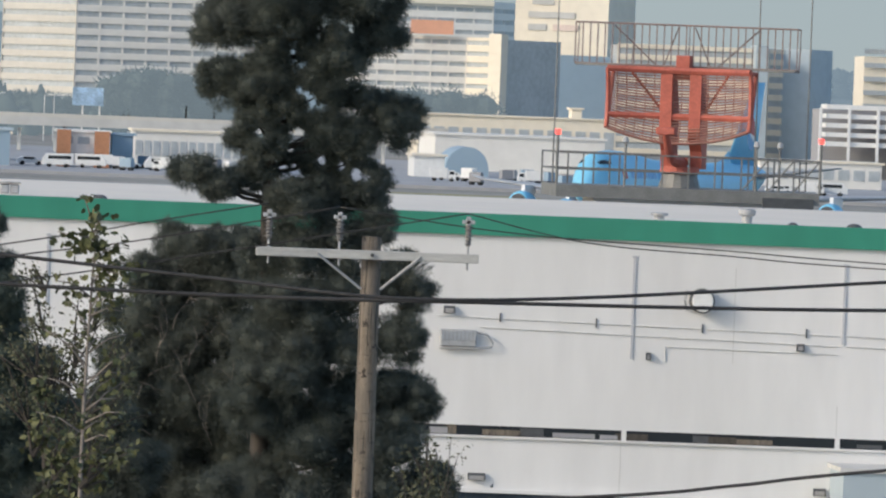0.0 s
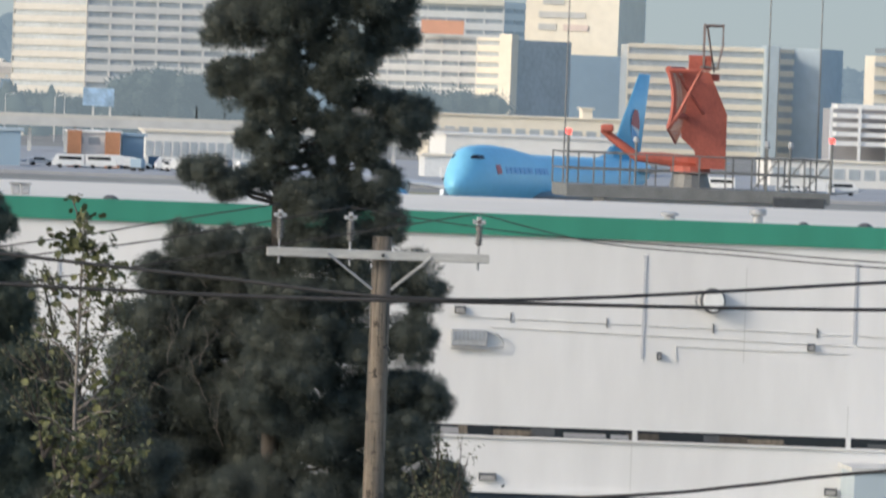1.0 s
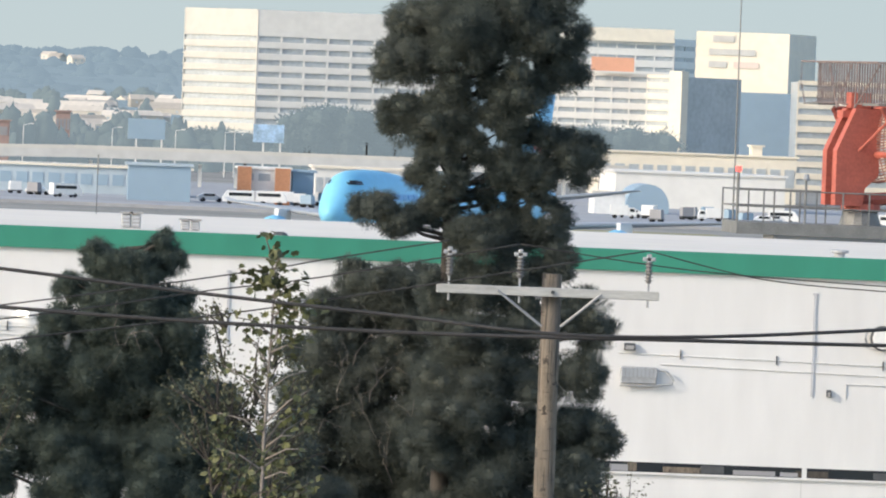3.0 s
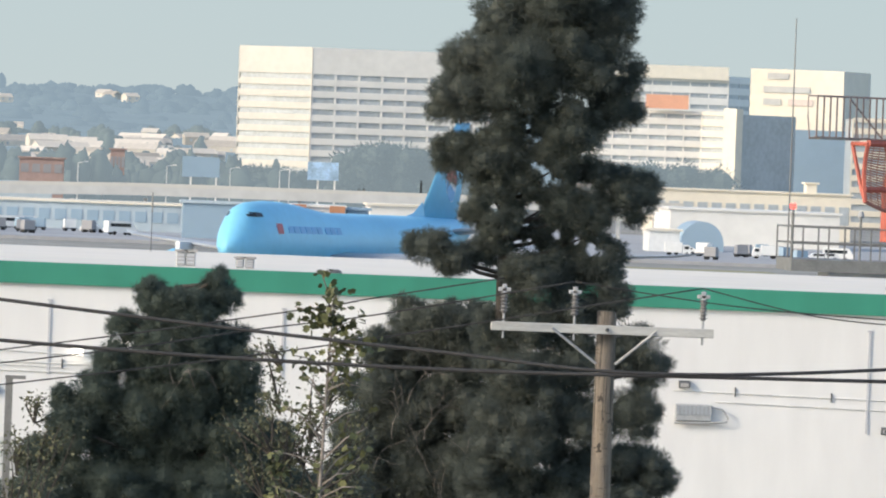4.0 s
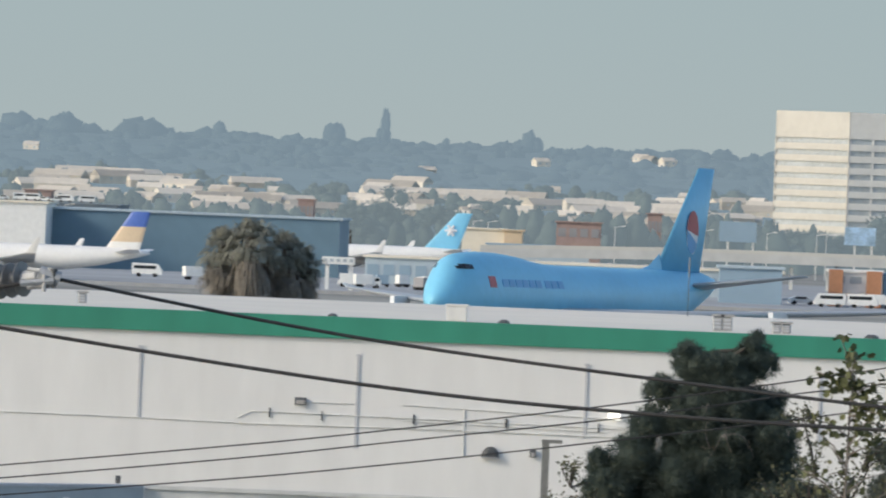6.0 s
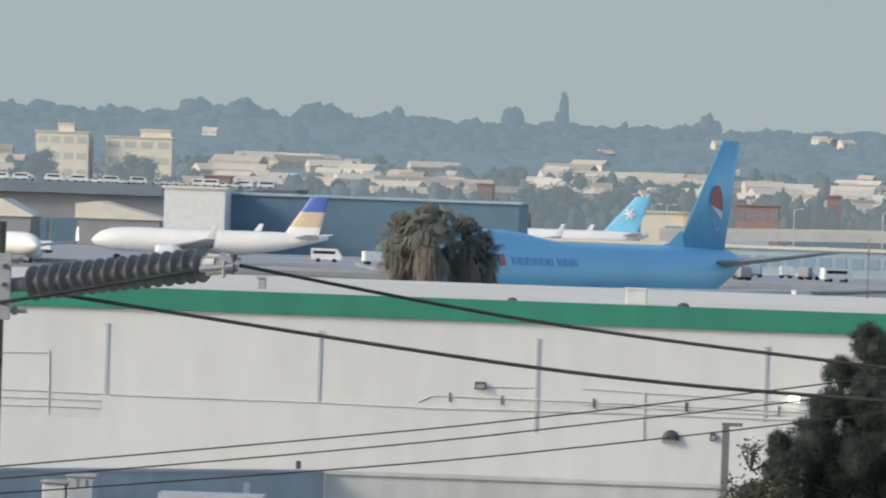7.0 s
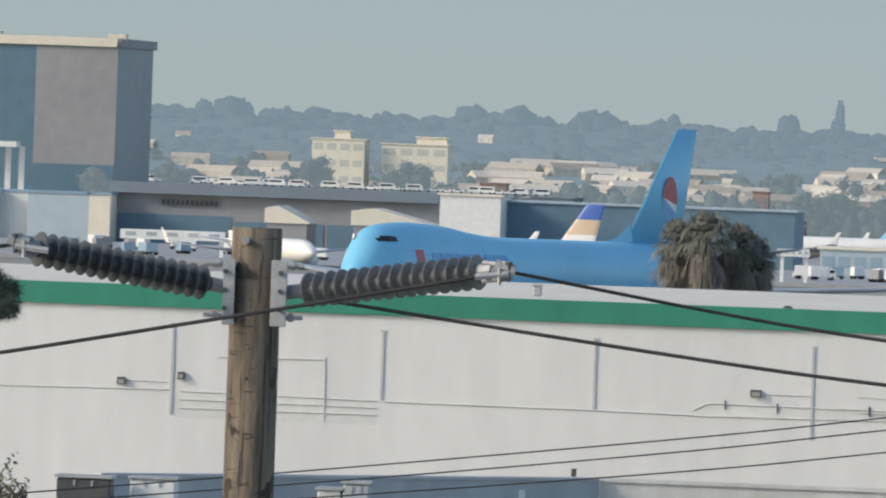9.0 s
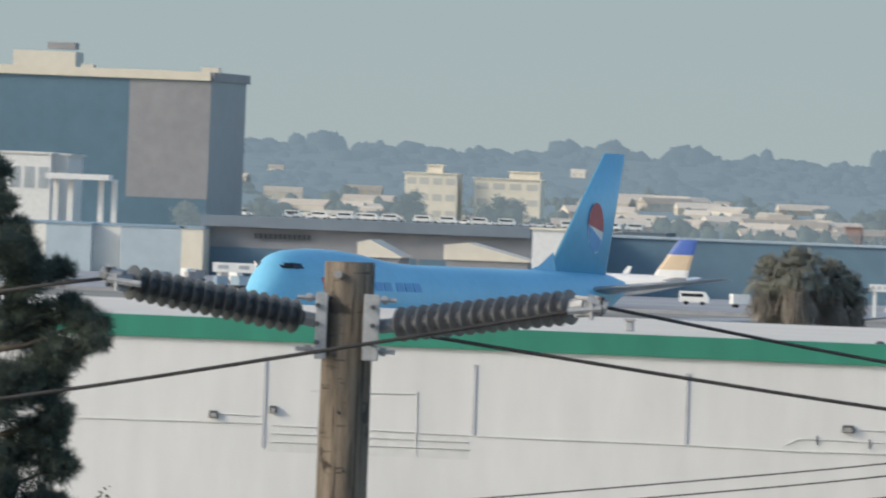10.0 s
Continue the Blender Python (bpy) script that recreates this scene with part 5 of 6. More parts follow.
for k in range(46):
    a = -6.6 + k * 0.075 + vr.uniform(-0.035, 0.035)
    copy_thing(VAN if vr.random() < 0.55 else CAR, pose(px(a, DECK_D + 3), DECK_D + 2.5 + vr.uniform(0, 20), DECK_EL, 0, 0, vr.uniform(-8, 8) + 180 * (k % 2)))
for x, y in ((60, 1704), (75, 1712), (140, 1700), (165, 1698)):
    copy_thing(TRUCK, pose(px(az_4_5(x), y), y, 0.12, 0, 0, vr.uniform(-20, 20)))
copy_thing(YTRUCK, pose(px(-0.835, 1730), 1730, 0.12, 0, 0, 10))
for k in range(20):
    a = vr.uniform(0.4, 2.0) if k < 9 else vr.uniform(3.0, 5.6)
    copy_thing(vr.choice((VAN, CAR, CAR, TRUCK)), pose(px(a, 1665), 1690 + vr.uniform(0, 45), 0.12, 0, 0, vr.uniform(-12, 12) + 180 * (k % 2)))
for k in range(16):
    a = vr.uniform(-3.0, 0.2)
    copy_thing(vr.choice((VAN, CAR, TRUCK)), pose(px(a, 1665), 1690 + vr.uniform(0, 60), 0.12, 0, 0, vr.uniform(-25, 25)))


def cargo_cart(m, paint, label):
    c = empty("cargo_cart", m, label=label, category="cart", group="carts on the apron")
    part("container", loft(bmesh.new(), [[(x, y, z) for y, z in ((-0.75, 0.6), (0.75, 0.6), (0.75, 1.7), (0.45, 2.1), (-0.75, 2.1))] for x in (-1.0, 1.0)]), paint, c)
    part("bed", boxes(((-1.15, -0.8, 0.42), (1.15, 0.8, 0.58))), "dark_metal", c)
    for x in (-0.75, 0.75):
        part("axle", tubes(([(x, -0.8, 0.25), (x, 0.8, 0.25)], 0.24), n=10), "tyre", c)
    return c


CARTS = [cargo_cart(pose(px(a, 1690), 1690, 0.12), p, f"{w} cargo container on a low cart") for a, p, w in ((-0.9, "vehicle_white", "white"), (-0.7, "slate", "slate blue"), (-0.5, "grey_clad", "grey"))]
for k in range(70):
    c = (-1.15, -0.55, 1.55, -4.9, -5.6, 3.5)[k % 6]
    a, d = vr.gauss(c, 0.22), vr.uniform(1660, 1780) if c > -4 else vr.uniform(1680, 1900)
    copy_thing(vr.choice(CARTS), pose(px(a, d), d, 0.12, 0, 0, vr.uniform(-40, 40)))


def build_jet_bridge(a0, a1, d, el0, el1):
    b = empty("jet_bridge", label="white passenger boarding bridge on legs", category="boarding bridge")
    band(b, a0, a1, d, d, zof(el0, d), zof(el1, d), "vehicle_white", name="tunnel", proud=2)
    for a in (a0 + 0.02, a1 - 0.03):
        band(b, a, a + 0.02, d, d, -0.4, zof(el0, d), "vehicle_white", name="leg", proud=1)
    for k in range(5):
        a = a0 + (a1 - a0) * (k + 0.2) / 5
        band(b, a, a + (a1 - a0) * 0.1, d - 2, d - 2, zof(el0 + (el1 - el0) * 0.35, d), zof(el0 + (el1 - el0) * 0.75, d), "window_band", name="window", proud=0.1)


build_jet_bridge(-1.841, -1.657, 1640, -0.341, -0.299)
build_jet_bridge(-5.536, -4.948, 1700, -0.377, -0.323)


# ---- woods, houses and hills beyond ----
def build_hills():
    rows = [(3250, -0.235, 0), (3400, -0.1, 0), (3650, 0.02, 0), (3800, 0.10, 0.01), (4000, 0.18, 0.015), (4200, 0.25, 0.02), (4400, 0.31, 0.02), (4560, 0.335, 0.025), (4700, 0.30, 0)]
    bm, grid = bmesh.new(), []
    for d, el, rough in rows:
        line = []
        for k in range(241):
            az = -12 + 24 * k / 240
            fall = max(0.0, az - 0.7) * 0.045
            e = (el * max(0.3, 1 - fall * 2.2) if el > 0 else el) + rough * (noise.noise(Vector((az * 1.3, d * 0.01, 0))) + 0.6 * noise.noise(Vector((az * 6, d * 0.02, 3))))
            line.append(bm.verts.new((px(az, d), d, zof(e, d))))
        grid.append(line)
    for a, b in zip(grid, grid[1:]):
        for k in range(240):
            bm.faces.new((a[k], a[k + 1], b[k + 1], b[k]))
    tagged(part("backdrop", bm, "far_wood", smooth=True), "wooded hills beyond the airport, haze put into their glow", "hills", kind="structure")


build_hills()


def hill_z(az, d):
    rows = [(3250, -0.235), (3400, -0.1), (3650, 0.02), (3800, 0.10), (4000, 0.18), (4200, 0.25), (4400, 0.31), (4560, 0.335)]
    for (d0, e0), (d1, e1) in zip(rows, rows[1:]):
        if d0 <= d <= d1:
            e = e0 + (e1 - e0) * (d - d0) / (d1 - d0)
            fall = max(0.0, az - 0.7) * 0.045
            return max(0.0, zof(e * max(0.3, 1 - fall * 2.2) if e > 0 else e, d))
    return 0.0


def build_woods(name, label, places, material, seed, kind="stuff"):
    """Many rough tree crowns (x, y, z, width, height) in one mesh."""
    rng = np.random.default_rng(seed)
    base = [(math.sin(t) * math.cos(a), math.sin(t) * math.sin(a), math.cos(t)) for t in (0.3, 0.85, 1.4, 2.0, 2.7) for a in (i * math.pi / 3.5 for i in range(7))]
    base = np.array(base)
    quads = [(7 * i + q, 7 * i + (q + 1) % 7, 7 * i + 7 + (q + 1) % 7, 7 * i + 7 + q) for i in range(4) for q in range(7)]
    verts, faces = [], []
    for x, y, z, w, h in places:
        for _ in range(4):
            o = rng.normal(size=3) * [0.3 * w, 0.2 * w, 0.16 * h]
            sc = rng.uniform(0.35, 0.62)
            v = base * (1 + rng.normal(size=(35, 1)) * 0.14) * [w * sc, w * sc, h * sc] + o + [x, y, z + h * 0.45]
            k = len(verts)
            verts.extend(v.tolist())
            faces.extend([tuple(k + q for q in f) for f in quads])
            faces.append(tuple(k + q for q in range(6, -1, -1)))
            faces.append(tuple(k + 28 + q for q in range(7)))
    me = bpy.data.meshes.new(name)
    me.from_pydata(verts, [], faces)
    me.materials.append(M[material])
    for p in me.polygons:
        p.use_smooth = True
    return tagged(new(name, me), label, "trees", kind=kind)


wr = random.Random(9)
far = []
for k in range(1300):
    az, d = wr.uniform(-11, 8), wr.uniform(3720, 4560)
    w = wr.uniform(4, 12)
    far.append((px(az, d), d, hill_z(az, d) - 3, w, wr.uniform(3.5, 6.5)))
for k in range(150):
    az = -10 + k * 0.12 + wr.uniform(-0.05, 0.05)
    tall = wr.random() < 0.15
    far.append((px(az, 4540), 4540, hill_z(az, 4540) - 3, wr.uniform(6, 14), wr.uniform(5, 7) + (4 if tall else 0)))
for az, w, h in ((-1.52, 2.6, 15), (-1.515, 2.2, 17), (-1.525, 3.0, 11), (-3.35, 8, 10), (-2.88, 14, 11), (-1.83, 8, 10), (-4.67, 8, 10)):
    far.append((px(az, 4530), 4530, hill_z(az, 4530) - 3, w, h))
build_woods("woods", "tree canopy on the far hills, haze put into its blue-grey glow", far, "far_canopy", 1)
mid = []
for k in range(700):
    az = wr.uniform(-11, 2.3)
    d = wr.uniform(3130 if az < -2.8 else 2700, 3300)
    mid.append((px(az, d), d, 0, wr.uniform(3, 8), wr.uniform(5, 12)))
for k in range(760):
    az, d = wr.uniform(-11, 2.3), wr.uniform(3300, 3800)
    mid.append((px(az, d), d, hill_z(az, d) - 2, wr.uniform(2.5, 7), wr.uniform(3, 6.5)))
build_woods("woods", "grey-green trees with a haze glow, between the airport and the hills", mid, "mid_canopy", 2)


def distant_tree(az, d, el, width, label="round dark tree with a haze glow before the office tower"):
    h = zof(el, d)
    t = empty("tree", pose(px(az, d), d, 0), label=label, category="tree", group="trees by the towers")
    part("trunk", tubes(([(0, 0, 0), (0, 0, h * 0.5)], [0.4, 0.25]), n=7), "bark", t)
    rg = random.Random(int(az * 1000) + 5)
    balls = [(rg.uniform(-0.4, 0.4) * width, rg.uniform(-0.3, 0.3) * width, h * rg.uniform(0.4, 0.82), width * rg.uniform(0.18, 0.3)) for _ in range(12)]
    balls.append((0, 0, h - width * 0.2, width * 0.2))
    # mid_canopy gives the crown its painted haze, as emission
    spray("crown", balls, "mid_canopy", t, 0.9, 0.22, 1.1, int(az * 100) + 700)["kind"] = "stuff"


for az, d, el, w in ((0.784, 2900, -0.036, 11), (0.927, 2900, -0.044, 11), (1.054, 2900, -0.052, 9),
                     (1.384, 2750, 0.098, 14), (1.575, 2750, 0.127, 16), (1.734, 2750, 0.101, 14), (1.894, 2760, 0.060, 14),
                     (3.073, 2700, 0.050, 16), (3.232, 2700, 0.062, 17), (3.391, 2700, 0.052, 15), (2.914, 2700, 0.066, 15),
                     (-1.481, 3000, 0.120, 13), (-1.195, 2700, 0.031, 9), (-1.688, 2700, 0.041, 8), (-0.925, 2800, 0.056, 9),
                     (1.412, 2750, 0.107, 16), (-5.279, 2450, 0.084, 8), (-5.707, 2440, 0.035, 9), (-4.421, 3300, 0.141, 13), (-3.943, 3300, 0.133, 16)):
    distant_tree(az, d, el, w)


def build_house(m, w, dp, h):
    b = empty("house", m, label="pale stucco house on the far hillside", category="house", group="hillside houses")
    part("wall", boxes(((-w / 2, -dp / 2, -6), (w / 2, dp / 2, h))), "far_roof", b)
    part("roof", loft(bmesh.new(), [[(x, -dp / 2 - 0.15, h), (x, dp / 2 + 0.15, h), (x, 0, h + dp * 0.25)] for x in (-w / 2 - 0.15, w / 2 + 0.15)]), "far_roof", b)
    for k in (-0.25, 0.25):
        part("window", boxes(((w * k - 0.4, -dp / 2 - 0.06, h * 0.4), (w * k + 0.4, -dp / 2 - 0.01, h * 0.75))), "window_band", b)
    return b


HOUSES = [build_house(pose(px(az, d), d, hill_z(az, d)), w, dp, h) for az, d, w, dp, h in ((-1.3, 3560, 9, 7, 2.6), (-0.4, 3600, 6, 6, 2.2), (-2.2, 3520, 14, 8, 2.8), (-0.9, 3640, 19, 9, 2.4))]
for k in range(166):
    if k < 150:
        az, d = wr.uniform(-5.2, 1.0), wr.uniform(3380, 3790)
        if -4.6 < az < -3.6 and d > 3500:
            continue
    else:
        az, d = wr.uniform(-10, 1.2), wr.uniform(3830, 4400)
    copy_thing(wr.choice(HOUSES if d < 3800 else HOUSES[1:2]), pose(px(az, d), d, hill_z(az, d) + wr.uniform(-0.6, 0.4) + (0.3 if d > 3800 else 0), 0, 0, wr.uniform(-35, 35)))
for az0, az1, el, d in ((-3.53, -3.38, 0.012, 3200), (-0.53, -0.28, -0.045, 2690), (-0.02, 0.06, 0.02, 2760), (-1.99, -1.9, 0.02, 3190)):
    low_building("brick_block", "low brick-red block among the trees", az0, az1, el, d, "terracotta", 14, "terracotta", rows=2, cols=4, glass="grey_clad")


# ---- street lamps by the road ----
def street_lamp(m):
    b = empty("street_lamp", m, label="tall grey street lamp by the airport road", category="street lamp", group="road lamps")
    part("pole", tubes(([(0, 0, 0), (0, 0, 11)], [0.16, 0.1]), n=6), "pale", b)
    part("arm", tubes(([(0, 0, 11), (1.8, 0, 11.3)], 0.07), n=6), "pale", b)
    part("lantern", boxes(((1.5, -0.2, 11.2), (2.4, 0.2, 11.45))), "pale", b)
    return b


SL = street_lamp(pose(px(0.990, 2500), 2500, 0))
for a in (0.936, 0.657, -0.916, -0.2, 0.3, -1.0, -3.3, 4.9):
    copy_thing(SL, pose(px(a, 2500), 2500, 0))


# ---- fittings on the white building ----
def on_wall(az, el, out=0.0):
    p = spot(az, el, WALL_D)
    return Vector((p.x, WALL_D - out, p.z))


def conduit(points, r=0.03, name="wall_conduit", label="thin painted conduit along the white wall", material="pipe"):
    ob = part(name, tubes(([on_wall(a, e, 0.022) for a, e in points], r * 0.75), n=6), material, HANGAR)
    ob["label"] = label
    return ob


for pts in (((3.193, -1.218), (5.449, -1.246)), ((3.437, -1.275), (5.451, -1.306)), ((5.493, -1.244), (5.723, -1.251), (7.5, -1.25)), ((5.496, -1.304), (5.725, -1.308), (7.5, -1.31)),
            ((4.482, -1.345), (5.453, -1.351)), ((4.482, -1.345), (4.485, -1.428)),
            ((-4.023, -1.243), (-2.832, -1.247)), ((-2.832, -1.247), (-2.233, -1.256)), ((-6.696, -1.228), (-5.233, -1.219)),
            ((-4.960, -1.025), (-4.380, -1.020)), ((-4.365, -1.003), (-4.358, -1.363)), ((-5.175, -1.224), (-4.066, -1.241)), ((-5.174, -1.271), (-4.065, -1.279)), ((-5.172, -1.319), (-4.064, -1.320)),
            ((-2.282, -1.226), (-2.204, -1.185), (-1.152, -1.192), (0.019, -1.205)), ((-2.265, -1.257), (-1.150, -1.247), (0.021, -1.252)), ((-1.913, -1.123), (-1.633, -1.122)),
            ((-5.505, -1.172), (-5.260, -1.176)), ((-1.009, -1.117), (-1.008, -1.394)), ((-1.354, -1.206), (-0.208, -1.226)), ((-1.357, -1.117), (-0.147, -1.151)), ((-1.007, -1.123), (-1.003, -1.390)), ((-0.145, -1.192), (0.939, -1.220))):
    conduit(pts, 0.028 if len(pts) > 2 else 0.024)
for a, e in ((3.547, -1.216), (4.089, -1.227), (4.688, -1.235), (5.274, -1.240), (-2.102, -1.190), (-1.808, -1.198), (-1.286, -1.201), (-0.764, -1.200), (-0.772, -1.197), (-0.247, -1.202), (-1.291, -1.194)):
    p = on_wall(a, e)
    part("pipe_bracket", boxes(((p.x - 0.017, WALL_D - 0.05, p.z - 0.13), (p.x + 0.017, WALL_D - 0.003, p.z + 0.13))), "dark_metal", HANGAR)
# slightly greyer patches behind the pipe groups
p0, p1 = on_wall(-5.20, -1.375), on_wall(-4.06, -1.245)
part("grey_patch", boxes(((p0.x, WALL_D - 0.003, p0.z), (p1.x, WALL_D + 0.01, p1.z))), "patch", HANGAR, "slightly greyer patch")
p0, p1 = on_wall(-2.30, -1.262), on_wall(0.02, -1.185)
part("grey_patch", boxes(((p0.x, WALL_D - 0.003, p0.z), (p1.x, WALL_D + 0.01, p1.z))), "patch", HANGAR, "slightly greyer patch")
# thin seams
for a, e0, e1 in ((4.865, -0.89, -1.43), (4.254, -1.9, -2.2), (5.463, -1.65, -1.83)):
    x = px(a, WALL_D)
    part("seam_strip", boxes(((x - 0.014, WALL_D - 0.008, zof(e1, WALL_D)), (x + 0.014, WALL_D - 0.003, zof(e0, WALL_D)))), "off_white", HANGAR)


def wall_lamp(a, e, lit=False, w=0.32):
    p = on_wall(a, e)
    b = empty("wall_lamp", pose(p.x, WALL_D, p.z), label="lit bulkhead lamp on the white wall" if lit else "dark hooded bulkhead lamp on the white wall", category="lamp", group="wall lamps")
    part("backplate", boxes(((-w / 2, -0.05, -0.1), (w / 2, -0.004, 0.1)), bevel=0.01), "dark_metal", b)
    part("hood", loft(bmesh.new(), [[(x, -0.05, -0.1), (x, -0.05, 0.11), (x, -0.15, 0.05), (x, -0.17, -0.06)] for x in (-w / 2, w / 2)]), "dark_metal" if not lit else "lamp_white", b)
    part("lens", boxes(((-w / 2 + 0.04, -0.18, -0.08), (w / 2 - 0.04, -0.16, 0.04))), "porcelain" if not lit else "lamp_white", b)


wall_lamp(3.259, -1.183)
wall_lamp(-1.931, -1.120)
wall_lamp(-0.162, -1.133, True)
wall_lamp(3.448, -2.118, False, 0.5)
wall_lamp(5.382, -2.130, False, 0.36)
wall_lamp(-5.505, -1.178, False, 0.24)
wall_lamp(-5.169, -1.138, False, 0.2)
wall_lamp(4.389, -1.403, False, 0.14)
wall_lamp(5.242, -1.321, False, 0.22)
wall_lamp(-0.611, -1.363, False, 0.18)


def round_lamp(a, e):
    p = on_wall(a, e)
    b = empty("round_wall_lamp", pose(p.x, WALL_D, p.z), label="large round white-faced lamp on a bracket", category="lamp")
    part("housing", tubes(([(0, -0.02, 0), (0, -0.3, 0), (0, -0.42, 0)], [0.36, 0.36, 0.33]), n=24), "dark_metal", b)
    part("face", tubes(([(0, -0.42, 0), (0, -0.45, 0)], [0.31, 0.29]), n=24), "vehicle_white", b, "pale glass lamp face")
    part("yoke", tubes(([(-0.42, -0.05, -0.28), (-0.5, -0.3, 0), (-0.42, -0.05, 0.28)], 0.03), n=6), "galv", b)


round_lamp(4.678, -1.079)


def lamp_cage(a, e):
    p = on_wall(a, e)
    b = empty("vent_unit", pose(p.x, WALL_D, p.z), label="small louvred ventilation unit with a bent pipe", category="vent")
    part("casing", boxes(((-0.55, -0.2, -0.22), (0.5, -0.01, 0.27)), bevel=0.03), "galv", b)
    for k in range(9):
        x = -0.5 + k * 0.115
        part("louvre", boxes(((x, -0.22, -0.02), (x + 0.07, -0.201, 0.22))), "alu", b)
    part("pipe", tubes(([(0.5, -0.15, 0.2), (0.8, -0.15, 0.15), (0.98, -0.15, -0.08), (0.95, -0.15, -0.2), (0.4, -0.15, -0.26), (-0.55, -0.15, -0.28)], 0.03), n=6), "galv", b)


lamp_cage(3.319, -1.346)


def dome_lamp(a, e):
    p = on_wall(a, e)
    b = empty("dome_vent", pose(p.x, WALL_D, p.z), label="dark half-round vent hood on the white wall", category="vent")
    part("hood", loft(bmesh.new(), [[(0.26 * math.cos(q) * f, -o, -0.14 + 0.3 * math.sin(q) * f) for q in (math.pi * k / 8 for k in range(9))] for o, f in ((0.004, 1.0), (0.12, 0.92), (0.18, 0.6))]), "dark_metal", b)
    part("lip", boxes(((-0.27, -0.18, -0.18), (0.27, -0.004, -0.145))), "galv", b)


dome_lamp(-0.850, -1.362)

# long low window slot with things stored behind it
sl = empty("window_strip", label="long low window strip with stored goods behind it", category="window")
z0, z1 = zof(-1.888, WALL_D), zof(-1.832, WALL_D)
sr = random.Random(6)
part("recess", boxes(((px(2.9, WALL_D), WALL_D - 0.012, z0), (px(6.5, WALL_D), WALL_D - 0.004, z1))), "glass", sl, "dark glazing")
x = px(2.95, WALL_D)
while x < px(6.4, WALL_D):
    w = sr.uniform(0.25, 1.3)
    if sr.random() < 0.75:
        part("stored_goods", boxes(((x, WALL_D - 0.02 - sr.uniform(0, 0.01), z0 + 0.02), (x + w, WALL_D - 0.013, z0 + sr.uniform(0.12, 0.3)))), sr.choice(("grey_clad", "wood", "bark", "panel_brown", "dark_metal", "grey_clad", "seam", "pipe")), sl)
    x += w * sr.uniform(0.8, 1.3)
for a in (4.269, 5.471):
    part("mullion", boxes(((px(a, WALL_D) - 0.07, WALL_D - 0.05, z0 - 0.02), (px(a, WALL_D) + 0.07, WALL_D - 0.003, z1 + 0.02))), "white_wall", sl)
part("sill", boxes(((px(2.9, WALL_D), WALL_D - 0.1, z0 - 0.06), (px(6.5, WALL_D), WALL_D - 0.003, z0))), "white_wall", sl)
# deep blue that stands for the shade in the loading bays
M["bay_dark"] = mat("painted_bay_shade", (0.03, 0.05, 0.07), 0.9, scale=0.5, vary=0.2)
# loading bays below; the shade inside is a flat dark panel on the wall
lb = empty("loading_bays", label="dark loading bays under the white wall with white piers", category="loading bay")
zt = zof(-2.21, WALL_D)
part("shade_panel", boxes(((px(3.3, WALL_D), WALL_D - 0.02, 0.2), (px(5.35, WALL_D), WALL_D - 0.005, zt))), "bay_dark", lb, "flat deep blue panel for the bay's shade")
for a in (4.983,):
    part("pier", boxes(((px(a, WALL_D) - 0.22, WALL_D - 0.12, 0.1), (px(a, WALL_D) + 0.22, WALL_D - 0.022, zt))), "off_white", lb)
part("lintel", boxes(((px(3.3, WALL_D), WALL_D - 0.14, zt), (px(5.35, WALL_D), WALL_D - 0.003, zt + 0.1))), "white_wall", lb)
ax = empty("annex", label="pale blue-grey metal annex against the white wall", category="building")
part("wall", boxes(((px(5.44, WALL_D), WALL_D - 4, 0.1), (px(7.2, WALL_D), WALL_D - 0.01, zof(-2.02, WALL_D - 4)))), "pale_blue", ax)
part("roof_edge", boxes(((px(5.44, WALL_D) - 0.1, WALL_D - 4.1, zof(-2.02, WALL_D - 4)), (px(7.2, WALL_D) + 0.1, WALL_D - 0.01, zof(-2.02, WALL_D - 4) + 0.12))), "off_white", ax)


# ---- roof vents ----
def roof_vent(kind, a, d, w, h):
    z = ROOF_Z - 0.02
    b = empty("roof_vent", pose(px(a, d), d, z), label={"box": "grey louvred box ventilator on the white roof", "cap": "round metal mushroom ventilator on the white roof", "bump": "low dark dome vent on the green roof edge"}[kind], category="vent", group="roof vents")
    if kind == "box":
        part("casing", boxes(((-w / 2, -w / 2, 0), (w / 2, w / 2, h)), bevel=0.03), "galv", b)
        for k in range(3):
            part("louvre", boxes(((-w / 2 + 0.04, -w / 2 - 0.03, h * (0.2 + 0.25 * k)), (w / 2 - 0.04, -w / 2 + 0.01, h * (0.32 + 0.25 * k)))), "seam", b)
        part("lid", boxes(((-w / 2 - 0.05, -w / 2 - 0.05, h), (w / 2 + 0.05, w / 2 + 0.05, h + 0.06))), "porcelain", b)
    elif kind == "cap":
        part("neck", tubes(([(0, 0, 0), (0, 0, h * 0.6)], w * 0.3), n=14), "galv", b)
        part("cap", tubes(([(0, 0, h * 0.5), (0, 0, h * 0.62), (0, 0, h * 0.92), (0, 0, h)], [w * 0.42, w * 0.5, w * 0.5, w * 0.35]), n=16), "galv", b)
    else:
        part("dome", loft(bmesh.new(), [[(w / 2 * math.cos(q) * f, w / 2 * math.sin(q) * f, z_) for q in (2 * math.pi * k / 12 for k in range(12))] for z_, f in ((0, 1), (h * 0.5, 0.9), (h, 0.4))]), "dark_metal", b)


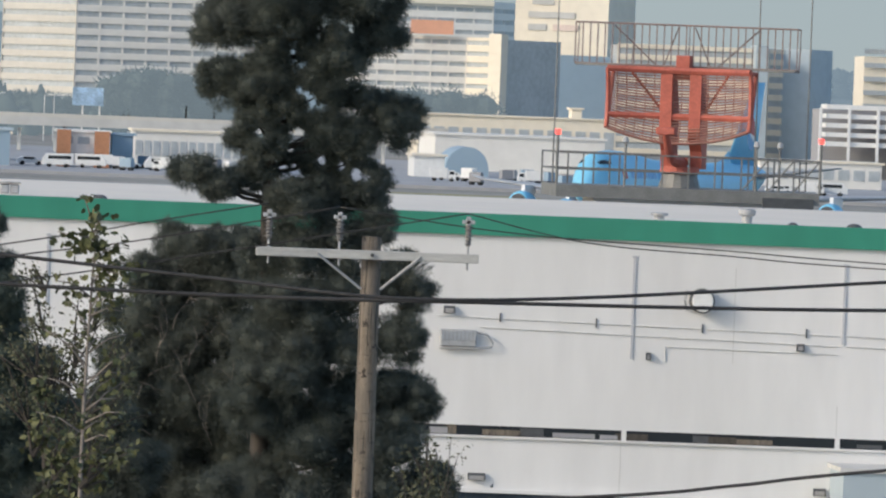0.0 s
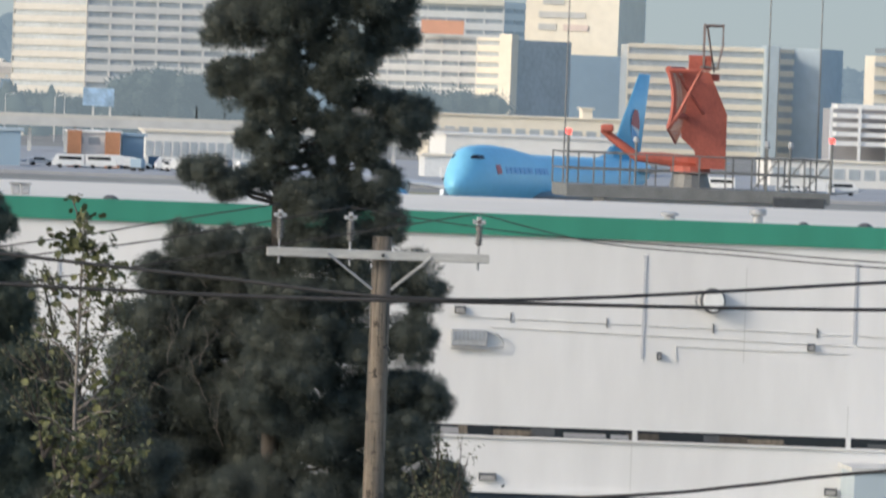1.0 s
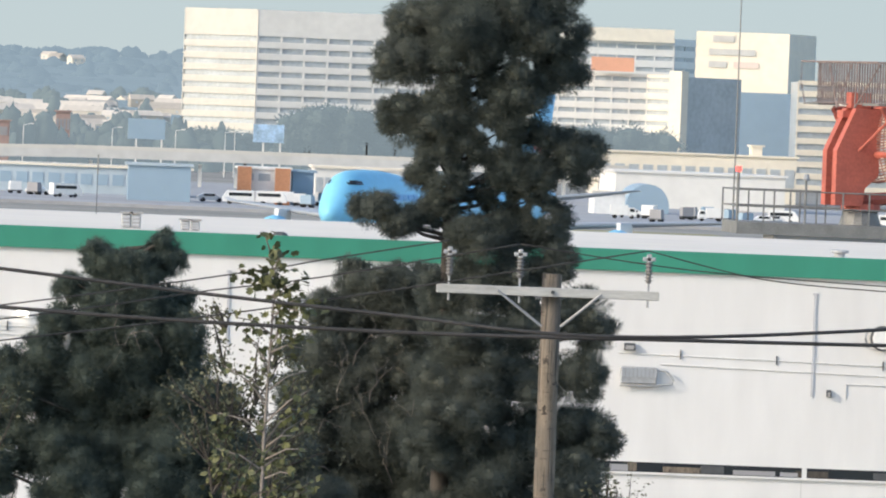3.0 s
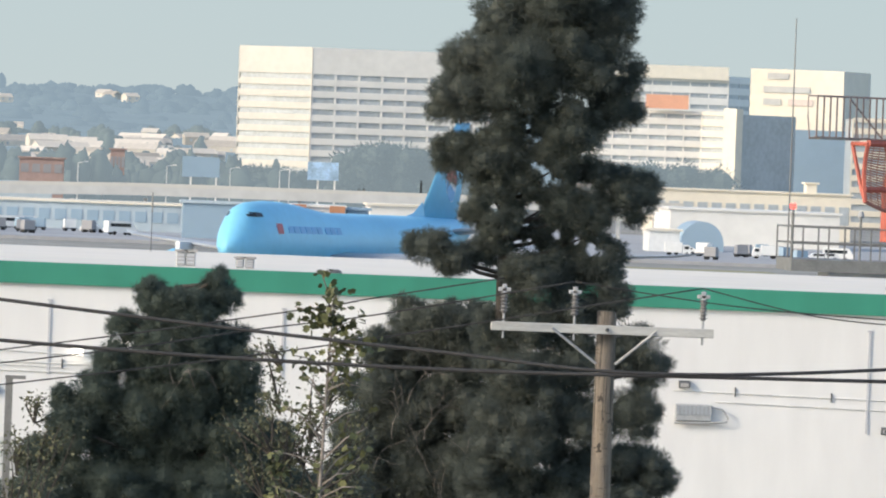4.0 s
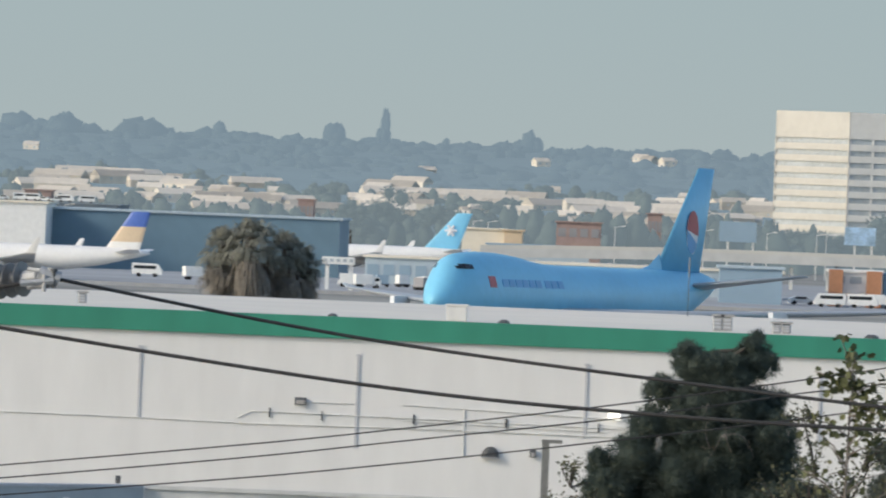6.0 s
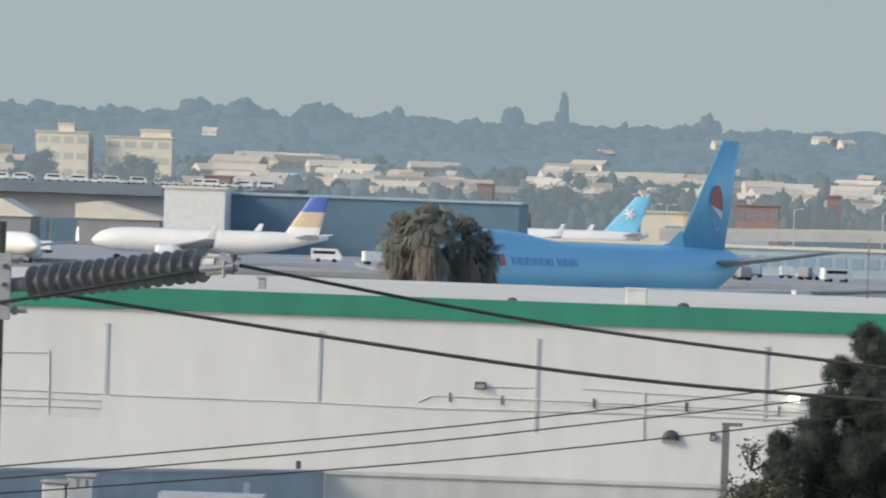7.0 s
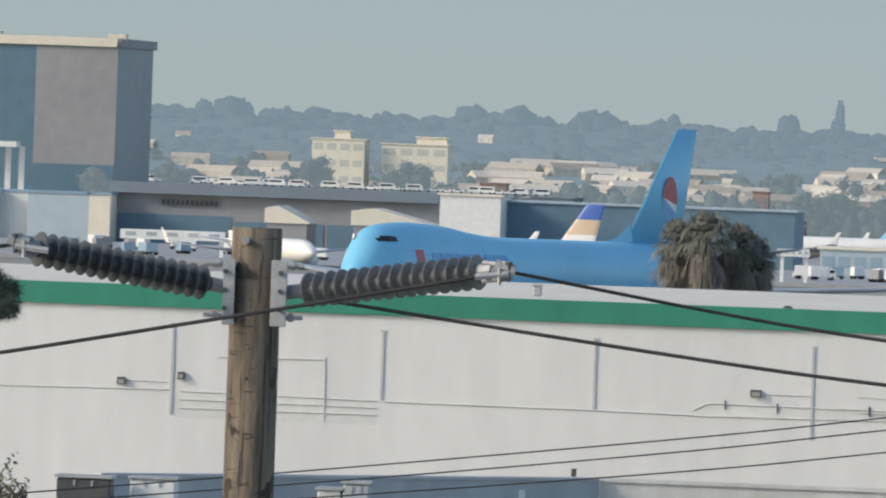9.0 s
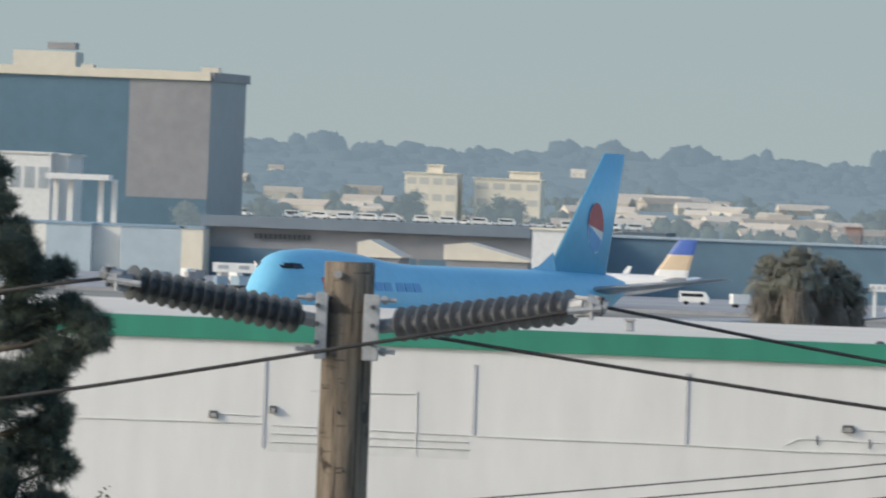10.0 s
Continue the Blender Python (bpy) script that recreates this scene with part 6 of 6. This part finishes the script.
for kind, a, d, w, h in (("cap", 4.914, 293, 0.5, 0.42), ("cap", 4.419, 294, 0.52, 0.2), ("bump", 5.174, 291, 0.3, 0.09), ("bump", 5.520, 291, 0.45, 0.12), ("bump", 1.272, 291, 0.4, 0.12),
                         ("box", 0.398, 296, 0.28, 0.42), ("box", 0.453, 296, 0.28, 0.42), ("box", 0.730, 296, 0.26, 0.28), ("box", 0.787, 296, 0.26, 0.28),
                         ("bump", -0.804, 291, 0.36, 0.12), ("bump", 1.260, 291, 0.36, 0.12), ("bump", -5.139, 291, 0.36, 0.1), ("box", -3.182, 300, 0.25, 0.3), ("bump", -1.769, 291, 0.3, 0.1)):
    roof_vent(kind, a, d, w, h)
hb = empty("roof_hatch", pose(px(-1.071, 294), 294, ROOF_Z - 0.02), label="pale box hatch on the white roof", category="hatch")
part("curb", boxes(((-0.3, -0.5, 0), (0.3, 0.5, 0.42)), bevel=0.02), "off_white", hb)
part("lid", boxes(((-0.33, -0.53, 0.42), (0.33, 0.53, 0.48)), bevel=0.01), "off_white", hb)


rm = empty("roof_mast", pose(px(0.227, 335), 335, ROOF_Z - 0.02), label="thin dark antenna mast on the white roof", category="mast")
part("pole", tubes(([(0, 0, 0), (0, 0, 1.75)], 0.014), n=6), "dark_metal", rm)
part("whip", tubes(([(0, 0, 1.3), (0, 0, 1.95)], 0.028), n=6), "radar_dark", rm)


# ---- low building before the white one ----
def build_low_annex():
    d, d0 = 205.0, 195.2
    b = empty("low_building", label="low grey flat-roofed building with a small dark window", category="building")
    zt, a0, a1 = zof(-1.645, d), -5.6, -2.79
    xc = px(a1, d)
    at = lambda a: d0 + (d - d0) * (a - a0) / (a1 - a0)
    slab(b, "wall", a0, a1, d0, d, 0, zt, "annex_wall", 0.3)
    part("wall", boxes(((xc + 0.003, d + 0.1, 0), (px(-0.45, d), d + 0.4, zt - 0.02))), "off_white", b)
    slab(b, "coping", a0, a1 - 0.002, d0 - 0.06, d - 0.06, zt, zt + 0.06, "seam", 0.4)
    part("coping", boxes(((xc + 0.003, d + 0.04, zt - 0.02), (px(-0.45, d), d + 0.5, zt + 0.05))), "off_white", b)
    part("roof", boxes(((px(a0, d), d + 0.5, zt - 1.4), (px(-0.45, d), d + 7, zt - 1.3))), "off_white", b)
    band(b, -3.217, -3.125, at(-3.217), at(-3.125), zt - 0.75, zt - 0.2, "glass", proud=0.03, name="window", label="small dark window")
    band(b, -3.255, -3.220, at(-3.255), at(-3.220), zt - 0.75, zt - 0.2, "vehicle_white", proud=0.05, name="window_frame")
    part("canopy", boxes(((px(-3.725, d - 6), d - 6, zof(-1.788, d - 6) - 0.2), (px(-3.137, d - 6), d - 4.6, zof(-1.788, d - 6)))), "seam", b)
    part("canopy_post", boxes(((px(-3.423, d - 6), d - 5, 0), (px(-3.410, d - 6), d - 4.8, zof(-1.788, d - 6) - 0.2))), "seam", b)
    return zt


LOW_Z = build_low_annex()


def roof_duct(a0, a1, el, d, h, material, label):
    b = empty("roof_duct", label=label, category="duct")
    x0, x1, z = px(a0, d), px(a1, d), zof(el, d)
    part("casing", boxes(((x0, d, 0.05), (x1, d + 0.8, z)), bevel=0.03), material, b)
    part("flange", boxes(((x0 - 0.04, d - 0.04, z + 0.003), (x1 + 0.04, d + 0.84, z + 0.06)), bevel=0.01), "galv", b)
    for k in (0.33, 0.66):
        x = x0 + (x1 - x0) * k
        part("rib", boxes(((x - 0.02, d - 0.03, LOW_Z - 0.1), (x + 0.02, d - 0.002, z - 0.03))), "galv", b)


roof_duct(-4.237, -4.088, -1.719, 194, 0.4, "annex_wall", "grey box duct by the low building")
roof_duct(-4.379, -4.246, -1.760, 194, 0.4, "off_white", "pale box duct by the low building")
roof_duct(-5.436, -5.181, -1.738, 193, 0.4, "vehicle_white", "white rooftop air unit by the low building")
roof_duct(-5.849, -5.547, -1.745, 192, 0.4, "dark_metal", "dark rooftop unit by the low building")
# small lamp on a thin stand
ls = empty("yard_lamp", pose(px(-2.940, 206), 206, 0), label="small dark flood lamp on a thin stand", category="lamp")
part("stand", tubes(([(0, 0, LOW_Z - 0.2), (0, 0, zof(-1.620, 206))], 0.015), n=6), "dark_metal", ls)
part("head", boxes(((-0.05, -0.06, zof(-1.620, 206) - 0.02), (0.05, 0.06, zof(-1.582, 206))), bevel=0.01), "dark_metal", ls)
# steel post by the conifer
sp = empty("steel_post", pose(px(-0.54, 168), 168, 0), label="grey steel post with a short top arm", category="post")
part("shaft", boxes(((-0.06, -0.06, 0.1), (0.06, 0.06, zof(-1.30, 168)))), "radar_dark", sp)
part("arm", boxes(((-0.07, -0.07, zof(-1.30, 168) + 0.003), (0.27, 0.07, zof(-1.30, 168) + 0.06))), "radar_dark", sp)
# yard clutter at the low roof
roof_duct(-1.735, -1.336, -1.773, 196, 0.4, "dark_metal", "dark grey rooftop air unit by the low building")
for a0, a1, e, m in ((-1.255, -1.215, -1.82, "dark_metal"), (-1.13, -1.05, -1.825, "slate"), (-1.33, -1.262, -1.868, "brick"), (-1.21, -1.14, -1.87, "brick")):
    d = 196
    cb = empty("crate", label="stacked crate standing in the yard", category="crate")
    part("box", boxes(((px(a0, d), d - 1, 0.1), (px(a1, d), d - 0.2, zof(e, d) - 0.04))), m, cb)
    part("lid", boxes(((px(a0, d) - 0.02, d - 1.02, zof(e, d) - 0.04), (px(a1, d) + 0.02, d - 0.18, zof(e, d)))), "seam", cb)

# ---- thin wires of the crossarm ----
WD = POLE_A_D
wire([spot(-8.5, -2.1, WD - 6), spot(-4.954, -1.707, WD - 4), spot(-2.419, -1.40, WD - 3), spot(-1.352, -1.251, WD - 2), spot(-0.039, -1.048, WD - 1.2), spot(1.179, -0.832, WD - 0.6), spot(1.506, -0.764, WD - 0.4), spot(2.224, -0.625, WD - 0.185)], 0.009, "thin distribution wire on the crossarm insulator")
wire([spot(-8.5, -2.15, WD - 6), spot(-4.61, -1.736, WD - 4), spot(-2.416, -1.473, WD - 3), spot(-1.35, -1.321, WD - 2), spot(-0.036, -1.127, WD - 1.2), spot(0.827, -0.97, WD - 0.6), spot(1.51, -0.86, WD - 0.4), spot(2.622, -0.63, WD - 0.185)], 0.009, "thin distribution wire on the crossarm insulator")
wire([spot(-8.5, -2.2, WD - 6), spot(-4.606, -1.819, WD - 4), spot(-2.412, -1.584, WD - 3), spot(-1.345, -1.445, WD - 2), spot(-0.215, -1.277, WD - 1.2), spot(1.2, -1.05, WD - 0.6), spot(3.345, -0.64, WD - 0.185)], 0.009, "thin distribution wire on the crossarm insulator")
wire([spot(3.345, -0.64, WD - 0.185), spot(4.017, -0.777, WD), spot(4.836, -0.822, WD), spot(5.713, -0.862, WD), spot(9, -0.95, WD)], 0.008, "thin distribution wire on the crossarm insulator")
wire([spot(2.622, -0.63, WD - 0.185), spot(3.6, -0.74, WD), spot(4.836, -0.793, WD), spot(5.703, -0.831, WD), spot(9, -0.93, WD)], 0.008, "thin distribution wire on the crossarm insulator")
wire([spot(1.0, -2.45, D), spot(4.080, -2.208, D), spot(4.904, -2.111, D), spot(5.752, -1.991, D), spot(9.0, -1.62, D)], 0.0095)


# ---- sapling ----
def build_sapling():
    d = 100.0
    rng = random.Random(12)
    x0 = px(1.2, d)
    t = empty("sapling", label="slender young tree with yellow-green lobed leaves", category="tree")
    top = zof(-0.735, d)
    stem = [(px(a, d) - x0, 0, zof(e, d)) for a, e in ((1.2, -1.83), (1.21, -1.4), (1.22, -1.05), (1.24, -0.74))]
    part("stem", tubes(([(0, 0, 0.4), (0, 0, 5)] + stem, [0.045, 0.04, 0.018, 0.015, 0.011, 0.005]), n=7), "twig", t, smooth=True)
    br, lv, lf = bmesh.new(), [], []

    def leaf(p, size):
        out = Vector((rng.gauss(0, 1), rng.gauss(0, 1), rng.gauss(-0.3, 0.6))).normalized()
        side = out.cross(Vector((rng.gauss(0, 1), rng.gauss(0, 1), rng.gauss(0, 1)))).normalized()
        nn = out.cross(side)
        k = len(lv)
        for u, v, b in ((0, 0, 0), (0.25, 0.42, 0.06), (0.45, 0.25, 0.03), (0.7, 0.4, 0.06), (1.0, 0, -0.05), (0.7, -0.4, 0.06), (0.45, -0.25, 0.03), (0.25, -0.42, 0.06)):
            lv.append(tuple(p + out * u * size + side * v * size + nn * b * size))
        lf.append(tuple(range(k, k + 8)))

    def limb(p, q, n, size, spread):
        p, q = Vector(p), Vector(q)
        tube(br, [p, p.lerp(q, 0.5) + Vector((0, 0, 0.05)), q], [0.012, 0.008, 0.004], n=5)
        for _ in range(n):
            f = rng.uniform(0.25, 1.05)
            leaf(p.lerp(q, f) + Vector((rng.gauss(0, spread), rng.gauss(0, spread), rng.gauss(0, spread))), size * rng.uniform(0.7, 1.3))
    for k in range(34):
        f = k / 33
        e = -1.95 + (1.95 - 0.78) * f
        z = zof(e, d)
        reach = (0.05 + 0.42 * (1 - abs(f - 0.78) * 2.2) if f > 0.45 else 0.4) * rng.uniform(0.5, 1.2)
        if f > 0.93:
            reach = 0.08
        s = rng.choice((-1, 1))
        limb((0.02, 0, z - 0.1), (s * reach, rng.uniform(-0.3, 0.3), z + rng.uniform(-0.05, 0.25)), 7 if f < 0.65 else 19, 0.085, 0.06)
    for k in range(14):
        leaf(Vector((px(1.24, d) - x0 + rng.gauss(0, 0.05), rng.gauss(0, 0.05), top - rng.uniform(0, 0.35))), 0.09)
    part("branching", br, "twig", t, smooth=True)["kind"] = "stuff"
    me = bpy.data.meshes.new("leaves")
    me.from_pydata(lv, [], lf)
    me.materials.append(M["leaf"])
    lo = tagged(new("leaves", me), kind="stuff")
    lo.parent = t
    return t, x0, d


SAPLING, SAP_X, SAP_D = build_sapling()


def leafy_bush(label, x, y, balls, seed, size=0.075, per=230, mat_name="leaf_dark"):
    """Open broad-leaved foliage: single leaves scattered round twigs."""
    rng = random.Random(seed)
    t = empty("bush", pose(x, y, 0), label=label, category="bush")
    br, lv, lf = bmesh.new(), [], []
    for cx, cz, r in balls:
        cy = rng.uniform(-0.4, 0.4)
        root = Vector((cx * 0.6, cy, max(0.2, cz - r * 1.6)))
        for _ in range(7):
            q = Vector((cx + rng.gauss(0, r * 0.6), cy + rng.gauss(0, r * 0.5), cz + rng.gauss(0, r * 0.6)))
            tube(br, [root, root.lerp(q, 0.6) + Vector((rng.gauss(0, 0.05), 0, 0.05)), q], [0.02, 0.012, 0.004], n=5)
            for _ in range(int(per * r * r) // 2 + 12):
                p = root.lerp(q, rng.uniform(0.45, 1.1)) + Vector((rng.gauss(0, r * 0.2), rng.gauss(0, r * 0.2), rng.gauss(0, r * 0.2)))
                out = Vector((rng.gauss(0, 1), rng.gauss(0, 1), rng.gauss(-0.2, 0.8))).normalized()
                side = out.cross(Vector((rng.gauss(0, 1), rng.gauss(0, 1), rng.gauss(0, 1)))).normalized()
                k, s = len(lv), size * rng.uniform(0.6, 1.3)
                lv.extend(tuple(p + out * u * s + side * v * s) for u, v in ((0, 0), (0.4, 0.3), (1, 0), (0.4, -0.3)))
                lf.append((k, k + 1, k + 2, k + 3))
    part("branching", br, "bark", t)["kind"] = "stuff"
    me = bpy.data.meshes.new("leaves")
    me.from_pydata(lv, [], lf)
    me.materials.append(M[mat_name])
    lo = tagged(new("leaves", me), kind="stuff")
    lo.parent = t
    return t


M["leaf_dark"] = mat("dull_green_leaves", (0.06, 0.075, 0.04), 0.7, scale=1.5, vary=0.4, second=(0.13, 0.13, 0.07))
bx = px(-0.45, 166)
leafy_bush("loose grey-green shrub beside the steel post", bx, 166, clumps_at(bx, 166, [(-0.35, -1.38, 0.1), (-0.5, -1.62, 0.14), (-0.3, -1.6, 0.14), (-0.55, -1.85, 0.16), (-0.35, -1.85, 0.2)]), 21)
bx = px(1.1, 160)
leafy_bush("loose twiggy shrub between the conifers", bx, 160, clumps_at(bx, 160, [(0.92, -1.25, 0.12), (1.0, -1.45, 0.16), (1.2, -1.35, 0.15), (1.35, -1.2, 0.12), (1.42, -1.5, 0.15), (1.1, -1.7, 0.2), (1.35, -1.8, 0.2), (0.95, -1.85, 0.2), (0.9, -1.05, 0.08), (0.85, -1.45, 0.14), (0.95, -1.6, 0.16), (1.15, -1.5, 0.15), (1.3, -1.6, 0.17), (1.45, -1.7, 0.16), (0.8, -1.7, 0.15)]), 22, 0.07, 300)
tx5 = px(1.15, 176)
build_conifer("pine_tree", tx5, 176, 0.2, 6.8, 0.15, clumps_at(tx5, 176, [(0.85, -1.85, 0.18), (1.1, -1.9, 0.2), (1.35, -1.85, 0.2), (0.8, -2.1, 0.25), (1.15, -2.15, 0.28), (1.45, -2.1, 0.25), (0.5, -2.35, 0.3), (0.95, -2.4, 0.3), (1.3, -2.4, 0.3)]), 31, "pine", "low dark pine thicket at the foot of the trees")
bx = px(0.95, 96)
leafy_bush("yellow-green low sapling leaves", bx, 96, clumps_at(bx, 96, [(0.95, -1.95, 0.1), (1.15, -2.0, 0.14), (1.4, -2.05, 0.14), (0.98, -1.72, 0.05), (1.25, -2.2, 0.2), (1.0, -2.25, 0.15)]), 23, 0.085, 300, "leaf")
bx = px(3.2, 170)
leafy_bush("low green shrub at the foot of the white wall", bx, 170, clumps_at(bx, 170, [(3.15, -1.98, 0.1), (3.25, -2.15, 0.16), (3.1, -2.2, 0.18), (3.4, -2.35, 0.12)]), 24)
bx = px(-6.1, 110)
leafy_bush("dark tuft of needles above the low roof", bx, 110, clumps_at(bx, 110, [(-6.2, -1.78, 0.1), (-6.05, -1.86, 0.08), (-6.3, -1.9, 0.14)]), 25, 0.06, 700)


# ---- palms ----
def build_palm(x, y, top, r, seed):
    """A fan palm: a green crown over a hanging skirt of dry fronds."""
    rng = random.Random(seed)
    t = empty("palm_tree", pose(x, y, 0), label="fan palm with a grey-green crown and a brown skirt", category="palm", group="palms behind the white roof")
    part("trunk", tubes(([(0, 0, -0.4), (0.1, 0, top * 0.5), (0, 0, top - r * 0.5)], [0.35, 0.28, 0.25]), n=10), "bark", t)
    for name, material, count, low, high, drop, size in (("crown", "palm", 62, -0.55, 1.35, 0.45, 1.0), ("skirt", "palm_dry", 52, -1.35, -0.3, 0.7, 1.0)):
        vs, fs = [], []
        for k in range(count):
            a, e = rng.uniform(0, 2 * math.pi), rng.uniform(low, high)
            c = Vector((0, 0, top - r * (0.85 if name == "crown" else rng.uniform(0.8, 1.5))))
            d = Vector((math.cos(a) * math.cos(e), math.sin(a) * math.cos(e), math.sin(e)))
            l = r * size * rng.uniform(0.8, 1.2)
            side = d.cross(Vector((0, 0, 1))).normalized()
            hub = c + d * l * 0.42
            i = len(vs)
            vs.extend(tuple(v) for v in (c - side * 0.04, c + side * 0.04, hub))
            fs.append((i, i + 1, i + 2))
            for b in range(-10, 11):
                q = b / 10 * 1.2 + rng.gauss(0, 0.06)
                way = d * math.cos(q) + side * math.sin(q)
                across = (side * math.cos(q) - d * math.sin(q)) * 0.026
                reach = l * 0.58 * (1 - 0.25 * abs(b) / 10) * rng.uniform(0.7, 1.2)
                mid_ = hub + way * reach * 0.55
                tip = hub + way * reach * 0.9 + Vector((rng.gauss(0, 0.05), rng.gauss(0, 0.05), -drop * reach))
                i = len(vs)
                vs.extend(tuple(v) for v in (hub, mid_ - across, tip, mid_ + across))
                fs.append((i, i + 1, i + 2, i + 3))
        me = bpy.data.meshes.new(name)
        me.from_pydata(vs, [], fs)
        me.materials.append(M[material])
        lo = tagged(new(name, me), "hanging brown dead fronds" if name == "skirt" else "", kind="stuff")
        lo.parent = t


M["palm_dry"] = mat("dead_palm_fronds", (0.20, 0.185, 0.16), 0.95, scale=0.8, vary=0.3, second=(0.26, 0.235, 0.205))
PD = 420.0
build_palm(px(-2.245, PD), PD, zof(-0.085, PD), 1.5, 1)
build_palm(px(-2.050, PD), PD + 2, zof(-0.150, PD), 1.35, 2)
build_palm(px(-2.405, PD), PD + 1, zof(-0.150, PD), 1.25, 3)
build_palm(px(-1.965, PD), PD + 3, zof(-0.240, PD), 1.1, 4)


# ---- what moves ----
def motions():
    steps = [k * 0.5 for k in range(21)]
    walk(JET, [(t, jet_pose(t)) for t in steps])
    sway = [(0, 1.266), (0.5, 1.198), (1, 1.136), (1.5, 1.067), (2, 1.102), (2.5, 1.18), (2.7, 1.218), (3.4, 1.29), (4, 1.276), (4.5, 1.245), (5, 1.157), (5.5, 1.155), (6, 1.18), (7, 1.22), (8, 1.2), (10, 1.2)]
    high = zof(-0.735, SAP_D)
    walk(SAPLING, [(t, pose(SAP_X, SAP_D, 0, 0, math.degrees(math.atan((px(a, SAP_D) - px(1.24, SAP_D)) / high)), 0)) for t, a in sway])
    turns = [k * 0.2 for k in range(51)]
    walk(ANTENNA, [(t, pose(RADAR_X, RADAR_D, DECK_Z, 0, 0, -104.5 - 80 * t)) for t in turns])


motions()
